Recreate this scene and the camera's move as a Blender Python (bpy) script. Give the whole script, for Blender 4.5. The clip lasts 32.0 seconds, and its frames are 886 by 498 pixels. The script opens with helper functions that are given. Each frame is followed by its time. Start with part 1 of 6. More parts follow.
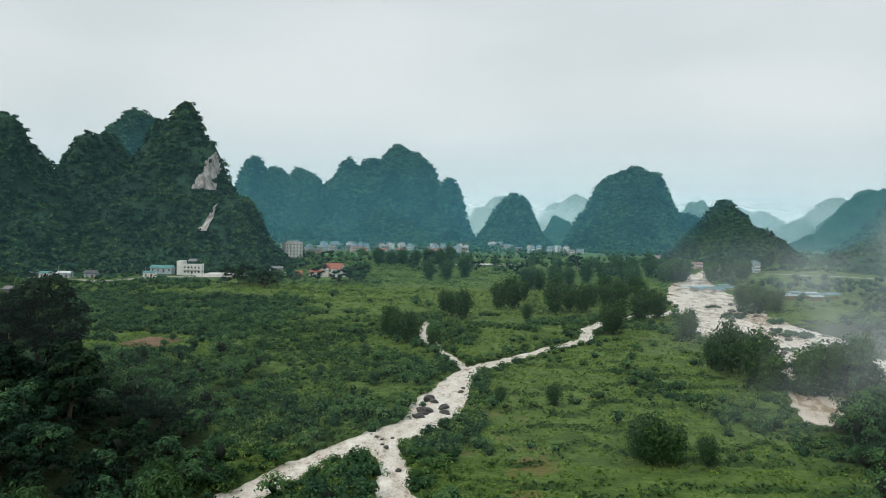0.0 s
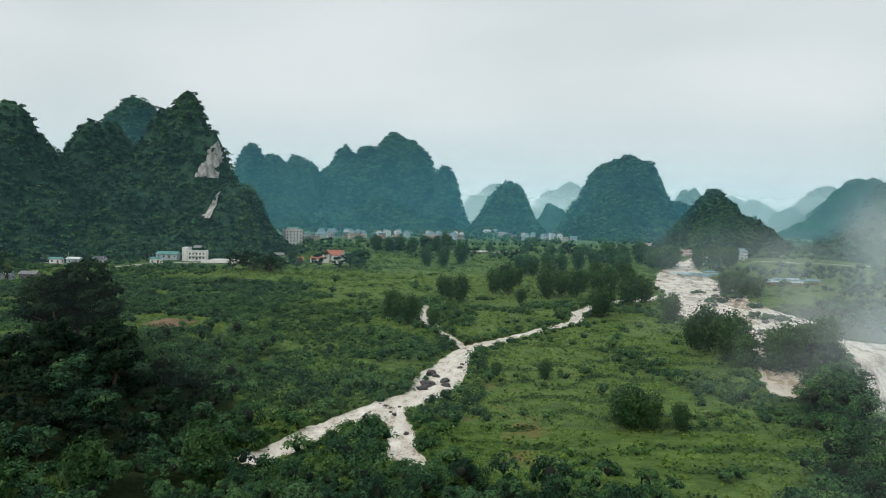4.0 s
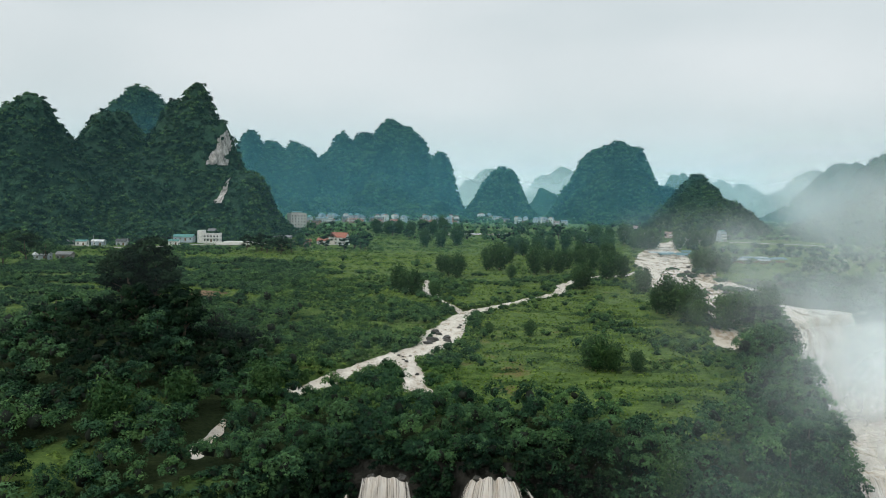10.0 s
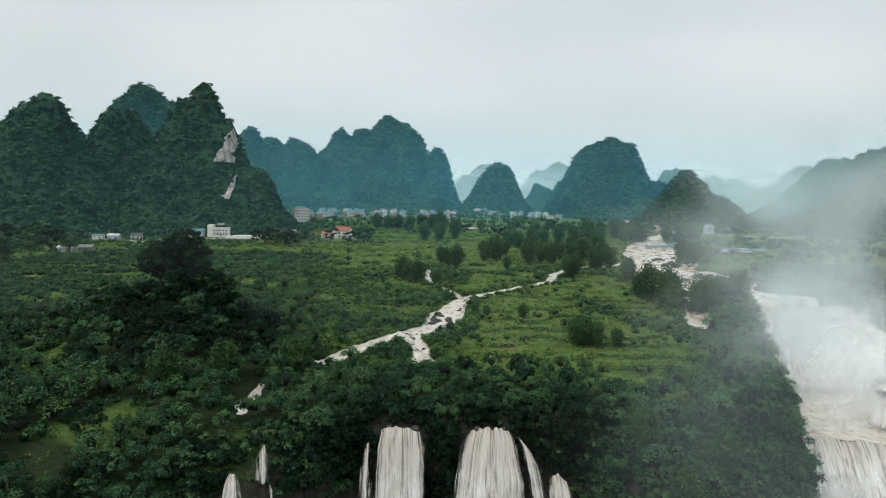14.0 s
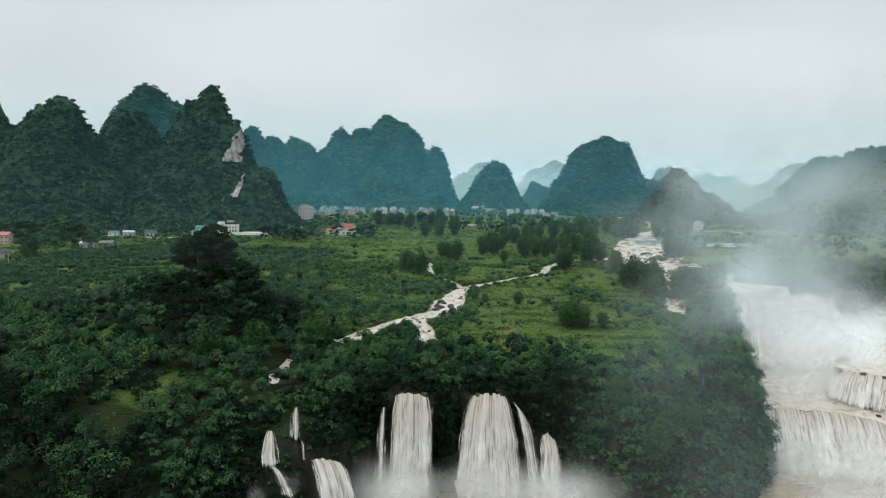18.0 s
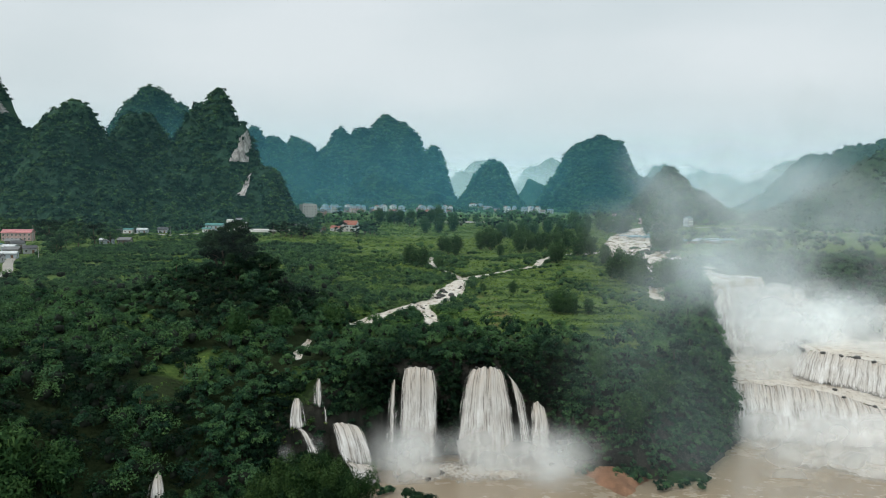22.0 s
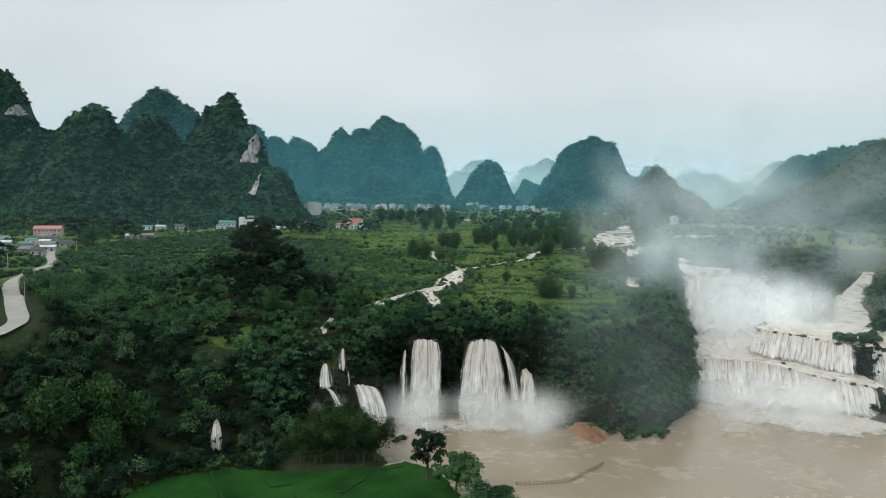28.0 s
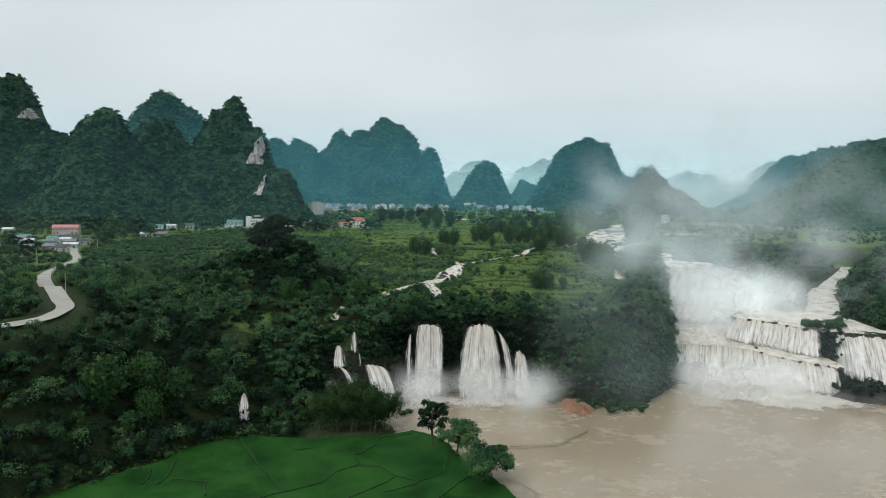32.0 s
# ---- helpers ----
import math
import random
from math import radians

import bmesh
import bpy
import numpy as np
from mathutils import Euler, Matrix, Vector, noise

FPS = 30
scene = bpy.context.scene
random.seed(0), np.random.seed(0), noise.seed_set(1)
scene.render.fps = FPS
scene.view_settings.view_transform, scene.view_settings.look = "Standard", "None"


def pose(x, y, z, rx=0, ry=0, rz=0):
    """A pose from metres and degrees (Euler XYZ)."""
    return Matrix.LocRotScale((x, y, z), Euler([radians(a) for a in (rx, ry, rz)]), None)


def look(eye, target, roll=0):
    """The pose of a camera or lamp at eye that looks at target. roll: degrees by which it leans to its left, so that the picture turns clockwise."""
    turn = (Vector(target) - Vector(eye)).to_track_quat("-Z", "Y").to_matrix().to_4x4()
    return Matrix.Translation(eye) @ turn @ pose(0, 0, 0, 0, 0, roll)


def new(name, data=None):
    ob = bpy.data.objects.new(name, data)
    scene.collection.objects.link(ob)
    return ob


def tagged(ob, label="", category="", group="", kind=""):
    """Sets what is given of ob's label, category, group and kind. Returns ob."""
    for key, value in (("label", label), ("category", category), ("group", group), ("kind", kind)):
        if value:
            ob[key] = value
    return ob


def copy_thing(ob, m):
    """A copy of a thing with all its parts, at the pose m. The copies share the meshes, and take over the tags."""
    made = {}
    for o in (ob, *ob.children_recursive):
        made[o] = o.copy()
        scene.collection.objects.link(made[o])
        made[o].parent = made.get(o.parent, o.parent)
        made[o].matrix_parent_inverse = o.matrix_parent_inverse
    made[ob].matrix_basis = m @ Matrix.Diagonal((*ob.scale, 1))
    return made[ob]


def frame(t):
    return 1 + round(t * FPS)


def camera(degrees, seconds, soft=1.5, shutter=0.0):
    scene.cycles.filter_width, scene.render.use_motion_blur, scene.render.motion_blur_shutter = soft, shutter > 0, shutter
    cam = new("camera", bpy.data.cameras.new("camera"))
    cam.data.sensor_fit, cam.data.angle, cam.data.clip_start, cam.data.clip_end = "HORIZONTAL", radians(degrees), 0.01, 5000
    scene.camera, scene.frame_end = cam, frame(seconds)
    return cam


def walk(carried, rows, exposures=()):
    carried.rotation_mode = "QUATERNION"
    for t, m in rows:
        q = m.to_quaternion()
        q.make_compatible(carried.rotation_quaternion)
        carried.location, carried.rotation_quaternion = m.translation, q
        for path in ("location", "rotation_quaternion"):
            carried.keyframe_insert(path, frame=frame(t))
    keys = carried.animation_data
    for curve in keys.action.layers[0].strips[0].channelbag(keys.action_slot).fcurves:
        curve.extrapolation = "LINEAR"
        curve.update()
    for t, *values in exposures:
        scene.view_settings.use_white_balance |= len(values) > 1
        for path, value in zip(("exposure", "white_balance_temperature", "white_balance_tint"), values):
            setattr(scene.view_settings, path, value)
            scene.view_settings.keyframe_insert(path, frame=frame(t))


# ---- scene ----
cam = camera(65.8, 32.0, 1.0)
PATH = [
    (0, (22.004, -82.078, 92.174), (21.961, -80.08, 92.1), 1.2),
    (1, (20.37, -84.565, 92.66), (20.334, -82.567, 92.576), 1.2),
    (2, (19.804, -88.693, 92.967), (19.773, -86.695, 92.871), 1.2),
    (3, (20.017, -94.284, 93.159), (19.989, -92.287, 93.055), 1.3),
    (6, (20.361, -113.139, 92.659), (20.339, -111.143, 92.531), 1.3),
    (7, (19.419, -120.096, 93.048), (19.402, -118.1, 92.911), 1.2),
    (8, (18.816, -127.018, 93.188), (18.803, -125.024, 93.044), 1.2),
    (9, (18.643, -134.328, 93.148), (18.632, -132.334, 92.999), 1.2),
    (10, (18.088, -141.838, 93.027), (18.08, -139.844, 92.872), 1.2),
    (11, (17.392, -149.038, 93.079), (17.387, -147.045, 92.92), 1.2),
    (12, (16.838, -156.454, 93.347), (16.836, -154.461, 93.184), 1.1),
    (13, (16.238, -163.706, 93.595), (16.239, -161.713, 93.429), 1.1),
    (14, (15.763, -170.897, 93.402), (15.767, -168.904, 93.233), 1.1),
    (17, (13.999, -191.975, 93.502), (14.008, -189.983, 93.328), 1.0),
    (18, (13.372, -199.55, 93.703), (13.384, -197.557, 93.528), 1.0),
    (19, (12.947, -207.027, 94.171), (12.96, -205.035, 93.994), 0.9),
    (20, (12.451, -214.458, 94.089), (12.467, -212.466, 93.911), 0.9),
    (21, (12.021, -221.693, 94.032), (12.038, -219.701, 93.854), 0.8),
    (22, (11.502, -229.002, 94.126), (11.521, -227.01, 93.945), 0.8),
    (23, (10.738, -236.181, 94.038), (10.76, -234.189, 93.856), 0.8),
    (24, (10.341, -243.368, 94.156), (10.365, -241.377, 93.973), 0.9),
    (25, (9.875, -250.652, 94.311), (9.899, -248.66, 94.129), 0.9),
    (28, (8.199, -273.2, 94.769), (8.229, -271.208, 94.586), 0.9),
    (29, (7.892, -280.576, 94.803), (7.924, -278.585, 94.621), 0.8),
    (30, (7.231, -287.833, 94.697), (7.264, -285.842, 94.516), 0.8),
    (31, (6.757, -295.091, 94.491), (6.792, -293.1, 94.31), 0.8),
    (32, (6.106, -302.67, 94.332), (6.143, -300.679, 94.151), 0.8),
]
walk(cam, [(t, look(eye, target, roll)) for t, eye, target, roll in PATH], [(0, 0.0, 6480, 10), (14, 0.0, 6420, 9.5), (32, 0.0, 6330, 9)])

# ---- sky, sun, air ----
SUN_ELEV, SUN_AZ = radians(44), radians(226)
world = bpy.data.worlds.new("overcast_sky")
scene.world = world
world.use_nodes = True
wt = world.node_tree
wt.nodes.clear()
w_out = wt.nodes.new("ShaderNodeOutputWorld")
w_bg = wt.nodes.new("ShaderNodeBackground")
w_sky = wt.nodes.new("ShaderNodeTexSky")
w_sky.sky_type, w_sky.sun_disc = "NISHITA", False
w_sky.sun_elevation, w_sky.sun_rotation = SUN_ELEV, SUN_AZ
w_sky.air_density, w_sky.dust_density = 1.5, 4.0
w_dim = wt.nodes.new("ShaderNodeMix")
w_dim.data_type, w_dim.blend_type = "RGBA", "MULTIPLY"
w_dim.inputs[0].default_value = 1.0
w_dim.inputs[7].default_value = (0.1, 0.1, 0.1, 1)
w_co = wt.nodes.new("ShaderNodeTexCoord")
w_map = wt.nodes.new("ShaderNodeMapping")
w_map.inputs["Scale"].default_value = (1.0, 1.0, 3.2)
w_noise = wt.nodes.new("ShaderNodeTexNoise")
w_noise.inputs["Scale"].default_value = 1.7
w_noise.inputs["Detail"].default_value = 4.0
w_noise.inputs["Roughness"].default_value = 0.45
w_ramp = wt.nodes.new("ShaderNodeValToRGB")
w_ramp.color_ramp.elements[0].position, w_ramp.color_ramp.elements[0].color = 0.3, (0.575, 0.662, 0.682, 1)
w_ramp.color_ramp.elements[1].position, w_ramp.color_ramp.elements[1].color = 0.7, (0.775, 0.825, 0.84, 1)
w_mix = wt.nodes.new("ShaderNodeMix")
w_mix.data_type = "RGBA"
w_mix.inputs[0].default_value = 0.92
wt.links.new(w_sky.outputs[0], w_dim.inputs[6])
wt.links.new(w_co.outputs["Generated"], w_map.inputs[0])
wt.links.new(w_map.outputs[0], w_noise.inputs["Vector"])
wt.links.new(w_noise.outputs["Fac"], w_ramp.inputs[0])
wt.links.new(w_dim.outputs[2], w_mix.inputs[6])
wt.links.new(w_ramp.outputs[0], w_mix.inputs[7])
wt.links.new(w_mix.outputs[2], w_bg.inputs[0])
w_up = wt.nodes.new("ShaderNodeSeparateXYZ")
w_zenith = wt.nodes.new("ShaderNodeMapRange")
w_zenith.interpolation_type = "SMOOTHSTEP"
for k, v in zip((1, 2, 3, 4), (0.30, 1.0, 1.0, 1.62)):
    w_zenith.inputs[k].default_value = v
wt.links.new(w_co.outputs["Generated"], w_up.inputs[0])
wt.links.new(w_up.outputs[2], w_zenith.inputs[0])
wt.links.new(w_zenith.outputs[0], w_bg.inputs[1])
wt.links.new(w_bg.outputs[0], w_out.inputs[0])

sun = new("sun", bpy.data.lights.new("sun", "SUN"))
sun.data.energy, sun.data.angle, sun.data.color = 1.4, radians(14), (1.0, 0.97, 0.92)
sun.rotation_euler = (math.pi / 2 - SUN_ELEV, 0, math.pi - SUN_AZ)
scene.cycles.transparent_max_bounces = 96


# ---- numbers: noise and land ----
def hash2(i, j, seed):
    v = np.sin(i * 127.1 + j * 311.7 + seed * 74.7) * 43758.5453
    return v - np.floor(v)


def vnoise(x, y, seed=0):
    """Smooth value noise, 0 to 1."""
    i, j = np.floor(x), np.floor(y)
    u, v = x - i, y - j
    u, v = u * u * (3 - 2 * u), v * v * (3 - 2 * v)
    a, b = hash2(i, j, seed), hash2(i + 1, j, seed)
    c, d = hash2(i, j + 1, seed), hash2(i + 1, j + 1, seed)
    return (a * (1 - u) + b * u) * (1 - v) + (c * (1 - u) + d * u) * v


def fbm(x, y, seed=0, octaves=4):
    s, amp, tot = 0, 1.0, 0
    for k in range(octaves):
        s = s + amp * vnoise(x * 2 ** k, y * 2 ** k, seed + k * 7)
        tot += amp
        amp *= 0.5
    return s / tot


def cells(x, y, seed=0):
    """Distance to the nearest of jittered points, one to a unit cell."""
    i, j = np.floor(x), np.floor(y)
    best = np.full(np.shape(x), 9.0)
    for di in (-1, 0, 1):
        for dj in (-1, 0, 1):
            a, b = i + di, j + dj
            d = (a + hash2(a, b, seed) - x) ** 2 + (b + hash2(a, b, seed + 3) - y) ** 2
            best = np.minimum(best, d)
    return np.sqrt(best)


def smooth(v):
    v = np.clip(v, 0, 1)
    return v * v * (3 - 2 * v)


def poly_distance(x, y, pts):
    """Signed distance to a closed outline, negative inside."""
    x, y = np.asarray(x, float), np.asarray(y, float)
    best, inside = np.full(x.shape, 1e18), np.zeros(x.shape, bool)
    for (ax, ay), (bx, by) in zip(pts, pts[1:] + pts[:1]):
        ex, ey = bx - ax, by - ay
        k = np.clip(((x - ax) * ex + (y - ay) * ey) / (ex * ex + ey * ey + 1e-9), 0, 1)
        best = np.minimum(best, (x - ax - k * ex) ** 2 + (y - ay - k * ey) ** 2)
        if ay != by:
            inside ^= ((ay > y) != (by > y)) & (x < ex * (y - ay) / ey + ax)
    return np.where(inside, -1, 1) * np.sqrt(best)


def line_distance(x, y, pts):
    """Distance to a line of (x, y, half width), less the half width there."""
    x, y = np.asarray(x, float), np.asarray(y, float)
    best = np.full(x.shape, 1e9)
    for (ax, ay, aw), (bx, by, bw) in zip(pts, pts[1:]):
        ex, ey = bx - ax, by - ay
        k = np.clip(((x - ax) * ex + (y - ay) * ey) / (ex * ex + ey * ey), 0, 1)
        best = np.minimum(best, np.hypot(x - ax - k * ex, y - ay - k * ey) - (aw + (bw - aw) * k))
    return best


LOW = [(-430, -420), (-170, -225), (-112, -118), (-99, -92), (-87, -70), (-66, -51), (-50, -37), (-38, -23), (-24, -13), (-13, -5), (-4, 4), (12, 5), (52, 5), (58, -3),
       (84, -13), (100, -11), (126, 21), (136, 50), (149, 95), (160, 134), (200, 154), (217, 157), (222, 125), (230, 95), (247, 60), (262, 25), (292, -20),
       (420, -90), (900, -260), (900, -420)]
TERRACE_1 = [(136, 56), (160, 53), (172, 45), (182, 25), (198, 8), (203, 12), (204, 32), (214, 60), (222, 125), (217, 160), (160, 138), (140, 80)]
TERRACE_2 = [(176, 76), (180, 65), (190, 57), (197, 41), (203, 34), (209, 33), (232, 27), (262, 22), (256, 62), (232, 100), (222, 128), (206, 135), (196, 105), (182, 80)]
STREAM = [(150, 300, 3), (105, 262, 3), (82, 232, 3), (77, 206, 2.6), (56, 180, 2.6), (37, 156, 3.6), (26, 143, 3.6), (21, 124, 5.2), (17, 104, 7.2), (12, 92, 5.2),
          (2, 80, 5), (-8, 72, 3.6), (-15, 62, 3.4), (-23, 48, 3.6)]
BRANCH = [(5, 82, 3), (9, 66, 3.2), (10, 55, 3.4), (16, 48, 3)]
SIDE_BROOK = [(8, 240, 1.6), (8, 205, 2.0), (11, 192, 2.4), (17, 172, 1.3), (25, 147, 1.8)]
LEFT_BROOK = [(-36, 25, 1.0), (-37, 19, 1.6), (-38, 13, 1.7), (-37, 9, 1.0)]
RIVER = [(330, 690, 16), (240, 540, 14), (214, 480, 14), (190, 400, 20), (181, 345, 27), (166, 290, 22), (161, 255, 27), (160, 215, 31), (156, 185, 22), (168, 156, 17), (186, 158, 14)]
TONGUE = [(160, 190, 14), (150, 165, 12), (137, 136, 10), (127, 116, 7), (121, 104, 3)]
EAST_RIVER = [(366, 280, 4), (332, 232, 5), (300, 190, 6), (276, 160, 7.5), (258, 128, 8.5), (242, 98, 9), (228, 78, 8), (212, 64, 8)]
POND = [(20, 655, 3), (60, 672, 16), (100, 690, 10)]
RICE = [(-108, -110), (-96, -95), (-81, -79), (-79, -70), (-71, -64), (-57, -57), (-36, -60), (-12, -57), (0, -50), (10, -57), (18, -75), (26, -90), (33, -106), (30, -150), (-90, -170), (-130, -140)]
LEFT_ROAD = [(-330, 330, 3), (-262, 215, 2.6), (-240, 172, 2.6), (-223, 146, 2.6), (-220, 120, 2.8), (-220, 101, 3.2), (-211, 82, 3.6), (-189, 48, 3.6), (-160, 2, 3.6), (-143, -24, 3.6), (-135, -36, 3.0), (-133, -46, 2.6), (-137, -56, 2.4), (-143, -66, 2.4), (-172, -92, 2.2), (-240, -120, 2.2)]


def upland(x, y):
    z = np.interp(y, [-400, -60, 0, 8, 75, 155, 300, 450, 700, 1400, 5000], [40, 36, 32, 33, 39, 44.5, 47, 48.5, 49, 49, 49])
    left = smooth((-60 - x) / 90) * smooth((140 - y) / 160)
    z = z + left * (40 - z) * 0.9
    z = z + 13 * np.exp(-(((x + 90) / 30) ** 2 + ((y - 66) / 34) ** 2))
    z = z + 7 * np.exp(-(((x + 62) / 22) ** 2 + ((y - 40) / 24) ** 2))
    return z


def land(x, y, carve=True):
    """Height of the ground."""
    x, y = np.asarray(x, float), np.asarray(y, float)
    d = poly_distance(x, y, LOW)
    wob = (fbm(x / 18, y / 18, 5, 3) - 0.5)
    ramp = np.interp(x, [-200, -100, -60, -40, -25, -10, 0, 50, 70, 100, 130, 155, 215, 235, 300], [62, 52, 36, 17, 9, 6, 4, 4, 12, 16, 13, 6, 6, 70, 110])
    rice = smooth((-poly_distance(x, y, RICE) + 3) / 6)
    low = -2.0 + 3.6 * rice + 2.2 * smooth((-30 - x + 50 * (fbm(x / 45, y / 45, 15, 3) - 0.5)) / 20) * (1 - rice) + 3.0 * smooth((14 + d) / 10) * smooth((y + 70) / 30) * smooth((60 - x) / 20) * smooth((0 - x) / 12) * (1 - rice)
    low = low + (23.2 - low) * smooth((x - 216) / 8) * smooth((y - 30) / 8)
    t = np.clip(d / ramp, 0, 1)
    up = upland(x, y)
    z = low + (up - low) * np.where(ramp > 20, t * (1.6 - 0.6 * t), np.sqrt(t))
    edge = smooth(1 - np.abs(t - 0.5) * 2)
    z = z + wob * (2.0 * edge + 1.6 * smooth(d / 30))
    t1 = smooth((-poly_distance(x, y, TERRACE_1) + 3) / 4)
    t2 = smooth((-poly_distance(x, y, TERRACE_2) + 3) / 4)
    z = np.maximum(z, np.maximum(-2 + 13.6 * t1, -2 + 25.8 * t2))
    z = z + 5.5 * smooth((15 - line_distance(x, y, LEFT_ROAD)) / 10) * smooth((60 - y) / 40)
    e = line_distance(x, y, EAST_RIVER)
    z = z + (23.4 + 0.035 * np.maximum(y - 95, 0) - z) * smooth((20 - e) / 14) * (x > 205) * smooth((y - 40) / 20)
    # grass terraces step down towards the falls
    field = smooth((x - 28) / 8) * smooth((118 - x) / 10) * smooth((y - 22) / 6) * smooth((230 - y) / 40)
    w = z + 1.2 * wob
    step = 1.3
    f = w / step - np.floor(w / step)
    z = z + field * (step * (np.floor(w / step) + smooth((f - 0.75) / 0.2)) - w) * 0.9
    if carve:
        for course in (STREAM, BRANCH, SIDE_BROOK, LEFT_BROOK, RIVER, TONGUE, EAST_RIVER, POND):
            c = line_distance(x, y, course)
            z = z - 1.3 * smooth((2.0 - c) / 3.0) * ((d > -2) | (x > 205) & (y > 60))
    return z


def water_level(x, y):
    return land(x, y, carve=False) - 0.35


# ---- meshes and materials ----
def np_mesh(name, co, faces, flat=True):
    me = bpy.data.meshes.new(name)
    co, faces = np.asarray(co, np.float32), np.asarray(faces, np.int32)
    n, k = faces.shape
    me.vertices.add(len(co))
    me.vertices.foreach_set("co", co.ravel())
    me.loops.add(n * k)
    me.loops.foreach_set("vertex_index", faces.ravel())
    me.polygons.add(n)
    me.polygons.foreach_set("loop_start", np.arange(n, dtype=np.int32) * k)
    me.update(calc_edges=True)
    if not flat:
        me.polygons.foreach_set("use_smooth", np.ones(n, bool))
    return me


def grid_faces(nx, ny):
    """Quads of a grid whose points run over x first."""
    i, j = np.meshgrid(np.arange(nx - 1), np.arange(ny - 1))
    a = (j * nx + i).ravel()
    return np.stack([a, a + 1, a + nx + 1, a + nx], 1)


def prune(co, faces):
    used = np.zeros(len(co), bool)
    used[faces.ravel()] = True
    return co[used], (np.cumsum(used) - 1)[faces]


class Nodes:
    """A short way to write node materials."""

    def __init__(self, name):
        self.mat = bpy.data.materials.new(name)
        self.mat.use_nodes = True
        self.t = self.mat.node_tree
        self.t.nodes.clear()
        self.out = self.t.nodes.new("ShaderNodeOutputMaterial")

    def add(self, kind, **inputs):
        n = self.t.nodes.new("ShaderNode" + kind)
        for key, value in inputs.items():
            self.set(n, key.replace("_", " "), value)
        return n

    def set(self, n, key, value):
        sock = n.inputs[key]
        if isinstance(value, bpy.types.NodeSocket):
            self.t.links.new(value, sock)
        else:
            sock.default_value = value

    def coords(self):
        return self.add("NewGeometry").outputs["Position"]

    def noise(self, scale, detail=4.0, rough=0.55, vector=None, stretch=None):
        v = vector or self.coords()
        if stretch:
            v = self.add("Mapping", Vector=v, Scale=stretch).outputs[0]
        return self.add("TexNoise", Vector=v, Scale=scale, Detail=detail, Roughness=rough).outputs["Fac"]

    def ramp(self, fac, *stops):
        r = self.add("ValToRGB", Fac=fac)
        cr = r.color_ramp
        while len(cr.elements) < len(stops):
            cr.elements.new(0.5)
        for e, (p, c) in zip(cr.elements, stops):
            e.position = p
            e.color = (*c, 1) if len(c) == 3 else c
        return r.outputs[0]

    def grey(self, fac, a, b, lo=0.0, hi=1.0):
        m = self.add("MapRange")
        self.set(m, 0, fac)
        for k, v in zip((1, 2, 3, 4), (a, b, lo, hi)):
            m.inputs[k].default_value = v
        return m.outputs[0]

    def mix(self, fac, a, b, mode="MIX"):
        m = self.add("Mix")
        m.data_type, m.blend_type = "RGBA", mode
        self.set(m, 0, fac)
        for k, v in ((6, a), (7, b)):
            self.set(m, k, (*v, 1) if isinstance(v, tuple) and len(v) == 3 else v)
        return m.outputs[2]

    def math(self, op, a, b=0.0):
        m = self.add("Math")
        m.operation = op
        self.set(m, 0, a)
        self.set(m, 1, b)
        return m.outputs[0]

    def bump(self, height, strength, distance):
        return self.add("Bump", Height=height, Strength=strength, Distance=distance).outputs[0]

    def surface(self, color, rough=0.8, normal=None, spec=0.3, metal=0.0):
        p = self.add("BsdfPrincipled")
        self.set(p, "Base Color", (*color, 1) if isinstance(color, tuple) and len(color) == 3 else color)
        self.set(p, "Roughness", rough)
        self.set(p, "Metallic", metal)
        self.set(p, "Specular IOR Level", spec)
        if normal:
            self.set(p, "Normal", normal)
        self.t.links.new(p.outputs[0], self.out.inputs[0])
        return self.mat


def paint(name, color, rough=0.75, var=0.15, scale=1.5, metal=0.0):
    """Painted or rendered surface with stains at two scales."""
    n = Nodes(name)
    dark = tuple(c * (1 - 2.2 * var) for c in color)
    a = n.noise(scale * 0.25, 5, 0.65, stretch=(1, 1, 0.35))
    b = n.noise(scale * 4, 3, 0.6)
    c = n.ramp(n.math("ADD", n.math("MULTIPLY", a, 0.7), n.math("MULTIPLY", b, 0.3)), (0.3, dark), (0.62, color))
    return n.surface(c, rough, n.bump(b, 0.2, 0.03), metal=metal)


def leaf_material(name, dark, mid, light, shine=0.35, patch=0.03, patchy=0.36):
    """Leaves whose green differs from crown to crown, from bough to bough and from leaf to leaf."""
    n = Nodes(name)
    isl = n.add("NewGeometry").outputs["Random Per Island"]
    tone = n.add("Attribute")
    tone.attribute_name = "tone"
    big = n.math("MULTIPLY", n.math("SUBTRACT", n.noise(patch, 3, 0.6), 0.5), patchy)
    leaf = n.math("ADD", n.math("MULTIPLY", isl, 0.26), n.math("MULTIPLY", n.noise(0.5, 2, 0.5), 0.16))
    f = n.math("ADD", n.math("ADD", leaf, n.math("MULTIPLY", tone.outputs["Fac"], 0.88)), n.math("ADD", big, -0.06))
    c = n.ramp(f, (0.30, dark), (0.6, mid), (0.92, light))
    p = n.add("BsdfPrincipled")
    n.set(p, "Base Color", c)
    n.set(p, "Roughness", 0.65)
    n.set(p, "Specular IOR Level", shine * 0.4)
    tr = n.add("BsdfTranslucent", Color=c)
    m = n.add("MixShader", Fac=0.2)
    n.t.links.new(p.outputs[0], m.inputs[1])
    n.t.links.new(tr.outputs[0], m.inputs[2])
    n.t.links.new(m.outputs[0], n.out.inputs[0])
    return n.mat


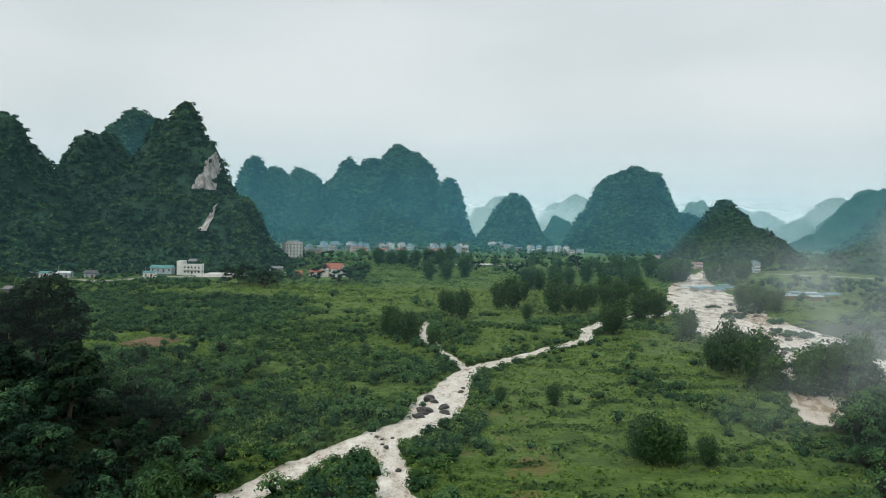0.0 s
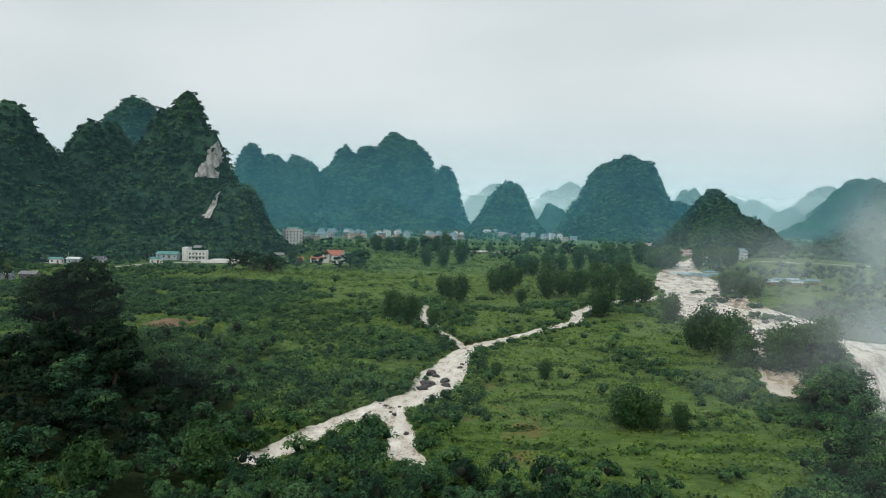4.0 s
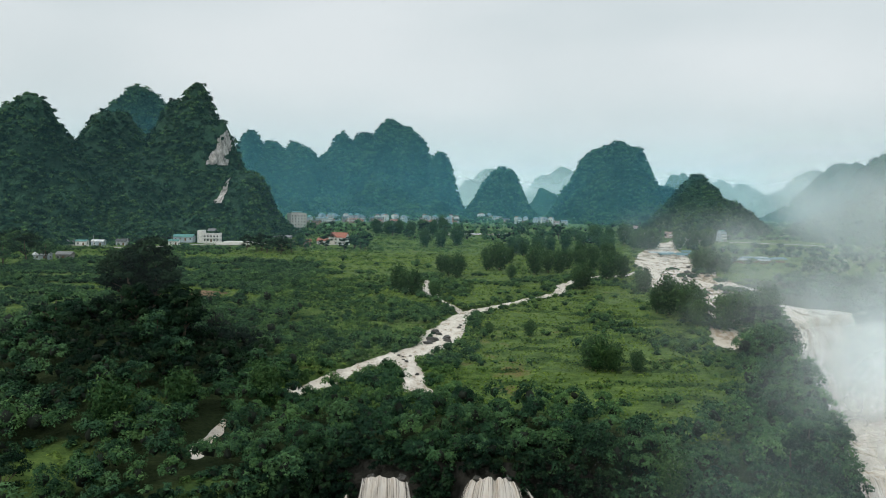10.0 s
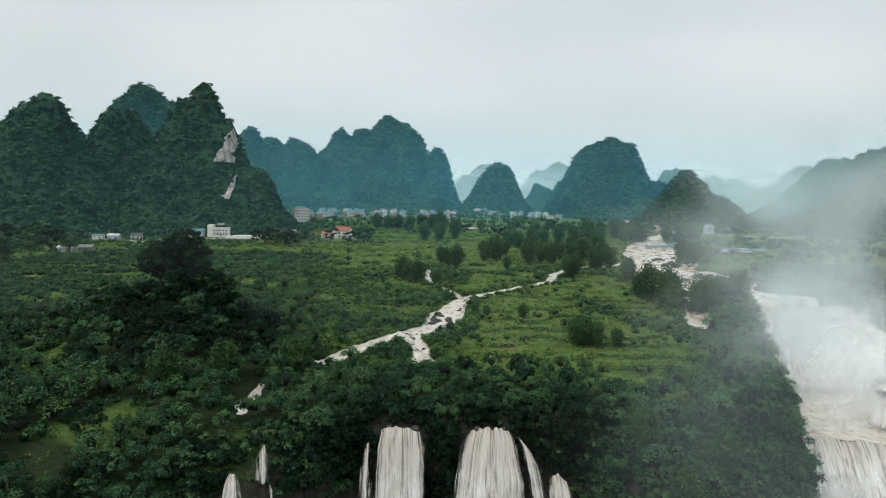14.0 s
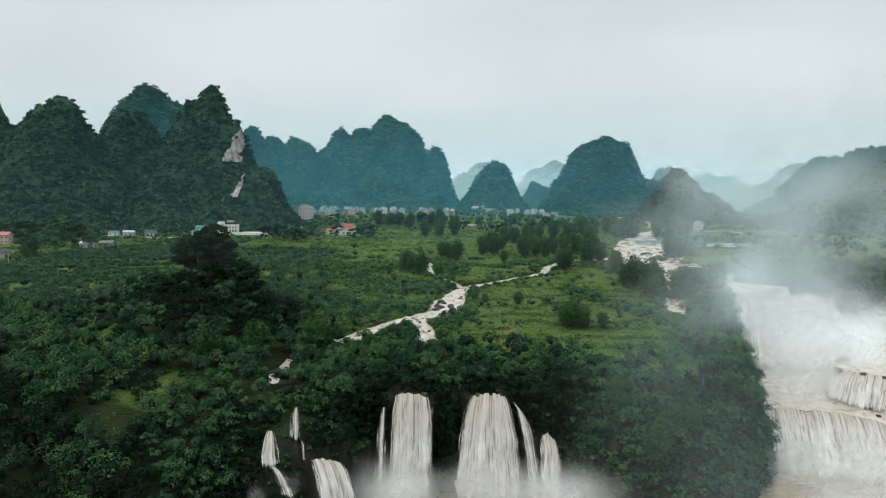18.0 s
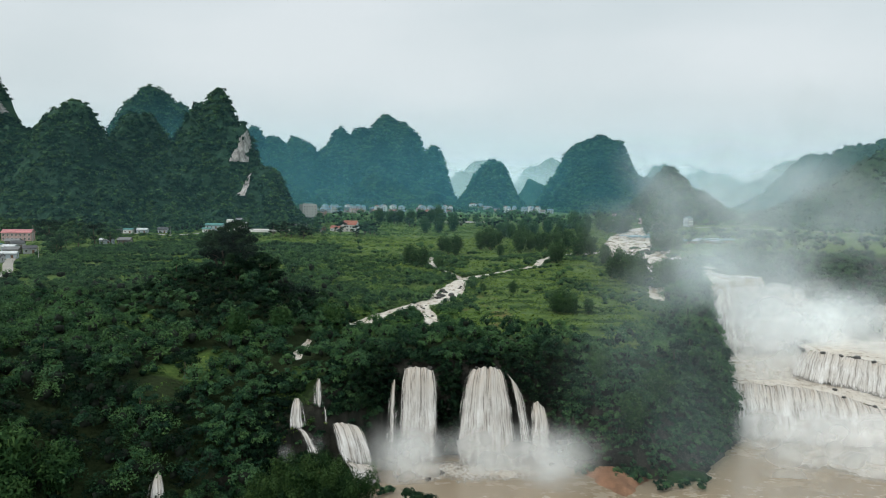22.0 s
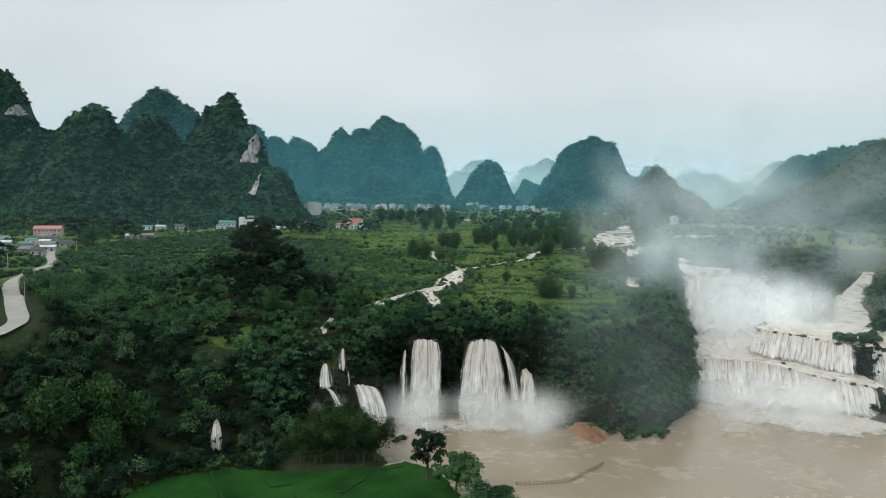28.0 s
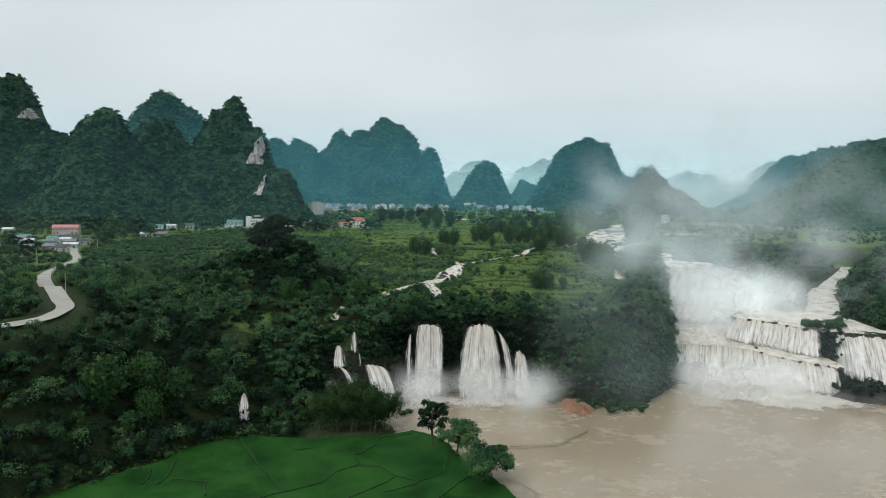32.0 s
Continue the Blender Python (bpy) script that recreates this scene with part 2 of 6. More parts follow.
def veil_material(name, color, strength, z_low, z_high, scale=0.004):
    """Haze put in as a tinted sheet: mostly transparent, scattering some daylight, thinning out upwards."""
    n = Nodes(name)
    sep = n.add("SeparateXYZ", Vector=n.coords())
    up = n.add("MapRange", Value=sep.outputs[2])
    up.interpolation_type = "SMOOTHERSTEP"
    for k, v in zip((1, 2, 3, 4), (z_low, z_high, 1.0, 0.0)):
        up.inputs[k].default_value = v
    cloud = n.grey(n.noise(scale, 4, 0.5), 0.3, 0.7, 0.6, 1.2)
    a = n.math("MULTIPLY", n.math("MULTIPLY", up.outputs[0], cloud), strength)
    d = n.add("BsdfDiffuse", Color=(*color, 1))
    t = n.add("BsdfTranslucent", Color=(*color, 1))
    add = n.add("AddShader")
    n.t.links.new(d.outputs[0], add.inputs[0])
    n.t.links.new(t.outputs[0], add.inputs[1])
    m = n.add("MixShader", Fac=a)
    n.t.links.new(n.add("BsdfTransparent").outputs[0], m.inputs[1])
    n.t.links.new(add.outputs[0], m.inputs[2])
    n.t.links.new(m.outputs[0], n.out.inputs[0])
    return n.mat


def part(name, mesh, material, parent=None, label=""):
    """Links a mesh (or a bmesh) as one object, under a thing if one is given."""
    if isinstance(mesh, bmesh.types.BMesh):
        me = bpy.data.meshes.new(name)
        mesh.to_mesh(me)
        mesh.free()
        mesh = me
    if material and not mesh.materials:
        mesh.materials.append(material)
    ob = new(name, mesh)
    if parent:
        ob.parent = parent
    if label:
        tagged(ob, label)
    return ob


def ground_material():
    n = Nodes("meadow_ground")
    big, mid, fine = n.noise(0.012, 4, 0.6), n.noise(0.09, 4, 0.6), n.noise(0.9, 5, 0.75, stretch=(0.7, 1.3, 1.0))
    tuft = n.noise(0.3, 5, 0.7, stretch=(0.6, 1.4, 1.0))
    grass = n.ramp(n.math("ADD", n.math("MULTIPLY", mid, 0.3), n.math("ADD", n.math("MULTIPLY", fine, 0.35), n.math("MULTIPLY", tuft, 0.35))), (0.38, (0.035, 0.064, 0.017)), (0.5, (0.073, 0.122, 0.029)), (0.62, (0.140, 0.192, 0.050)))
    dry = n.ramp(fine, (0.3, (0.10, 0.075, 0.035)), (0.7, (0.16, 0.15, 0.05)))
    c = n.mix(n.grey(n.math("MULTIPLY", big, mid), 0.37, 0.43), grass, dry)
    # Ground is painted darker under trees, in place of their shade.
    wood_shade = n.add("Attribute")
    wood_shade.attribute_name = "canopy_dark"
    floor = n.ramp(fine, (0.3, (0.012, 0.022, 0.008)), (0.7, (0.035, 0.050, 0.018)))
    nz = n.add("SeparateXYZ", Vector=n.add("NewGeometry").outputs["True Normal"]).outputs[2]
    rock = n.ramp(n.noise(0.35, 5, 0.6, stretch=(1, 1, 0.3)), (0.3, (0.012, 0.014, 0.011)), (0.7, (0.055, 0.052, 0.043)))
    # Steeper ground is coloured darker so the terrace steps stand out.
    steep_green = n.ramp(fine, (0.3, (0.022, 0.046, 0.014)), (0.7, (0.062, 0.108, 0.028)))
    c = n.mix(n.grey(nz, 0.80, 0.93), steep_green, c)
    c = n.mix(wood_shade.outputs["Fac"], c, floor)
    c = n.mix(n.grey(nz, 0.45, 0.62), rock, c)
    return n.surface(c, 0.9, n.bump(n.math("ADD", fine, tuft), 0.9, 0.6), spec=0.15)


def water_material(name, deep, foam, amount, scale, stretch):
    """Silt-laden water with streaks of foam."""
    n = Nodes(name)
    a = n.noise(scale, 6, 0.62, stretch=stretch)
    b = n.noise(scale * 5, 5, 0.65, stretch=stretch)
    f = n.math("ADD", n.math("MULTIPLY", a, 0.6), n.math("MULTIPLY", b, 0.4))
    foamy = n.grey(f, 0.58 - amount * 0.4, 0.76 - amount * 0.3)
    c = n.mix(foamy, n.mix(n.grey(n.noise(0.02, 3), 0.35, 0.65), deep, tuple(v * 0.86 for v in deep)), foam)
    return n.surface(c, n.grey(foamy, 0, 1, 0.16, 0.6), n.bump(b, 0.25, 0.2), spec=0.5)


M_GROUND = ground_material()
M_RIVER = water_material("river_water", (0.40, 0.30, 0.205), (0.70, 0.635, 0.555), 0.42, 0.12, (1.0, 0.45, 1.0))
M_STREAM = water_material("stream_water", (0.38, 0.30, 0.215), (0.68, 0.63, 0.565), 0.52, 0.35, (1.0, 0.6, 1.0))
M_RAPID = water_material("rapid_water", (0.34, 0.27, 0.195), (0.62, 0.575, 0.51), 0.5, 0.2, (0.7, 1.0, 1.0))
M_POOL = water_material("pool_water", (0.315, 0.252, 0.178), (0.38, 0.315, 0.235), 0.2, 0.07, (0.6, 1.0, 1.0))
M_LEAF = leaf_material("shrub_leaves", (0.027, 0.062, 0.019), (0.072, 0.142, 0.038), (0.156, 0.240, 0.062), 0.2, 0.05, 0.8)
M_LEAF_DARK = leaf_material("forest_leaves", (0.011, 0.033, 0.019), (0.033, 0.084, 0.040), (0.080, 0.158, 0.062), 0.2, 0.05, 0.8)
M_LEAF_FAR = leaf_material("hill_leaves", (0.009, 0.032, 0.022), (0.028, 0.074, 0.040), (0.076, 0.142, 0.054), 0.12, 0.022, 1.5)
# Near-black colour standing in for the shade inside crowns.
M_INNER_SHADE = paint("inner_shade", (0.012, 0.018, 0.011), 0.95, 0.2, 2)
# Darkest leaf tone; the slope forest takes its dimness from this colour.
M_LEAF_DEEP = leaf_material("darkest_leaves", (0.004, 0.013, 0.008), (0.010, 0.027, 0.014), (0.023, 0.048, 0.021), 0.1, 0.06, 0.9)
M_BAMBOO = leaf_material("bamboo_leaves", (0.011, 0.032, 0.013), (0.029, 0.073, 0.024), (0.068, 0.128, 0.038), 0.2)
M_BAMBOO_DARK = leaf_material("grove_leaves", (0.006, 0.018, 0.008), (0.016, 0.042, 0.013), (0.050, 0.092, 0.026), 0.2)
M_LEAF_MID = leaf_material("mixed_leaves", (0.016, 0.045, 0.022), (0.044, 0.106, 0.042), (0.098, 0.182, 0.060), 0.2, 0.05)

# ---- ground: one sheet out to the horizon ----
xs = np.concatenate([-np.geomspace(4600, 262, 40), np.arange(-258, 258, 2.4), np.arange(258, 384, 3.4), np.geomspace(390, 4600, 34)])
ys = np.concatenate([-np.geomspace(2600, 182, 26), np.arange(-178, 12, 2.4), np.arange(12, 240, 0.95), np.arange(240, 330, 2.4), np.geomspace(334, 4600, 90)])
gx, gy = np.meshgrid(xs, ys)
gz = land(gx, gy)
ground = part("ground", np_mesh("ground", np.stack([gx.ravel(), gy.ravel(), gz.ravel()], 1), grid_faces(len(xs), len(ys)), False), M_GROUND)
tagged(ground, "green grassy valley floor stepping down over a cliff", "ground", kind="structure")


def shore(x, y, z, c, step, extra=None):
    """Cuts a grid along the line where c is 0, drawing the rim onto that line."""
    cy, cx = np.gradient(c, step)
    k = np.clip(c, 0, 1.5 * step) / np.maximum(np.hypot(cx, cy), 0.4) ** 2
    f = grid_faces(x.shape[1], x.shape[0])
    f = f[(c.ravel()[f] < 0).any(1)]
    co = np.stack([(x - cx * k).ravel(), (y - cy * k).ravel(), z.ravel()], 1)
    if extra is None:
        return prune(co, f)
    return (*prune(co, f), extra[np.unique(f)])


def water_sheet(name, course, material, label, step=1.0, rough=0.12):
    p = np.array(course)
    pad = p[:, 2].max() + 6
    ax = np.arange(p[:, 0].min() - pad, p[:, 0].max() + pad, step)
    ay = np.arange(p[:, 1].min() - pad, p[:, 1].max() + pad, step)
    x, y = np.meshgrid(ax, ay)
    c = line_distance(x, y, course) + 2.2 * (fbm(x / 5, y / 5, 31, 3) - 0.5) + 3.0 * (fbm(x / 11, y / 11, 37, 2) - 0.5)
    z = water_level(x, y) + rough * 3 * (fbm(x / 2.2, y / 3.2, 12, 3) - 0.5)
    co, f = shore(x, y, z, c - 0.4, step)
    ob = part(name, np_mesh(name, co, f, False), material)
    return tagged(ob, label, "water", kind="structure")


water_sheet("stream", STREAM, M_STREAM, "foaming muddy stream tumbling over small ledges", 0.8, 0.3)
water_sheet("stream", BRANCH, M_STREAM, "narrow foaming branch of the muddy stream", 0.6, 0.3)
water_sheet("stream", SIDE_BROOK, M_STREAM, "muddy side brook between bamboo clumps", 0.8)
water_sheet("stream", LEFT_BROOK, M_STREAM, "white brook spilling through the forest", 0.6)
water_sheet("river", RIVER, M_RIVER, "wide flooded river, pale brown with white riffles", 1.4, 0.25)
water_sheet("river", TONGUE, M_RIVER, "side arm of the flooded river between wooded islets", 1.0, 0.25)
water_sheet("river", EAST_RIVER, M_RAPID, "white rapids running between wooded banks", 1.0, 0.18)
water_sheet("pond", POND, M_POOL, "brown flooded pond beside the village", 3.0)

# pool below the falls
ax, ay = np.arange(-120, 420, 3.0), np.arange(-420, 64, 3.0)
px_, py_ = np.meshgrid(ax, ay)
pz_ = 0.18 * (fbm(px_ / 6, py_ / 6, 44, 3) - 0.5)
pool = part("pool", np_mesh("pool", np.stack([px_.ravel(), py_.ravel(), pz_.ravel()], 1), grid_faces(len(ax), len(ay)), False), M_POOL)
tagged(pool, "broad muddy brown river pool below the waterfalls", "water", kind="structure")


# ---- mountains ----
def mountain(name, peaks, step, base, label, material, rough=6.0, seed=0, margin=1.9):
    """Karst hills: each peak is x, y, top, reach to the west, to the east, to the north and south, steepness."""
    p = np.array(peaks, float)
    x0, x1 = (p[:, 0] - p[:, 3] * margin).min(), (p[:, 0] + p[:, 4] * margin).max()
    y0, y1 = (p[:, 1] - p[:, 5] * margin).min(), (p[:, 1] + p[:, 5] * margin).max()
    ax, ay = np.arange(x0, x1, step), np.arange(y0, y1, step)
    x, y = np.meshgrid(ax, ay)
    wx = x + 14 * (fbm(x / 60, y / 60, seed, 3) - 0.5)
    wy = y + 14 * (fbm(x / 60, y / 60, seed + 9, 3) - 0.5)
    total = 0
    for px, py, top, rl, rr, ry, k in p:
        r = np.hypot((wx - px) / np.where(wx < px, rl, rr), (wy - py) / ry)
        f = (1 / (1 + r ** k) - 0.22) / 0.78
        h = (top - base) * np.clip(f, 0, 1)
        total = total + h ** 6
    h = total ** (1 / 6)
    tall = smooth(h / 12)
    lump = 1 - cells(x / 11, y / 11, seed) * 1.1
    lump2 = 1 - cells(x / 5, y / 5, seed + 5)
    z = base - 3 + h + tall * (0.07 * h * (fbm(x / 70, y / 70, seed + 21, 3) - 0.5) * 2 + rough * 0.55 * lump + rough * 0.3 * lump2 + rough * 2.2 * (fbm(x / 38, y / 38, seed + 2, 4) - 0.5) - smooth(h / 50) * 18 * (0.5 - np.abs(fbm(x / 34, y / 34, seed + 33, 3) - 0.5) * 2.2))
    gyy, gxx = np.gradient(h, step)
    push = (lump * 0.8 + lump2 * 0.5) * rough * 0.35 * tall
    norm = np.sqrt(gxx ** 2 + gyy ** 2 + 1)
    co = np.stack([(x - gxx / norm * push).ravel(), (y - gyy / norm * push).ravel(), z.ravel()], 1)
    f = grid_faces(len(ax), len(ay))
    keep = (h.ravel()[f] > 0.5).any(1)
    co, f = prune(co, f[keep])
    ob = part(name, np_mesh(name, co, f, False), material)
    return tagged(ob, label, "mountain", kind="structure")


def hill_material(name, dark, mid, light, rock=0.0):
    n = Nodes(name)
    a, b, c = n.noise(0.014, 4, 0.6), n.noise(0.16, 4, 0.65), n.noise(0.7, 3, 0.6)
    f = n.math("ADD", n.math("MULTIPLY", a, 0.5), n.math("ADD", n.math("MULTIPLY", b, 0.3), n.math("MULTIPLY", c, 0.2)))
    col = n.ramp(f, (0.36, dark), (0.52, mid), (0.66, light))
    return n.surface(col, 0.85, n.bump(n.math("ADD", b, n.math("MULTIPLY", c, 0.5)), 1.0, 2.2), spec=0.12)


M_HILL = hill_material("wooded_slope", (0.012, 0.032, 0.021), (0.022, 0.056, 0.031), (0.042, 0.085, 0.036))
BASE = 46
mountain("mountain", [(-246, 577, 197, 78, 58, 72, 1.8), (-178, 530, 116, 40, 30, 50, 3.0), (-214, 552, 158, 40, 32, 50, 2.8), (-364, 479, 177, 58, 72, 66, 2.0), (-345, 464, 92, 110, 70, 48, 2.0), (-270, 500, 88, 80, 50, 46, 2.2), (-360, 650, 186, 62, 60, 70, 2.2), (-430, 520, 150, 70, 60, 70, 2.2),
                      (-535, 600, 232, 60, 54, 70, 2.6), (-300, 520, 120, 70, 60, 70, 2.0), (-190, 530, 96, 40, 34, 55, 2.4), (-460, 440, 100, 90, 70, 60, 2.2),
                      (-620, 560, 190, 70, 60, 80, 2.2)], 2.2, BASE, "steep jungle-covered limestone hill with bare pale cliff patches", M_HILL, 6, 1)
mountain("mountain", [(-500, 1027, 274, 70, 66, 80, 2.2), (-545, 1027, 236, 60, 60, 70, 2.2), (-455, 1027, 240, 50, 60, 70, 2.2)], 4, BASE, "wooded twin-topped hill rising behind the front range", M_HILL, 6, 2)
mountain("mountain", [(-410, 1359, 226, 46, 40, 80, 2.3), (-366, 1359, 202, 40, 44, 80, 2.3), (-316, 1359, 198, 40, 40, 80, 2.4), (-285, 1359, 190, 40, 44, 80, 2.4), (-360, 1359, 180, 70, 90, 80, 3.0)], 4.5, BASE,
         "row of small blue-green wooded peaks", M_HILL, 6, 3)
mountain("mountain", [(-110, 1394, 258, 56, 60, 110, 1.9), (-72, 1394, 230, 60, 50, 100, 2.1), (-216, 1394, 224, 62, 50, 100, 2.1), (-165, 1394, 212, 60, 60, 100, 2.3),
                      (-46, 1380, 198, 50, 38, 90, 2.4), (4, 1350, 172, 36, 32, 80, 2.8), (-120, 1300, 140, 90, 90, 70, 2.2), (-150, 1390, 203, 90, 80, 100, 3.4), (-60, 1385, 196, 70, 60, 100, 3.2),
                      (-262, 1385, 166, 80, 80, 90, 3.0), (-4, 1360, 150, 50, 46, 80, 3.4)], 4, BASE, "broad wooded massif with several rounded summits", M_HILL, 7, 4)
mountain("mountain", [(134, 1275, 153, 62, 48, 80, 2.8)], 4, BASE, "small rounded wooded hill beyond the village", M_HILL, 6, 5)
mountain("mountain", [(312, 1158, 195, 72, 70, 80, 2.8), (354, 1158, 189, 66, 64, 80, 3.0), (431, 1150, 120, 40, 50, 60, 3.0)], 3.6, BASE, "large dome-shaped wooded hill with near-vertical sides", M_HILL, 6, 6)
mountain("mountain", [(341, 751, 131, 46, 44, 60, 2.3), (385, 751, 96, 40, 44, 60, 2.6)], 2.8, BASE, "dark pointed wooded hill beside the river", M_HILL, 5, 7)
mountain("mountain", [(634, 1700, 166, 60, 60, 80, 2.6), (560, 1700, 140, 70, 60, 80, 2.4)], 7, BASE, "distant wooded peak in the haze", M_HILL, 6, 8)
mountain("mountain", [(936, 2200, 168, 90, 90, 120, 2.4), (1034, 2200, 154, 90, 80, 120, 2.4), (951, 1800, 128, 60, 60, 90, 2.4)], 9, BASE, "low far ridge fading into rain haze", M_HILL, 8, 9)
mountain("mountain", [(974, 1500, 198, 120, 90, 120, 2.2), (1264, 2200, 208, 120, 90, 120, 2.3)], 8, BASE, "far grey-blue hill half lost in haze", M_HILL, 8, 10)
mountain("mountain", [(824, 1100, 188, 90, 80, 110, 2.3), (893, 1100, 204, 80, 100, 110, 2.2), (738, 800, 184, 130, 130, 150, 2.0), (616, 700, 140, 110, 90, 120, 2.0)], 5, BASE,
         "wooded hillside on the far bank above the falls", M_HILL, 7, 11)
mountain("mountain", [(255, 1500, 112, 46, 46, 60, 2.6), (317, 2200, 118, 70, 60, 80, 2.4)], 7, BASE, "small hazy hill between larger ones", M_HILL, 6, 12)
mountain("mountain", [(511, 2800, 228, 110, 130, 150, 2.5), (400, 2600, 182, 80, 80, 110, 2.5), (184, 2600, 204, 110, 110, 150, 2.5), (106, 2300, 155, 70, 70, 100, 2.5)], 12, BASE,
         "faint far peaks dissolving into cloud", M_HILL, 9, 13)

# ---- haze across the valley, as tinted sheets ----
# The blue cast of distance is put into the colour of these sheets.
HAZE_BLUE = (0.15, 0.53, 0.72)
# The first two only lift the dark tones of the meadow.
for y, amount, top, tint in ((14, 0.020, 200, (0.42, 0.52, 0.52)), (170, 0.008, 240, (0.3, 0.52, 0.55)), (330, 0.026, 260, HAZE_BLUE), (690, 0.03, 300, HAZE_BLUE), (850, 0.10, 330, HAZE_BLUE), (1060, 0.04, 330, HAZE_BLUE), (1210, 0.055, 330, HAZE_BLUE),
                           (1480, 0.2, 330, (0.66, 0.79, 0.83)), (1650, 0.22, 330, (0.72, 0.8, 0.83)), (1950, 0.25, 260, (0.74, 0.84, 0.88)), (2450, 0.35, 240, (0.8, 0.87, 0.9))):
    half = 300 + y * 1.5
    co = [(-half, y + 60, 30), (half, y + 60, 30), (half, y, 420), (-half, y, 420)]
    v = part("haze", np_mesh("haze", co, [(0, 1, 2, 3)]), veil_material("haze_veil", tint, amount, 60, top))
    tagged(v, "tinted see-through sheet standing in for haze across the valley", "haze", kind="stuff")

# ---- vegetation ----
M_GRASS = leaf_material("grass_blades", (0.062, 0.106, 0.022), (0.120, 0.192, 0.036), (0.205, 0.280, 0.056), 0.1, 0.06)
RNG = np.random.default_rng(7)
ICO = bmesh.new()
bmesh.ops.create_icosphere(ICO, subdivisions=1, radius=1)
ICO_V = np.array([v.co[:] for v in ICO.verts])
ICO_F = np.array([[v.index for v in f.verts] for f in ICO.faces])
ICO.free()


def leaf_cards(pos, normal, size, rng, droop=0.0, slim=0.6):
    """A pointed leaf spray at each place, facing its normal: three corners each."""
    n = len(pos)
    normal = normal + rng.normal(0, 0.28, (n, 3))
    normal /= np.linalg.norm(normal, axis=1, keepdims=True) + 1e-9
    a = np.cross(normal, rng.normal(0, 1, (n, 3)))
    a /= np.linalg.norm(a, axis=1, keepdims=True) + 1e-9
    if droop:
        a[:, 2] -= droop
        a /= np.linalg.norm(a, axis=1, keepdims=True) + 1e-9
    b = np.cross(normal, a)
    s = np.asarray(size).reshape(-1, 1)
    w = s * slim
    co = np.stack([pos - a * s * 0.7 - b * w, pos + a * s * 1.2, pos - a * s * 0.5 + b * w], 1).reshape(-1, 3)
    return co, np.arange(3 * n).reshape(n, 3)


def crown_cloud(x, y, z, r, h, leaves, size, rng, lobes=6):
    """Leaf sprays of many lobed crowns at once. z is the crown's middle, h its half height."""
    n = len(x)
    ld = rng.normal(0, 1, (n, lobes, 3))
    ld /= np.linalg.norm(ld, axis=2, keepdims=True)
    ld[:, :, 2] = np.abs(ld[:, :, 2]) * 0.9 - 0.2
    pick = rng.integers(0, lobes, (n, leaves))
    c = np.take_along_axis(ld, pick[:, :, None].repeat(3, 2), 1) * (0.62 if lobes < 10 else 0.74)
    d = rng.normal(0, 1, (n, leaves, 3))
    d /= np.linalg.norm(d, axis=2, keepdims=True)
    d[:, :, 2] = np.where(d[:, :, 2] < -0.35, -d[:, :, 2], d[:, :, 2])
    lr = (0.36 + 0.26 * rng.random((n, lobes))) * (1.0 if lobes < 10 else 0.72)
    q = c + d * (np.take_along_axis(lr, pick, 1) * (0.6 + 0.4 * rng.random((n, leaves))))[:, :, None]
    scale = np.stack([r, r, h], 1)[:, None, :]
    pos = np.stack([x, y, z], 1)[:, None, :] + q * scale
    nor = d + np.array([0, 0, 0.35])
    s = size * (0.6 + 0.8 * rng.random((n, leaves))) * (r / np.mean(r))[:, None] ** 0.5
    tone = 0.6 * rng.random((n, 1)) + 0.4 * np.take_along_axis(rng.random((n, lobes)), pick, 1)
    return (*leaf_cards(pos.reshape(-1, 3), nor.reshape(-1, 3), s.ravel(), rng), tone.ravel())


def toned(me, tone):
    """Gives each leaf of three corners its tone."""
    t = np.zeros(len(me.vertices), np.float32)
    t[:3 * len(tone)] = np.repeat(tone, 3)
    me.attributes.new("tone", "FLOAT", "POINT").data.foreach_set("value", t)
    return me


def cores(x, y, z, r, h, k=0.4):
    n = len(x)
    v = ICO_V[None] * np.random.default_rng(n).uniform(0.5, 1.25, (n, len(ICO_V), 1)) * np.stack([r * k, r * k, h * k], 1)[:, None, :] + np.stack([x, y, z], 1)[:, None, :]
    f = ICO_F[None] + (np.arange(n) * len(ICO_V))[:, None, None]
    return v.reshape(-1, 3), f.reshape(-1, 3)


def foliage(name, x, y, z, r, h, leaves, size, material, label, lobes=6, core=True, k=0.4, leafy=False):
    co, f, tone = crown_cloud(x, y, z, r, h, leaves, size, RNG, lobes)
    tris, leaf_count = f, len(f)
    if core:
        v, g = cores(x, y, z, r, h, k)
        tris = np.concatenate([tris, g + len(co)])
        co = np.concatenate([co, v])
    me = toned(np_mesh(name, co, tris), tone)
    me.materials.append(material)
    me.materials.append(M_INNER_SHADE)
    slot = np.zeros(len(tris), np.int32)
    # Cores that are not leafy carry the crown's inner shade as colour.
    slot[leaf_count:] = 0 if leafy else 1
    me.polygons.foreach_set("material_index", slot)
    return tagged(part(name, me, None), label, "vegetation", kind="stuff")


def scatter(x0, x1, y0, y1, step, keep, seed):
    """Jittered grid of places; keep(x, y) gives the chance of each."""
    rng = np.random.default_rng(seed)
    x, y = np.meshgrid(np.arange(x0, x1, step), np.arange(y0, y1, step))
    x = (x + rng.uniform(-0.5, 0.5, x.shape) * step).ravel()
    y = (y + rng.uniform(-0.5, 0.5, y.shape) * step).ravel()
    ok = rng.random(len(x)) < keep(x, y)
    return x[ok], y[ok]


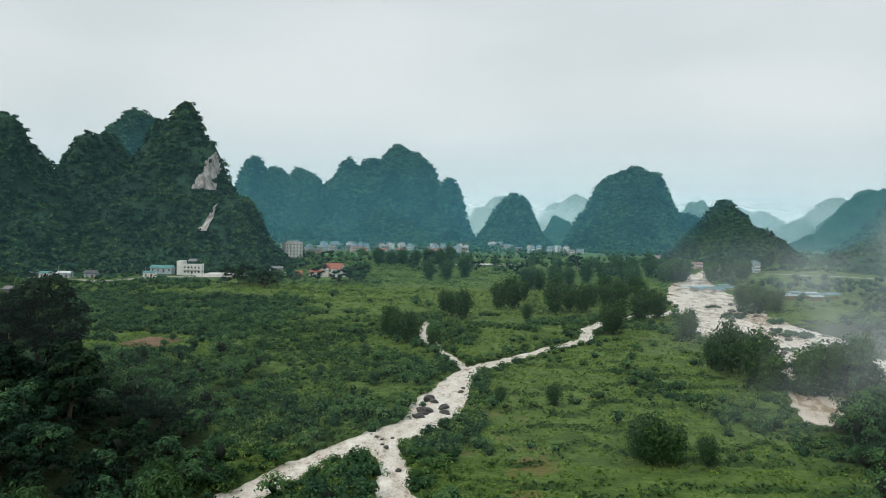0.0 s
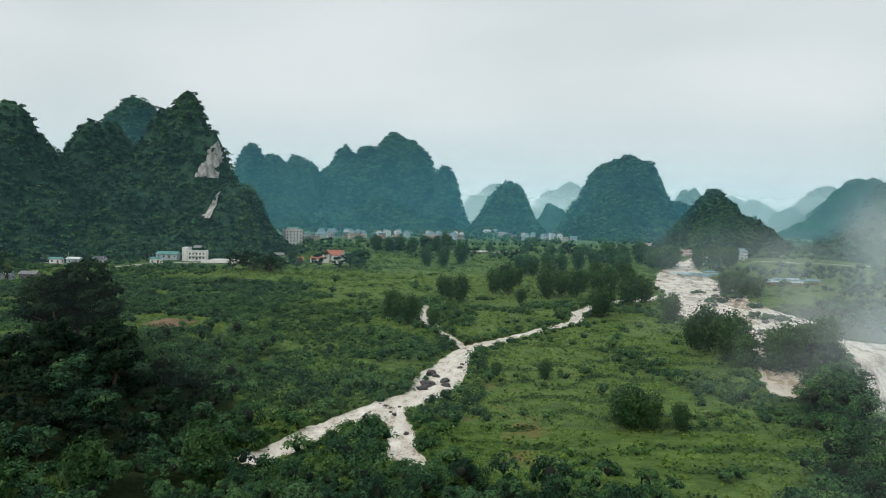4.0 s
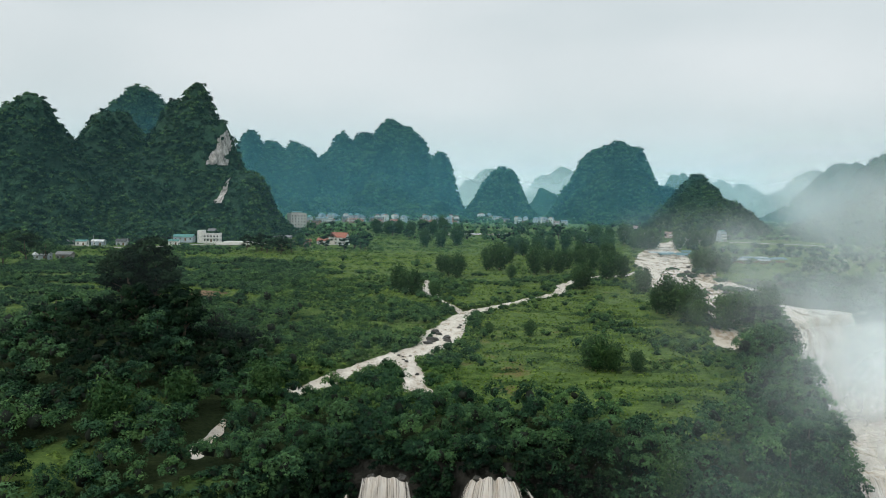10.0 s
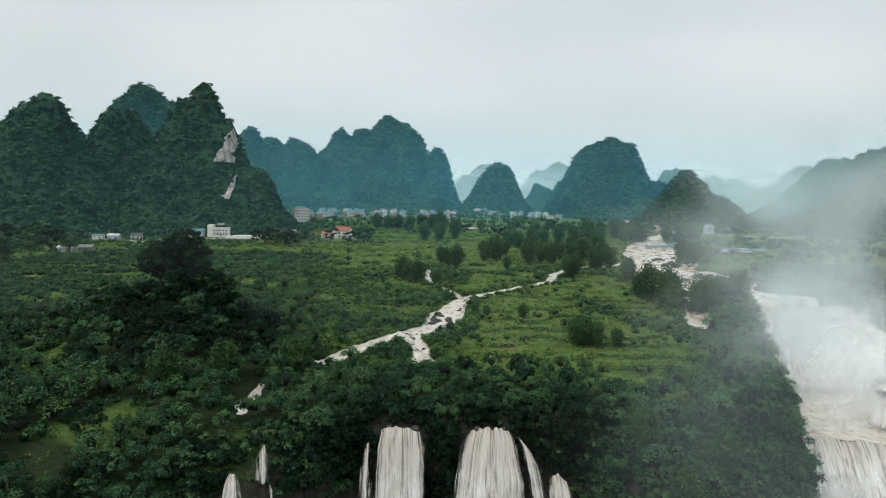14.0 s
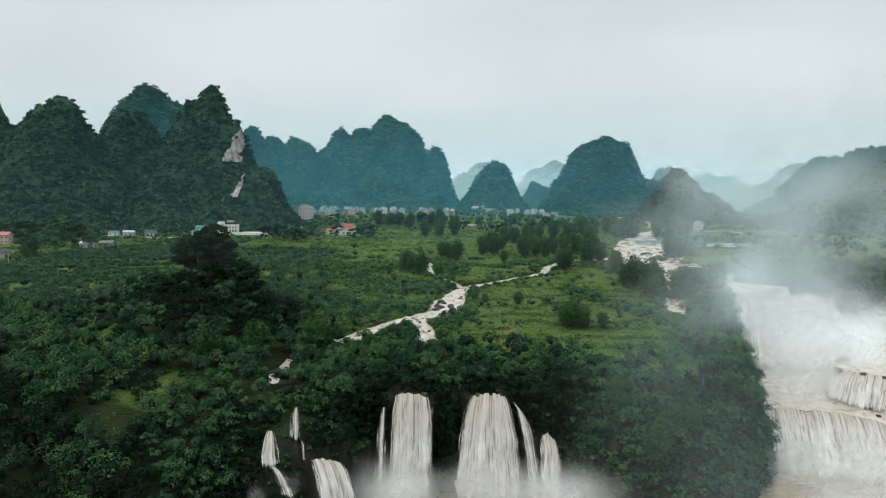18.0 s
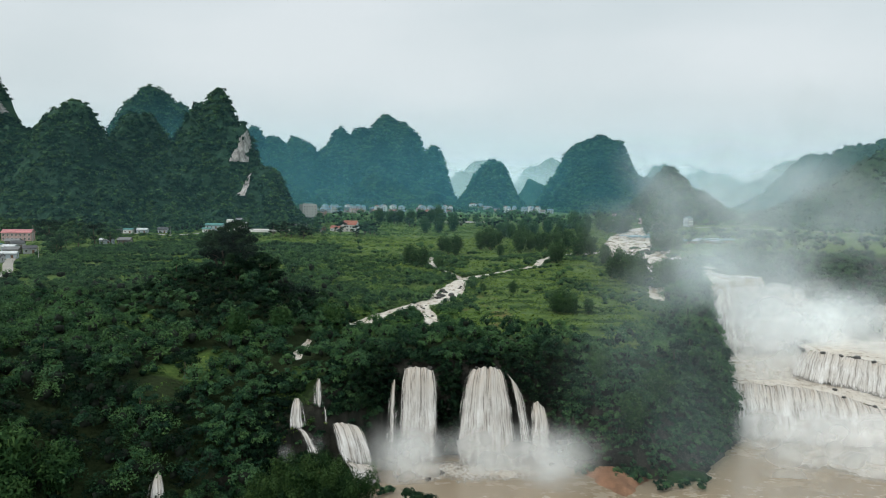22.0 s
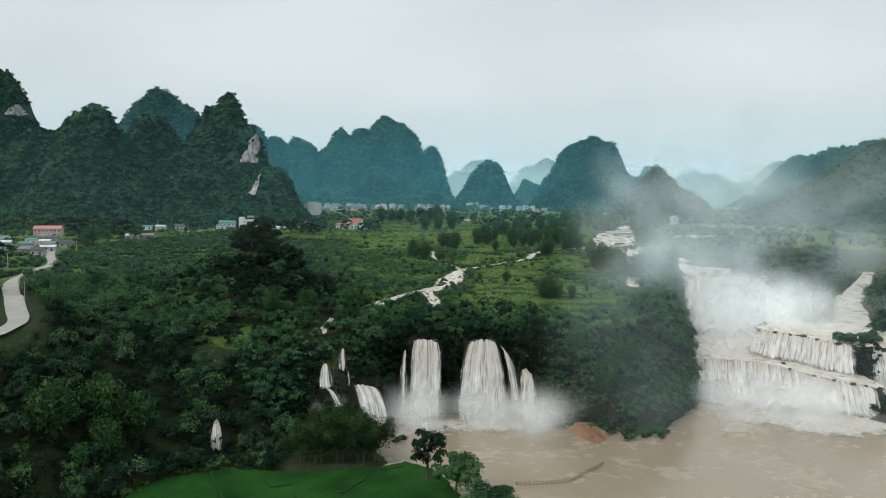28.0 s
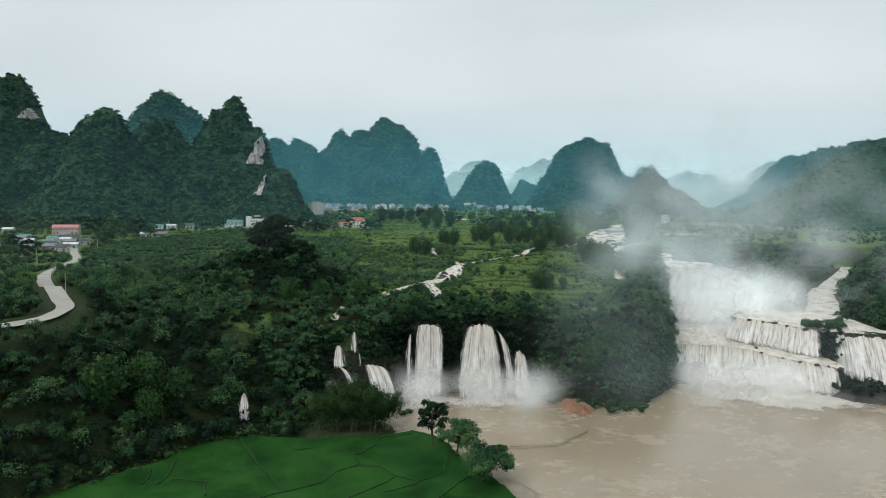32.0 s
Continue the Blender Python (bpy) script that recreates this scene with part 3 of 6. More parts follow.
WEST_ROAD = [(-480, 405, 3), (-352, 405, 3), (-268, 395, 3), (-225, 375, 3), (-196, 420, 3), (-160, 424, 3), (-140, 452, 3.5), (-118, 490, 3)]
EAST_ROAD = [(300, 622, 4), (335, 600, 4), (420, 560, 4), (560, 520, 4), (900, 430, 4)]
COURSES = (STREAM, BRANCH, SIDE_BROOK, LEFT_BROOK, RIVER, TONGUE, EAST_RIVER, POND)
CLEARINGS = [(-125, 118, 10), (-92, 172, 16), (-112, 165, 9), (-182, 100, 14), (-160, 128, 10), (-71, 141, 9), (-57, 124, 8), (-44, 104, 7), (-32, 86, 6), (-22, -46, 15), (-29.5, -9, 4.5), (-37, -14, 5), (-15, -15, 8),
             (-143, 93, 9), (-137, 99, 7), (-72, -8, 5.5), (-77, -18, 5), (-67, 2, 4.5), (-118, -21, 6), (-124, 66, 6), (-57, 24, 4), (-71, 138, 8), (-104, 30, 6), (-150, 60, 7)]
BUILT = [(-183, 434, 15), (-158, 434, 18), (-206, 436, 12), (-232, 296, 16), (-198, 90, 9), (-72, 444, 17), (-146, 596, 16), (-322, 302, 20), (-285, 240, 26), (-264, 206, 20), (-268, 396, 22), (-205, 412, 10), (228, 420, 26), (262, 384, 34),
         (-135, 880, 40), (-30, 890, 50), (165, 960, 46), (100, 1150, 34), (320, 690, 34), (327, 620, 16), (-145, 796, 44), (-20, 838, 42), (150, 1094, 42)]
FALL_GAPS = [(-1.5, 13.5, 8.5), (21, 37, 8.5), (37, 52, 6.5), (-31, -23, -3), (-39, -31, -7)]


LEDGE_2 = [(176, 76), (180, 65), (190, 57), (197, 41), (203, 34), (209, 33), (222, 38), (232, 32), (238, 24), (246, 20), (248, 26), (238, 40), (240, 70), (232, 88), (222, 98), (206, 108), (196, 100), (182, 80)]


def open_ground(x, y, margin=1.5):
    """1 where nothing bars a plant: off the water, the roads, the paddies and the pool."""
    ok = np.ones(np.shape(x), bool)
    for c in COURSES:
        ok &= line_distance(x, y, c) > margin
    for c, more in ((LEFT_ROAD, 4), (WEST_ROAD, 1), (EAST_ROAD, 1)):
        ok &= line_distance(x, y, c) > margin + more * (1 if c is not LEFT_ROAD else 0.2 + 0.9 * smooth((60 - y) / 40))
    for cx, cy, r in BUILT:
        ok &= np.hypot(x - cx, y - cy) > r
    return ok


def forest_density(x, y):
    d = poly_distance(x, y, LOW)
    n = fbm(x / 22, y / 22, 61, 3)
    left = smooth((-18 - x - 0.16 * (y - 40)) / 22) * smooth((150 + 0.3 * (x + 90) - y) / 60)
    band = smooth((42 - y + 12 * (n - 0.5)) / 12) * (x < 60)
    tip = smooth((34 - d + 16 * (n - 0.5)) / 10) * (x > 20) * (x < 175)
    f = np.maximum(np.maximum(left, band), tip)
    f = np.maximum(f, smooth((x - 198) / 12) * smooth((280 + 60 * (n - 0.5) - y) / 40))
    for cx, cy, r in CLEARINGS:
        f = f * smooth((np.hypot(x - cx, y - cy) - r + 5 * (n - 0.5) * 2) / 4)
    valley = (x < -26) & (d > -34) & (poly_distance(x, y, RICE) > 1.5)
    return f * ((d > 0.6) | valley | ((x > 226) & (y > 34) & (poly_distance(x, y, LEDGE_2) > 1)))


def near_forest(x, y):
    f = forest_density(x, y) * open_ground(x, y, 2.4)
    for x0, x1, top in FALL_GAPS:
        f = f * ~((x > x0) & (x < x1) & (y < top))
    return f


# Mask of the shade painted on the ground, widened to the river banks.
wood_shade = forest_density(gx, gy)
wood_shade = np.maximum(wood_shade, (gx > 196) & (gy > 20) & (gy < 272) | (gx > 138) & (gy > 120) & (gy < 260) | (gx < -26) & (gx > -200) & (gy < -10) & (gy > -200) & (poly_distance(gx, gy, RICE) > 1.5))
wood_shade = wood_shade.ravel()
attr = ground.data.attributes.new("canopy_dark", "FLOAT", "POINT")
attr.data.foreach_set("value", np.where(gy.ravel() < 500, wood_shade, 0).astype(np.float32))
x, y = scatter(-215, 176, -230, 160, 3.9, near_forest, 11)
g = fbm(x / 14, y / 14, 77, 2)
r = RNG.uniform(1.7, 3.4, len(x)) * (0.75 + 0.6 * g)
h = r * RNG.uniform(0.8, 1.25, len(x))
z = land(x, y) + h * 0.7 + 4.2 * RNG.random(len(x)) ** 1.6
near = (np.hypot(x - 15, y - 15) < 88)
mound = np.hypot((x + 80) / 1.25, y - 56) < 37 + 16 * (g - 0.5)
rest = ~near & ~mound
r[rest] *= 1.3
h[rest] *= 1.3
near &= ~mound
light = RNG.random(len(x)) < 0.18 + 0.5 * smooth((y + 20) / 30) * smooth((-20 - x) / 20) + 0.5 * smooth((fbm(x / 9, y / 9, 41, 2) - 0.52) / 0.1)
a = near & ~light
foliage("forest", x[a], y[a], z[a], r[a], h[a], 460, 0.27, M_LEAF_DARK, "dense dark green forest canopy along the cliff edge", 13)
a = near & light
foliage("forest", x[a], y[a], z[a] + 0.6, r[a] * 1.1, h[a] * 1.1, 460, 0.27, M_LEAF_MID, "lighter green crowns scattered through the cliff forest", 13)
for a, material, label in ((mound & ~(light & (g > 0.54)), M_LEAF_DEEP, "very dark green thicket over a small knoll"), (mound & light & (g > 0.54), M_LEAF_DARK, "dark green crowns mixed into the knoll thicket")):
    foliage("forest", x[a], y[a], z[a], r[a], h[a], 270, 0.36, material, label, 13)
# Below y -12 the slope's dimness is put into the leaf colour.
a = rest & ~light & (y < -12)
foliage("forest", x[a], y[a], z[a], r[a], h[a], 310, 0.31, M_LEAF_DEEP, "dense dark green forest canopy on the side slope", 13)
a = rest & ~light & (y >= -12)
foliage("forest", x[a], y[a], z[a], r[a], h[a], 320, 0.3, M_LEAF_DARK, "thick green forest canopy above the cliff", 13)
a = rest & light
foliage("forest", x[a], y[a], z[a] + 0.8, r[a] * 1.15, h[a] * 1.15, 330, 0.3, M_LEAF_MID, "paler rounded crowns rising from the side slope forest", 13)
# growth clinging to the cliff and the steep promontory
x, y = scatter(-60, 170, -30, 150, 1.9, lambda a, b: (np.abs(poly_distance(a, b, LOW) - 7) < 7.5) * near_forest(a, b) * 0.75, 12)
r = RNG.uniform(1.1, 2.3, len(x))
foliage("cliff_growth", x, y, land(x, y) + r * 0.5, r, r * 1.1, 90, 0.34, M_LEAF_DARK, "shrubs and creepers covering the cliff faces")
WATER_GAPS = ((-1.5, 13, 0, 40), (20.5, 36, 0, 40), (35, 43, 0, 24), (43, 52, 0, 19), (-28.8, -22.4, 16, 32), (-36, -28, 9, 28), (-24, -4, 0, 19))
wx, wy, wz = [], [], []
for (ax, ay), (bx, by) in zip(LOW[6:19], LOW[7:20]):
    length = math.hypot(bx - ax, by - ay)
    for q in range(int(length * 34 / 4.6)):
        u, v = RNG.random(), RNG.random() ** 0.8
        px, py = ax + (bx - ax) * u, ay + (by - ay) * u
        if any(a < px < b and c < 1 + 32 * v < d for a, b, c, d in WATER_GAPS) and py < 6 and RNG.random() < 0.93:
            continue
        w = float(np.interp(px, [-60, -40, -25, -10, 0, 50, 70, 100, 130, 155], [36, 17, 9, 6, 4, 4, 12, 16, 13, 6])) * v * v
        wx.append(px - (by - ay) / length * w)
        wy.append(py + (bx - ax) / length * w)
        wz.append(1.0 + 32 * v)
wx, wy, wz = np.array(wx), np.array(wy), np.array(wz)
wr = RNG.uniform(1.0, 2.1, len(wx))
foliage("cliff_growth", wx, wy - 0.3, wz, wr, wr, 64, 0.4, M_LEAF_DARK, "creepers and small trees hanging on the cliff wall")
k = 900
wx, wz = RNG.uniform(-16, 62, k), RNG.uniform(1, 35, k)
ok = np.ones(k, bool)
for a, b, c, d in WATER_GAPS:
    ok &= ~((wx > a) & (wx < b) & (wz > c) & (wz < min(d, 31.5)))
ok &= ~((wx < -6) & (wz < 14))
wx, wz = wx[ok], wz[ok]
wy = np.interp(wx, [-16, -4, 12, 52, 62], [-8, 3, 3.6, 3.6, -2]) + RNG.uniform(-0.6, 1.2, len(wx)) + np.maximum(wz - 30, 0) * 0.7 + (wz / 33) ** 2 * 2
wr = RNG.uniform(0.9, 1.9, len(wx))
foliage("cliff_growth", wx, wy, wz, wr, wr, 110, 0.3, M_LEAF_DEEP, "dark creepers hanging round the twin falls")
# taller crowns that stand out of the canopy
x, y = scatter(-210, 170, -200, 150, 13, lambda a, b: near_forest(a, b) * 0.6 * (np.hypot((a + 80) / 1.25, b - 56) > 46), 13)
r = RNG.uniform(3.0, 5.0, len(x))
foliage("forest", x, y, land(x, y) + r * 1.4 + 1, r, r * 1.1, 420, 0.38, M_LEAF_DARK, "taller rounded crowns standing above the forest canopy", 16)


HEDGE = [(81, 148, 2.5), (87, 127, 3), (95, 114, 3), (105, 101, 3.2), (112, 90, 3), (117, 84, 3)]


def shrub_density(x, y):
    n = fbm(x / 13, y / 13, 91, 3)
    terr = smooth((x - 26) / 8) * smooth((118 - x) / 8) * smooth((235 - y) / 30)
    n = n * 0.75 + 0.25 * fbm(x / 42, y / 30, 19, 2)
    f = smooth((n - 0.475 + 0.10 * smooth((-4 - x) / 40) - 0.06 * smooth((y - 190) / 60)) / 0.05) * (1 - 0.985 * terr)
    bank = np.full(np.shape(x), 99.0)
    for c in (STREAM, BRANCH, SIDE_BROOK, RIVER):
        bank = np.minimum(bank, line_distance(x, y, c))
    f = np.maximum(f, smooth((5.5 - bank + 7 * (fbm(x / 10, y / 10, 55, 2) - 0.5)) / 3))
    f = np.maximum(f, smooth((3.2 - line_distance(x, y, HEDGE)) / 2.5))
    w = land(x, y) + 2.5 * (fbm(x / 18, y / 18, 5, 3) - 0.5)
    hedge = (np.abs(w / 2.6 - np.round(w / 2.6)) < 0.09) * terr
    f = np.maximum(f, 0.2 * hedge * smooth((fbm(x / 9, y / 9, 17, 2) - 0.4) / 0.1))
    return f * open_ground(x, y, 0.4) * (1 - smooth((forest_density(x, y) - 0.5) / 0.3)) * (poly_distance(x, y, LOW) > 2)


x, y = scatter(-62, 150, -120, 265, 2.5, shrub_density, 21)
r = (0.8 + 1.5 * RNG.random(len(x)) ** 1.6) * (0.6 + 1.0 * fbm(x / 16, y / 16, 33, 2))
dim = RNG.random(len(x)) < 0.3 + 0.4 * smooth((fbm(x / 20, y / 20, 66, 2) - 0.45) / 0.15)
for a, material, label in ((dim, M_LEAF_MID, "dark rounded bushes crowding the stream banks and hollows"), (~dim, M_LEAF, "leafy green shrubs scattered over the meadow")):
    foliage("shrubs", x[a], y[a], land(x[a], y[a]) + r[a] * 0.3, r[a] * 1.35, r[a] * 0.95, 120, 0.24, material, label, 8, True, 0.5, True)


def thicket(x, y):
    n = fbm(x / 24, y / 16, 57, 3)
    f = smooth((n - 0.36) / 0.06) * (1 - smooth((forest_density(x, y) - 0.5) / 0.3)) * open_ground(x, y, 1.5)
    for cx, cy, r in CLEARINGS:
        f = f * smooth((np.hypot(x - cx, y - cy) - r) / 3)
    return f * (poly_distance(x, y, LOW) > 2)


x, y = scatter(-236, -60, -60, 310, 3.2, thicket, 30)
r = RNG.uniform(1.2, 2.7, len(x))
dim = RNG.random(len(x)) < 0.25 + 0.35 * smooth((fbm(x / 25, y / 25, 36, 2) - 0.4) / 0.2)
for a, material, label in ((dim, M_LEAF_DARK, "dense dark green thicket on the slope beside the meadow"), (~dim, M_LEAF_MID, "lighter green bushes mixed into the thicket")):
    foliage("shrubs", x[a], y[a], land(x[a], y[a]) + r[a] * 0.4, r[a] * 1.3, r[a], 95, 0.31, material, label, 8, True, 0.5, True)
x, y = scatter(-330, 330, 262, 720, 5.3, lambda a, b: 0.9 * shrub_density(a, b), 22)
r = 0.8 + 2.0 * RNG.random(len(x)) ** 1.8
foliage("shrubs", x, y, land(x, y) + r * 0.1, r * 1.7, r * 0.7, 34, 0.5, M_LEAF, "low shrubs dotted over the far meadow", 6, False)
x, y = scatter(-400, -140, 60, 420, 5.0, lambda a, b: 0.85 * ((a < -236) | (b > 310)) * open_ground(a, b, 3) * smooth((fbm(a / 30, b / 30, 8, 3) - 0.36) / 0.1), 23)
r = RNG.uniform(1.5, 3.4, len(x))
foliage("shrubs", x, y, land(x, y) + r * 0.25, r * 1.2, r * 0.9, 50, 0.5, M_LEAF_MID, "thickets between the road and the village", 6, True, 0.52, True)
# large rounded bushes that stand out of the low cover
def bush_density(x, y):
    bank = np.full(np.shape(x), 99.0)
    for c in (STREAM, BRANCH, SIDE_BROOK, RIVER, HEDGE):
        bank = np.minimum(bank, line_distance(x, y, c))
    f = 0.55 * smooth((5 - bank) / 3) + 0.16 * smooth((fbm(x / 26, y / 20, 73, 3) - 0.48) / 0.08) * (1 - 0.75 * smooth((x - 28) / 8) * smooth((118 - x) / 8))
    return f * open_ground(x, y, 1.2) * (1 - smooth((forest_density(x, y) - 0.5) / 0.3)) * (poly_distance(x, y, LOW) > 3)


x, y = scatter(-120, 150, 20, 330, 5.0, bush_density, 33)
r = RNG.uniform(1.6, 3.4, len(x)) * (0.75 + 0.25 * smooth((40 - x) / 30))
foliage("bushes", x, y, land(x, y) + r * 0.65, r, r * 1.05, 260, 0.34, M_LEAF_MID, "large rounded dark green bushes along the banks", 9, True, 0.45, True)
# rough growth along the terrace edges
def edge_density(x, y):
    terr = smooth((x - 26) / 8) * smooth((120 - x) / 8) * smooth((y - 24) / 6) * smooth((235 - y) / 30)
    rise = np.abs(land(x, y + 0.7, False) - land(x, y - 0.7, False))
    return terr * smooth((rise - 0.28) / 0.2) * (0.5 + 0.5 * smooth((fbm(x / 11, y / 6, 18, 3) - 0.42) / 0.1)) * open_ground(x, y, 0.5)


x, y = scatter(20, 126, 20, 240, 0.8, edge_density, 28)
r = RNG.uniform(0.2, 0.5, len(x))
foliage("bank_growth", x, y, land(x, y) + 0.15, r, r, 12, 0.24, M_LEAF_MID, "rough growth along the terrace edges", 4)
# grass tussocks on the terraces
x, y = scatter(14, 128, 22, 240, 1.15, lambda a, b: 0.55 * open_ground(a, b, 0.3) * (1 - smooth((forest_density(a, b) - 0.4) / 0.3)) * (poly_distance(a, b, LOW) > 3) * smooth((fbm(a / 4, b / 4, 2, 3) - 0.36) / 0.15), 27)
r = RNG.uniform(0.25, 0.6, len(x))
foliage("grass", x, y, land(x, y) + 0.1, r, r * 0.8, 7, 0.34, M_GRASS, "long meadow grass on the terraces", 3, False)
# low creeping growth over the meadow and the clearings
def cover_density(x, y):
    f = 0.95 * open_ground(x, y, 0.4) * (1 - smooth((forest_density(x, y) - 0.3) / 0.3)) * (poly_distance(x, y, LOW) > 2) * (poly_distance(x, y, RICE) > 1)
    return f * (0.45 + 0.55 * smooth((fbm(x / 8, y / 5, 83, 3) - 0.4) / 0.12))


x, y = scatter(-160, 32, -40, 250, 2.4, cover_density, 34)
r = RNG.uniform(1.1, 2.3, len(x))
rich = fbm(x / 17, y / 17, 85, 3) > 0.5
for a, material, label in ((rich, M_LEAF, "creeping leafy growth matted over the meadow"), (~rich, M_GRASS, "rank yellow-green grass between the shrubs")):
    foliage("ground_cover", x[a], y[a], land(x[a], y[a]), r[a], r[a] * 0.5, 26, 0.26, material, label, 6, False)
x, y = scatter(-240, 210, 250, 580, 4.0, cover_density, 35)
r = RNG.uniform(1.4, 2.6, len(x))
foliage("ground_cover", x, y, land(x, y), r, r * 0.3, 12, 0.5, M_GRASS, "rank grass over the far meadow", 4, False)
# rough bank between the forest and the paddies
x, y = scatter(-112, 12, -112, -40, 1.7, lambda a, b: (np.abs(poly_distance(a, b, RICE) - 4.5) < 5) * 0.85, 38)
r = RNG.uniform(0.6, 1.5, len(x))
foliage("bank_growth", x, y, land(x, y) + r * 0.3, r * 1.2, r * 0.8, 40, 0.24, M_LEAF, "weedy green bank between the forest and the paddies", 6, False)
# far bank of the river
x, y = scatter(196, 330, 20, 300, 4.4, lambda a, b: near_forest(a, b), 29)
r = RNG.uniform(2.2, 4.4, len(x))
foliage("forest", x, y, land(x, y) + r * 0.9, r, r * 1.1, 90, 0.55, M_LEAF_DARK, "dense wooded island between the river arms", 6, True, 0.5, True)
x, y = scatter(196, 560, -20, 520, 6.6, lambda a, b: near_forest(a, b) * 0.85 * ((a > 330) | (b < 20)) + 0.35 * open_ground(a, b, 3) * (b > 300) * smooth((fbm(a / 30, b / 30, 8, 3) - 0.46) / 0.06), 24)
r = RNG.uniform(2.4, 4.6, len(x))
foliage("forest", x, y, land(x, y) + r * 0.8, r, r * 1.05, 54, 0.8, M_LEAF_DARK, "dark woods on the far bank of the river", 6, True, 0.5, True)
# trees round the village and along the hill feet
x, y = scatter(-260, 640, 500, 1330, 11, lambda a, b: 0.6 * open_ground(a, b, 4) * smooth((fbm(a / 70, b / 45, 14, 3) - 0.475) / 0.04), 25)
r = RNG.uniform(3.2, 6.5, len(x))
foliage("woods", x, y, land(x, y) + r * 0.8, r, r * 1.0, 50, 1.2, M_LEAF_MID, "trees and bamboo round the distant village", 5)
x, y = scatter(-640, -110, 345, 560, 9.5, lambda a, b: 0.75 * open_ground(a, b, 6) * (b > 395 + 40 * fbm(a / 60, b / 60, 3)), 26)
r = RNG.uniform(2.5, 5.0, len(x))
foliage("woods", x, y, land(x, y) + r * 0.8, r, r, 44, 1.1, M_LEAF_DARK, "trees along the foot of the limestone hill", 5)


def hang_on(ob, every, size, leaves, seed, material, label, low=2.0, high=999.0):
    """Tree crowns over a mountain's surface."""
    me = ob.data
    n = len(me.vertices)
    co, nor = np.empty(n * 3, np.float32), np.empty(n * 3, np.float32)
    me.vertices.foreach_get("co", co)
    me.vertices.foreach_get("normal", nor)
    co, nor = co.reshape(-1, 3), nor.reshape(-1, 3)
    rng = np.random.default_rng(seed)
    steep = 1 / np.clip(nor[:, 2], 0.28, 1)
    bare = np.zeros(n, bool)
    for x0, x1, z0, z1, y1 in BARE_ROCK:
        u, v = (co[:, 0] - x0) / (x1 - x0), (co[:, 2] - z0) / (z1 - z0)
        bare |= (np.abs(u - 0.42 - 0.25 * v) * 2 < (1 - 0.85 * v) * 0.8) & (v > 0) & (v < 1) & (co[:, 1] < y1)
    pick = ~bare & (co[:, 2] < high) & (rng.random(n) < steep / every) & (co[:, 2] > BASE + low) & (nor[:, 1] < 0.35)
    c, m = co[pick], nor[pick]
    r = size * rng.uniform(0.6, 1.35, len(c))
    foliage("hill_forest", c[:, 0] + m[:, 0] * r * 0.2, c[:, 1] + m[:, 1] * r * 0.2, c[:, 2] + r * 0.05, r, r * 0.9, leaves, size * 0.34, material, label, 5, False)


BARE_ROCK = [(-214, -192, 118, 158, 570), (-200, -184, 82, 106, 540), (-509, -488, 172, 214, 640)]
HILLS = [o for o in scene.objects if o.name.startswith("mountain")]
HILL_COVER = ((0, 4.8, 3.2, 46), (1, 2.2, 4.6, 30), (2, 2.2, 4.6, 26), (3, 2.4, 5.0, 30), (4, 2.0, 4.4, 30), (5, 1.9, 4.4, 34), (6, 2.2, 2.8, 36), (10, 3.4, 4.2, 24))
for k, every, size, leaves in HILL_COVER:
    hang_on(HILLS[k], every, size, leaves, 40 + k, M_LEAF_FAR, "jungle canopy clothing the limestone hill")
hang_on(HILLS[0], 9, 2.4, 40, 61, M_LEAF_MID, "lighter scrub over the lower slopes of the hill", 1.0, 84)


# ---- single trees ----
M_BARK = paint("bark", (0.11, 0.085, 0.06), 0.9, 0.2, 3)
M_CULM = paint("bamboo_stem", (0.16, 0.17, 0.06), 0.5, 0.18, 3)


def tube(points, radii, sides=6):
    """A tapered bent tube as verts and quads."""
    p = np.array(points, float)
    co, f = [], []
    for k, (c, r) in enumerate(zip(p, radii)):
        d = p[min(k + 1, len(p) - 1)] - p[max(k - 1, 0)]
        d /= np.linalg.norm(d) + 1e-9
        u = np.cross(d, (0.3, 1, 0.1))
        u /= np.linalg.norm(u) + 1e-9
        v = np.cross(d, u)
        for s in range(sides):
            a = 2 * math.pi * s / sides
            co.append(c + r * (u * math.cos(a) + v * math.sin(a)))
    for k in range(len(p) - 1):
        for s in range(sides):
            t = (s + 1) % sides
            f.append((k * sides + s, k * sides + t, (k + 1) * sides + t, (k + 1) * sides + s))
    return np.array(co), np.array(f)


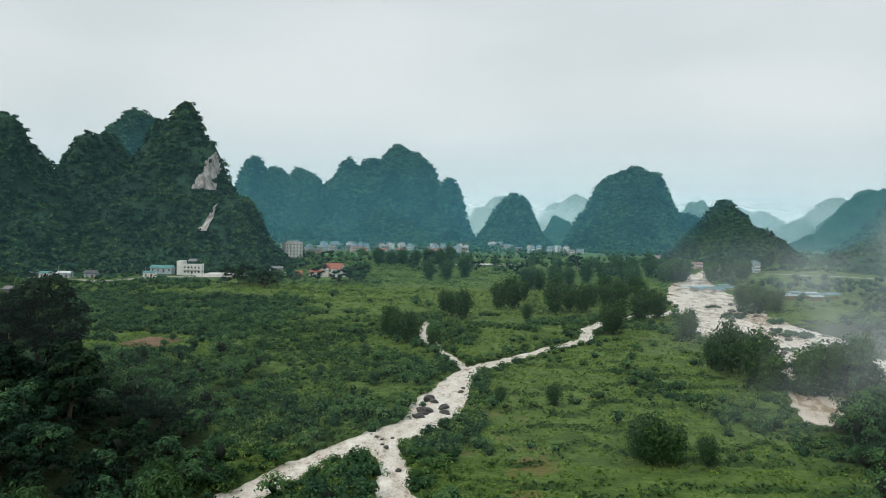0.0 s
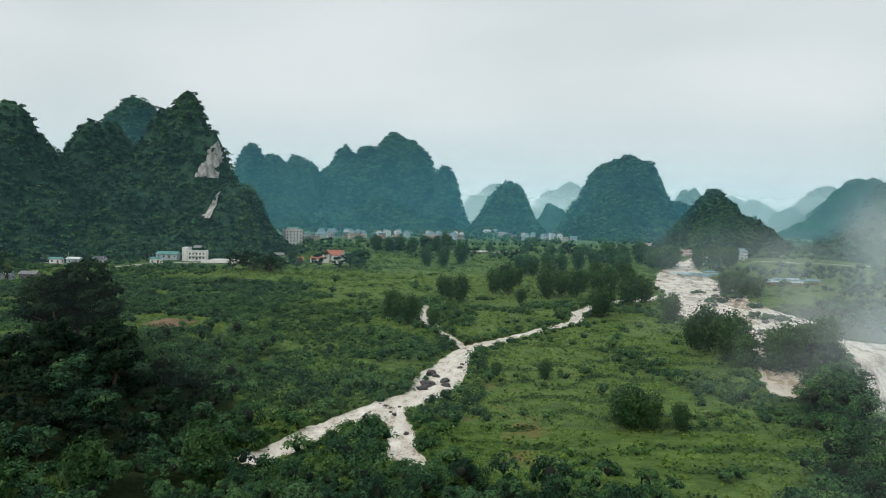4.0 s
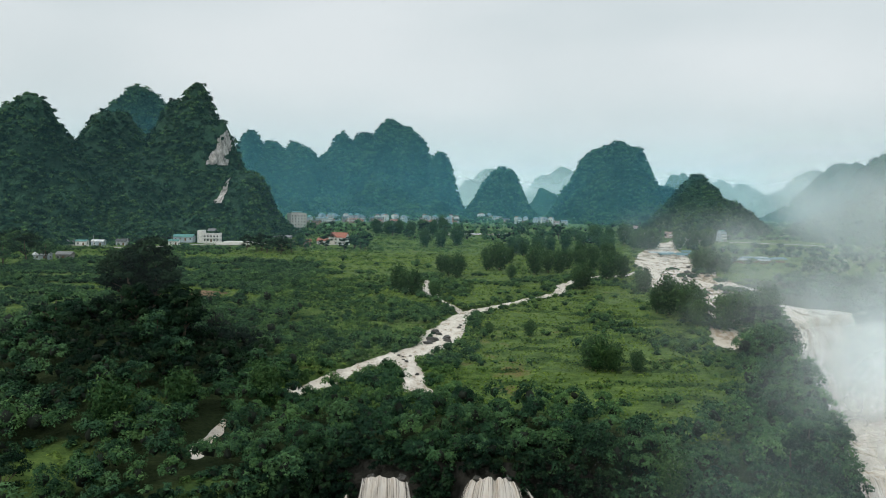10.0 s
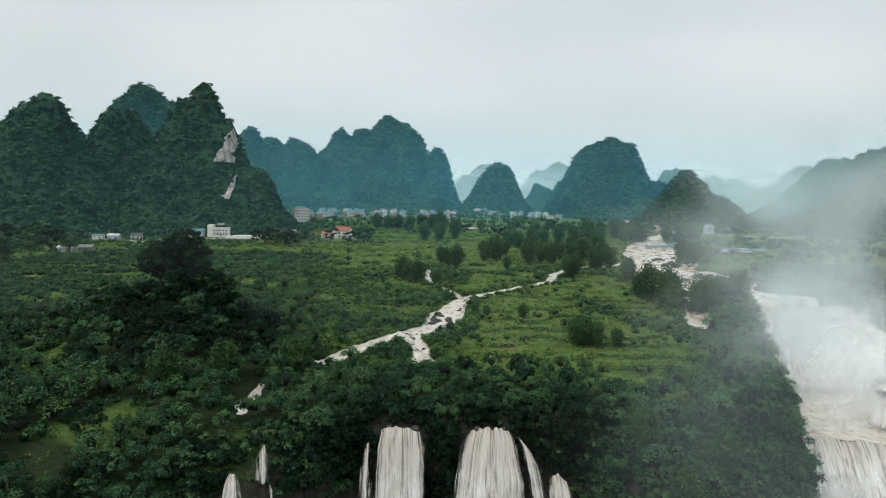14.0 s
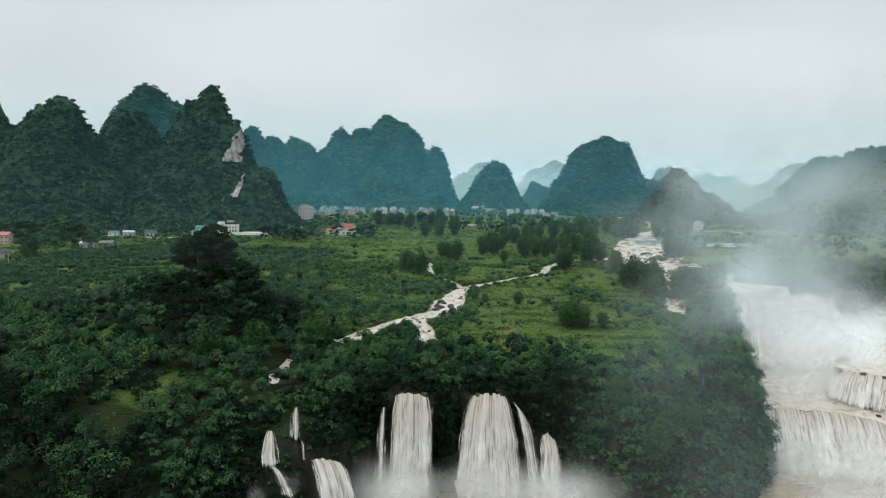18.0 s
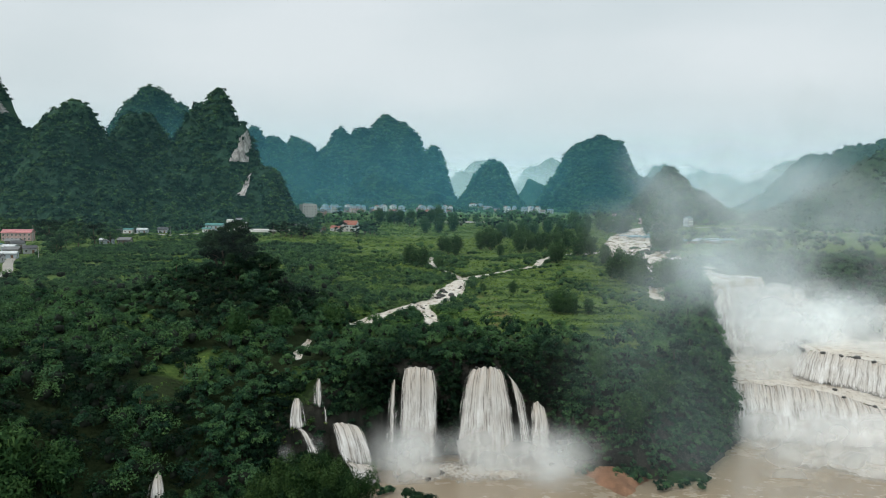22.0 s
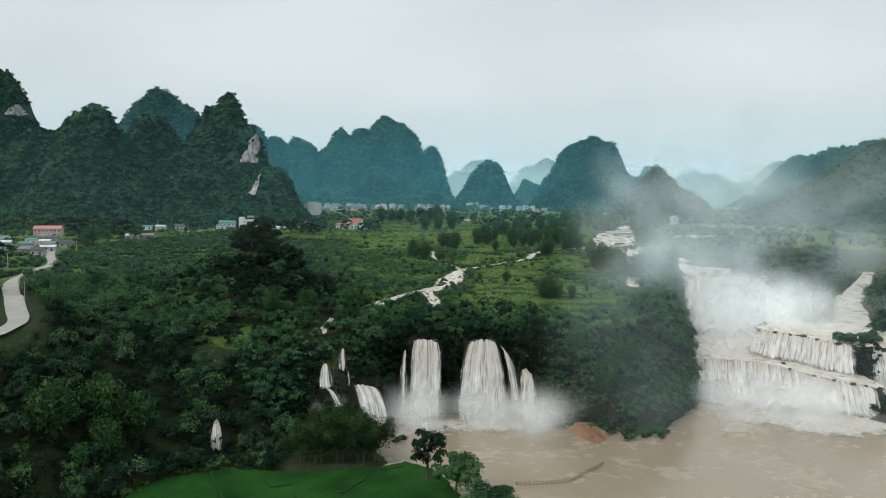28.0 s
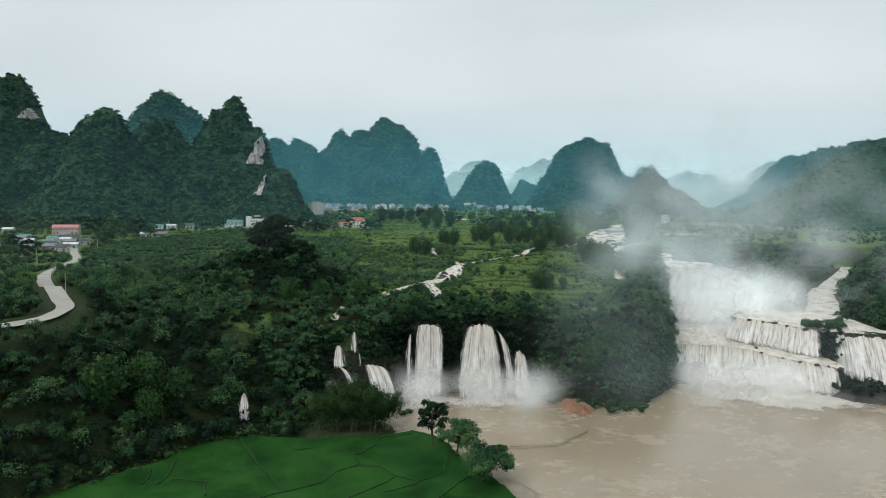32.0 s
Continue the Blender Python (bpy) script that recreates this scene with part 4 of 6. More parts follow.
def broadleaf(height, reach, seed, leaves=1400, size=0.3, material=None, label="spreading broadleaf tree with a dense green crown", clusters=9):
    rng = np.random.default_rng(seed)
    root = new("tree")
    root.empty_display_size = 0.5
    bend = rng.normal(0, 0.04 * height, 2)
    trunk = [(0, 0, -0.6), (bend[0] * 0.3, bend[1] * 0.3, height * 0.25), (bend[0], bend[1], height * 0.6), (bend[0] * 1.2, bend[1] * 1.1, height * 0.85)]
    part("trunk", np_mesh("trunk", *tube(trunk, (0.035 * height, 0.026 * height, 0.018 * height, 0.006 * height), 8), False), M_BARK, root)
    cs = []
    for k in range(clusters):
        a = 2.4 * k + rng.uniform(-0.5, 0.5)
        t = (k + 0.5) / clusters
        rad = reach * (0.35 + 0.6 * math.sin(math.pi * (0.2 + 0.75 * t))) * rng.uniform(0.6, 1.0) * (1 if k else 0.2)
        zc = height * (0.42 + 0.5 * t)
        cs.append((bend[0] + rad * math.cos(a), bend[1] + rad * math.sin(a), zc, reach * rng.uniform(0.38, 0.58)))
    cs.append((bend[0], bend[1], height * 0.88, reach * 0.45))
    for c in cs[:5]:
        s = (bend[0] * 0.8, bend[1] * 0.8, height * 0.38)
        mid = ((s[0] + c[0]) / 2, (s[1] + c[1]) / 2, (s[2] + c[2]) / 2 + 0.04 * height)
        part("limb", np_mesh("limb", *tube((s, mid, c[:3]), (0.014 * height, 0.009 * height, 0.003 * height), 5), False), M_BARK, root)
    c = np.array(cs)
    co, f, tone = crown_cloud(c[:, 0], c[:, 1], c[:, 2], c[:, 3], c[:, 3] * 0.8, leaves // len(c), size, rng, 6)
    part("crown", toned(np_mesh("crown", co, f), tone), material or M_LEAF, root)
    return tagged(root, label, "tree")


def bamboo(height, reach, seed, sprays=1500, label="feathery bamboo clump with arching stems", bare=0.22, leaf=1.0, material=None):
    rng = np.random.default_rng(seed)
    root = new("bamboo_clump")
    root.empty_display_size = 0.5
    pos, nor, tone = [], [], []
    for k in range(16):
        shade = rng.random()
        a, lean = rng.uniform(0, 6.28), rng.uniform(0.25, 1.0)
        hh = height * rng.uniform(0.72, 1.05)
        pts = []
        for t in np.linspace(0, 1, 7):
            out = 0.12 * reach + reach * lean * t ** 2.2
            pts.append((out * math.cos(a), out * math.sin(a), hh * (t - 0.22 * lean * t ** 4) - (0.4 if t == 0 else 0)))
        if k < 7:
            part("stem", np_mesh("stem", *tube(pts, np.linspace(0.10, 0.02, 7), 5), False), M_CULM, root)
        p = np.array(pts)
        for q in range(sprays // 16):
            t = bare + (1 - bare) * rng.random() ** 0.8
            i = min(int(t * 6), 5)
            c = p[i] + (p[i + 1] - p[i]) * (t * 6 - i)
            off = rng.normal(0, 1, 3) * (0.07 + 0.11 * (1 - abs(2 * t - 1.1))) * min(height, 14) * 0.75
            pos.append(c + off)
            # Leaf colour gets lighter from the bare stem up to the tip.
            tone.append(0.15 + 0.45 * shade + 0.25 * t)
            nor.append(off + np.array([0, 0, 0.6]))
    co, f = leaf_cards(np.array(pos), np.array(nor) / (np.linalg.norm(nor, axis=1, keepdims=True) + 1e-9), leaf * height * rng.uniform(0.03, 0.066, len(pos)), rng, 0.5, 0.42)
    part("foliage", toned(np_mesh("foliage", co, f), np.array(tone)), material or M_BAMBOO, root)
    return tagged(root, label, "bamboo")


def stand(ob, x, y, turn=0.0, scale=1.0, sink=0.3):
    ob.matrix_basis = pose(x, y, float(land(x, y)) - sink, 0, 0, turn) @ Matrix.Scale(scale, 4)
    return ob


def grow(makers, places, group, sink=0.3):
    """First use of each maker is placed itself; later ones are copies that share its meshes."""
    rnd = random.Random(len(places))
    for k, (x, y, s) in enumerate(places):
        src = makers[k % len(makers)]
        turn = rnd.uniform(0, 360)
        if k < len(makers):
            ob = stand(src, x, y, turn, s, sink)
        else:
            ob = copy_thing(src, pose(x, y, float(land(x, y)) - sink, 0, 0, turn))
            ob.scale = (s, s, s)
        tagged(ob, group=group)


BAMBOO_AT = [(-6, 204, 1.0), (-2, 196, 0.95), (3, 184, 0.95), (13, 183, 0.7), (16, 268, 1.0), (25, 247, 1.1), (20, 255, 1.0), (45, 286, 1.3), (52, 287, 1.35), (56, 248, 0.7), (72, 270, 1.5), (88, 276, 1.2), (82, 282, 1.2), (88, 214, 1.2),
             (92, 219, 1.1), (123, 262, 1.2), (118, 271, 1.25), (112, 297, 1.2), (104, 290, 1.2), (119, 205, 1.2), (113, 146, 1.35), (117, 136, 1.3), (110, 152, 1.1), (122, 142, 1.2), (118, 126, 1.0), (131, 130, 1.1), (154, 142, 1.2), (159, 162, 0.9), (66, 77, 0.95), (67, 73, 0.9),
             (72, 73, 0.8), (80, 74, 0.65), (50, 110, 0.5), (35, 111, 0.4), (128, 294, 1.0), (132, 330, 1.1), (138, 370, 1.1), (126, 352, 1.0), (146, 402, 1.1), (98, 305, 1.1), (108, 316, 1.0), (112, 336, 1.2), (150, 430, 1.2),
             (160, 450, 1.2), (156, 470, 1.3), (168, 486, 1.2), (140, 480, 1.3), (92, 402, 1.2), (74, 402, 1.2), (104, 420, 1.3), (120, 440, 1.3), (62, 330, 1.0), (56, 318, 1.0), (84, 350, 1.1), (187, 318, 1.2), (192, 326, 1.1), (197, 296, 1.0),
             (199, 332, 1.1), (206, 340, 1.2), (202, 482, 1.5), (196, 478, 1.5), (208, 490, 1.5), (214, 500, 1.3), (234, 492, 1.6), (261, 500, 1.6), (286, 560, 1.3),
              (-96, -60, 1.5), (-86, -56, 1.3), (-106, -72, 1.4), (-92, -66, 1.2), (-46, 22, 1.1), (-60, 14, 1.0), (-28, 34, 1.0), (78, -8, 1.3), (86, -6, 1.1), (68, 2, 1.0), (-34, 45, 0.8),
             (-58, 607, 1.4), (-46, 601, 1.3), (-34, 610, 1.5), (-20, 604, 1.3), (-9, 632, 1.5), (4, 617, 1.6), (14, 643, 1.6), (0, 452, 1.3), (14, 447, 1.5), (28, 462, 1.5), (70, 396, 1.2), (79, 390, 1.3), (92, 408, 1.3),
             (162, 526, 1.6), (181, 542, 1.5), (190, 518, 1.6), (184, 461, 1.3), (236, 500, 1.3), (248, 495, 1.6), (274, 521, 1.5), (190, 300, 1.3), (111, 251, 1.2), (128, 125, 1.3), (136, 128, 1.5), (144, 133, 1.3), (-51, 436, 1.0), (-104, 430, 1.0)]
grow([bamboo(13, 3.2, 1, 2700, leaf=0.86), bamboo(12, 2.8, 2, 2700, leaf=0.86), bamboo(14, 3.6, 3, 2700, leaf=0.86)], BAMBOO_AT, "bamboo clumps over the valley")
GROVE_AT = [(-35, -50, 0.85), (-29, -52, 0.95), (-22, -51, 1.05), (-15, -51, 1.0), (-26, -46, 1.05), (-18, -45, 1.05), (-10, -48, 0.9)]
grow([bamboo(23, 7.6, 8, 7000, "tall arching bamboo with bare stems beside the paddies", 0.60, 0.34, M_BAMBOO_DARK), bamboo(21, 7.0, 9, 7000, "tall arching bamboo with bare stems beside the paddies", 0.56, 0.38, M_BAMBOO_DARK)], GROVE_AT, "bamboo grove beside the paddies")
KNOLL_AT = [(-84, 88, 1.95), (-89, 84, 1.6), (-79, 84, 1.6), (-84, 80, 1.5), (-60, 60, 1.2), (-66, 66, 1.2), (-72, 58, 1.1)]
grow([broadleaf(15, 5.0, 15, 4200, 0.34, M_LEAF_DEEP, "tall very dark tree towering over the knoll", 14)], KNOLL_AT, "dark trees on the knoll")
TREE_AT = [(-122, 376, 1.1), (-116, 368, 1.0), (-110, 380, 1.15), (-104, 362, 0.9), (-98, 374, 1.0), (-128, 384, 1.1), (-134, 378, 1.0), (-56, 410, 1.1), (-50, 404, 1.0), (-62, 400, 0.9), (-112, 390, 1.2),
            (-64, 52, 1.1), (-70, 60, 1.1), (-100, 62, 1.1), (-56, 44, 0.9), (-78, 96, 0.9), (150, 140, 0.95), (146, 150, 0.8), (142, 118, 1.0), (152, 128, 0.9),
           (160, 178, 0.6), (-43, 214, 0.35), (-38, 60, 0.5), (-94, 402, 0.9), (-78, 406, 1.0), (-104, 398, 0.8), (-118, 395, 0.8), (-47, 414, 1.0), (-58, 422, 1.0), (-40, 600, 1.1), (-7, 620, 1.2), (17, 630, 1.1),
           (0, 476, 0.8), (75, 480, 1.0), (115, 560, 1.1), (96, 590, 1.2), (140, 600, 1.2), (156, 592, 1.1), (-20, 560, 1.0), (40, 540, 0.9), (60, 600, 1.1), (-150, 590, 1.0), (-110, 620, 1.1),
           (104, 16, 1.0), (112, 24, 0.95), (96, 6, 0.9), (92, -10, 0.55), (230, 60, 0.8), (244, 74, 0.9), (200, 168, 0.8), (204, 172, 0.9), (240, 140, 1.1), (256, 168, 1.1), (300, 150, 1.1), (285, 110, 1.0),
           (-76, -30, 0.9), (-90, -20, 1.0), (-70, -10, 0.8), (-48, -14, 0.7), (-130, -80, 1.0), (-120, -60, 0.9), (-110, -20, 0.9), (-60, 30, 0.8),
           (-286, 300, 1.3), (-247, 244, 1.3), (-245, 262, 1.4), (-242, 280, 1.3), (-233, 286, 1.2), (-243, 230, 1.1), (-246, 132, 1.2), (-242, 108, 1.3), (-240, 84, 1.3), (-290, 190, 0.9), (-321, 230, 1.0), (-262, 262, 1.0), (-200, 112, 0.7)]
grow([broadleaf(15, 6.2, 5, 2400, 0.36, M_LEAF_DEEP), broadleaf(14, 5.4, 6, 2200, 0.36, M_LEAF_DARK), broadleaf(13, 6, 7, 2200, 0.36, M_LEAF_DARK)], TREE_AT, "broadleaf trees over the valley", 3.4)


# ---- bare rock on the hills ----
def rock_material():
    n = Nodes("pale_limestone")
    a = n.noise(0.25, 6, 0.65, stretch=(1, 1, 0.35))
    b = n.noise(1.4, 4, 0.6)
    c = n.ramp(n.math("ADD", n.math("MULTIPLY", a, 0.65), n.math("MULTIPLY", b, 0.35)), (0.36, (0.06, 0.062, 0.055)), (0.5, (0.30, 0.28, 0.26)), (0.64, (0.52, 0.49, 0.46)))
    return n.surface(c, 0.9, n.bump(a, 0.8, 1.2), spec=0.15)


M_ROCK = rock_material()
M_WET = paint("wet_rock", (0.05, 0.046, 0.04), 0.45, 0.2, 1.0)


def rock_face(hill, x0, x1, z0, z1, seed, label):
    nx, nz = 22, 34
    co, ok = np.zeros((nz, nx, 3)), np.zeros((nz, nx), bool)
    for j in range(nz):
        for i in range(nx):
            u, v = i / (nx - 1), j / (nz - 1)
            px, pz = x0 + (x1 - x0) * u, z0 + (z1 - z0) * v
            hit, place, normal, index = hill.ray_cast(Vector((px, 250, pz)), Vector((0, 1, 0)))
            wave = fbm(np.array(px / 6.0), np.array(pz / 9.0), seed, 3)
            ok[j, i] = hit and abs(u - 0.42 - 0.25 * v) * 2 < (1.0 - 0.85 * v) * (0.35 + 1.1 * float(wave)) and float(fbm(np.array(px / 2.2), np.array(pz / 9.0), seed + 9, 3)) > 0.27
            co[j, i] = (px + 0.6, (place[1] if hit else 500) - 1.4 - 2.0 * float(fbm(np.array(px / 3), np.array(pz / 5), seed + 4, 3)), pz)
    f = grid_faces(nx, nz)
    f = f[ok.ravel()[f].all(1)]
    c, f = prune(co.reshape(-1, 3), f)
    tagged(part("rock_face", np_mesh("rock_face", c, f), M_ROCK), label, "rock", kind="structure")


for k, (x0, x1, z0, z1, _) in enumerate(BARE_ROCK):
    rock_face(HILLS[0], x0, x1, z0, z1, 50 + k, "bare pale limestone cliff on the wooded hill")


# ---- waterfalls ----
def fall_material():
    """Strands of white water, torn open towards the rims, stained brown where it leaves the lip."""
    n = Nodes("falling_water")
    uv = n.add("TexCoord").outputs["UV"]
    a = n.noise(0.5, 4, 0.6, uv, (1, 0.05, 1))
    b = n.noise(1.5, 5, 0.66, uv, (1, 0.07, 1))
    lump = n.noise(0.4, 6, 0.68, uv, (1, 0.4, 1))
    f = n.math("ADD", n.math("MULTIPLY", a, 0.3), n.math("ADD", n.math("MULTIPLY", b, 0.3), n.math("MULTIPLY", lump, 0.4)))
    c = n.ramp(f, (0.36, (0.32, 0.285, 0.245)), (0.47, (0.50, 0.47, 0.435)), (0.60, (0.74, 0.73, 0.71)))
    rim, fall = n.add("Attribute"), n.add("Attribute")
    rim.attribute_name, fall.attribute_name = "rim", "fall"
    c = n.mix(n.math("MULTIPLY", n.grey(fall.outputs["Fac"], 0.0, 0.4, 1.0, 0.0), n.grey(lump, 0.4, 0.6, 0.2, 0.85)), c, (0.43, 0.35, 0.27))
    p = n.add("BsdfPrincipled", Roughness=0.7)
    n.set(p, "Base Color", c)
    n.set(p, "Normal", n.bump(f, 0.5, 0.5))
    strand = n.math("ADD", n.math("MULTIPLY", a, 0.4), n.math("MULTIPLY", b, 0.6))
    inner = n.math("ADD", n.grey(rim.outputs["Fac"], 0.0, 3.2, -0.26, 0.08), n.grey(fall.outputs["Fac"], 0.0, 0.12, -0.05, 0.0))
    tail = n.grey(fall.outputs["Fac"], 0.82, 1.0, 0.0, -0.22)
    thin = n.grey(n.math("ADD", n.math("ADD", strand, inner), tail), 0.40, 0.56, 0.0, 1.0)
    w = n.add("MixShader", Fac=thin)
    n.t.links.new(n.add("BsdfTransparent").outputs[0], w.inputs[1])
    n.t.links.new(p.outputs[0], w.inputs[2])
    n.t.links.new(w.outputs[0], n.out.inputs[0])
    return n.mat


M_FALL = fall_material()


def along(pts, u):
    p = np.array(pts, float)
    s = np.concatenate([[0], np.cumsum(np.linalg.norm(np.diff(p, axis=0), axis=1))])
    return np.stack([np.interp(u * s[-1], s, p[:, k]) for k in range(3)], -1)


def curtain(lip, foot, seed, gap=0.3, across=0.35, down=26, bulge=0.3):
    """A sheet of falling water that leaves its lip level and drops, torn into strands at the sides."""
    length = np.linalg.norm(np.diff(np.array(foot, float), axis=0), axis=1).sum()
    nu, nv = max(8, int(length / across)), down
    u, v = np.meshgrid(np.linspace(0, 1, nu), np.linspace(0, 1, nv))
    k = (v ** 0.55)[..., None]
    t = np.linspace(0, 1, nv)[:, None]
    lo = (0.1 + gap) * 2.2 / length * fbm(t * 6 + seed, t * 0, seed, 3)
    hi = (0.1 + gap) * 2.2 / length * fbm(t * 6 + seed, t * 0 + 5, seed + 2, 3)
    s = lo + (1 - lo - hi) * u
    a, b = along(lip, s), along(foot, s)
    wide = min(1.0, length / 30)
    a[..., 1] += 2.6 * wide * (fbm(u * length / 5 + seed, u * 0, seed + 7, 3) - 0.5)
    co = a + (b - a) * np.concatenate([k, k, v[..., None]], -1)
    co[..., 2] -= 1.8 * (fbm(u * length / 2.2, u * 0, seed + 4, 3) - 0.5) * (1 - v) ** 2
    wave = fbm(u * length / 1.6, v * 1.5 + seed, seed, 4) - 0.5
    co[..., 1] -= bulge * 2.4 * wave * (0.3 + v)
    co[..., 0] += bulge * (fbm(u * length / 2.1, v * 2.2, seed + 3, 3) - 0.5)
    f = grid_faces(nu, nv)
    drop = np.linalg.norm(b - a, axis=-1)
    flow = np.stack([(u * length + seed * 3.7).ravel(), (v * drop).ravel()], 1)
    me = np_mesh("curtain", co.reshape(-1, 3), f, False)
    me.uv_layers.new(name="UVMap").data.foreach_set("uv", flow[f.ravel()].astype(np.float32).ravel())
    me.attributes.new("rim", "FLOAT", "POINT").data.foreach_set("value", (np.minimum(u, 1 - u) * max(length, 4.5)).ravel().astype(np.float32))
    me.attributes.new("fall", "FLOAT", "POINT").data.foreach_set("value", v.ravel().astype(np.float32))
    return me


def waterfall(label, sheets, seed):
    root = new("waterfall")
    for k, (lip, foot, gap) in enumerate(sheets):
        back = [(x, y + 0.9, z - 0.2) for x, y, z in foot]
        part("curtain", curtain([(x, y + 0.5, z - 0.3) for x, y, z in lip], back, seed + k * 11 + 5, gap), M_FALL, root)
        part("curtain", curtain(lip, foot, seed + k * 11, gap), M_FALL, root)
    return tagged(root, label, "waterfall", group="waterfalls")


waterfall("tall white waterfall plunging straight into the pool", [([(-0.4, 2, 31.4), (6, 1, 32.4), (12.4, 2, 31.2)], [(-2, -4, 0), (6, -5, 0), (14.6, -4, 0)], 0.2),
          ([(-4.6, 3, 24), (-0.8, 2.6, 30)], [(-6, -1.2, 0), (0, -2.4, 0)], 0.2)], 1)
waterfall("broad white waterfall fanning out over the cliff", [([(23, 2, 31.6), (29, 1, 32.6), (35.6, 2, 31.4)], [(17, -4, 0), (30, -6, 0), (41.5, -5, 0)], 0.2),
          ([(34.5, 2.4, 32), (40.5, 1.5, 26)], [(40.5, -4, 0), (47, -4, 0)], 0.2), ([(43.5, 1.6, 18), (47, 0.8, 21.5), (51, 0.4, 16)], [(43, -3, 0), (48, -5, 0), (54, -4, 0)], 0.34)], 2)
waterfall("upper tier of the great falls, brown-white and thundering", [([(161, 136, 40.8), (180, 146, 41), (197, 154, 40.8)], [(150, 112, 12), (172, 106, 12), (197, 110, 12)], 0.3),
          ([(172, 143, 40.2), (190, 151, 40.4), (207, 158.5, 40.4)], [(168, 109, 12), (188, 111, 12), (210, 110, 16)], 0.1),
          ([(192, 153, 40.4), (204, 158, 40.6), (214, 162, 41)], [(192, 108, 12), (205, 106, 17), (217, 105, 23)], 0.4)], 3)
waterfall("lower tier of the great falls spread over a long ledge", [([(136, 57, 12.2), (160, 53, 12.2), (172, 45, 12.2), (182, 25, 12.2), (199, 8, 12.2)], [(125, 27, 0), (142, 17, 0), (162, 15, 0), (178, 12, 0), (199, 2, 0)], 0.24)], 4)
waterfall("middle tier of the great falls combed into white strands", [([(176, 77, 24.2), (180, 64, 24.2), (190, 56, 24.2), (197, 40, 24.2), (204, 33, 24.2)],
          [(169, 72, 12), (174, 58, 12), (185, 49, 12), (192, 34, 12), (201, 25, 12)], 0.36)], 5)
waterfall("side fall dropping past a wooded islet", [([(209, 34, 23.6), (219, 37, 25), (230, 32, 23.6), (238, 24, 19), (245, 18, 13)], [(206, 26, 6), (215, 19, 3), (227, 12, 0), (239, 6, 0), (250, 4, 0)], 0.34)], 6)


def foam_material():
    n = Nodes("pool_foam")
    a, b = n.noise(0.16, 6, 0.65), n.noise(0.9, 5, 0.65, stretch=(1, 0.6, 1))
    rim = n.add("Attribute")
    rim.attribute_name = "rim"
    c = n.ramp(b, (0.36, (0.37, 0.31, 0.24)), (0.62, (0.56, 0.53, 0.48)))
    p = n.add("BsdfPrincipled", Roughness=0.6)
    n.set(p, "Base Color", c)
    n.set(p, "Normal", n.bump(b, 0.3, 0.3))
    thin = n.grey(n.math("ADD", n.grey(rim.outputs["Fac"], 0.0, 16.0, -0.38, 0.3), n.math("ADD", n.math("MULTIPLY", a, 0.6), n.math("MULTIPLY", b, 0.4))), 0.34, 0.62, 0.0, 1.0)
    w = n.add("MixShader", Fac=thin)
    n.t.links.new(n.add("BsdfTransparent").outputs[0], w.inputs[1])
    n.t.links.new(p.outputs[0], w.inputs[2])
    n.t.links.new(w.outputs[0], n.out.inputs[0])
    return n.mat


M_FOAM = foam_material()


def plate(name, outline, z, step, material, label, ragged=3.0, lump=0.25, seed=0):
    p = np.array(outline)
    ax, ay = np.arange(p[:, 0].min() - 2, p[:, 0].max() + 2, step), np.arange(p[:, 1].min() - 2, p[:, 1].max() + 2, step)
    x, y = np.meshgrid(ax, ay)
    d = poly_distance(x, y, outline) + ragged * (fbm(x / 5, y / 5, seed, 4) - 0.5) * 2
    zz = z + lump * (fbm(x / 2.5, y / 2.5, seed + 2, 3) - 0.5) * 2
    near = np.minimum(-d, 30).ravel().astype(np.float32)
    co, f, near = shore(x, y, zz, d, step, near)
    me = np_mesh(name, co, f, False)
    me.attributes.new("rim", "FLOAT", "POINT").data.foreach_set("value", near)
    return tagged(part(name, me, material), label, "water", kind="structure")


plate("river_ledge", TERRACE_1, 12.2, 1.5, M_STREAM, "boiling white water on the lower ledge", 0.5, 0.5, 3)
plate("river_ledge", LEDGE_2, 24.3, 1.5, M_STREAM, "white water gathering on the upper ledge", 0.5, 0.4, 4)
plate("foam", [(120, 30), (130, -6), (160, -24), (200, -20), (226, -10), (254, -4), (252, 12), (206, 26), (178, 16), (140, 22)], 0.28, 1.0, M_FOAM, "churned white foam below the great falls", 6, 0.25, 5)
plate("foam", [(-10, 6), (-14, -14), (8, -22), (32, -24), (58, -20), (62, 2)], 0.28, 0.8, M_FOAM, "churned foam at the foot of the twin falls", 4, 0.1, 6)


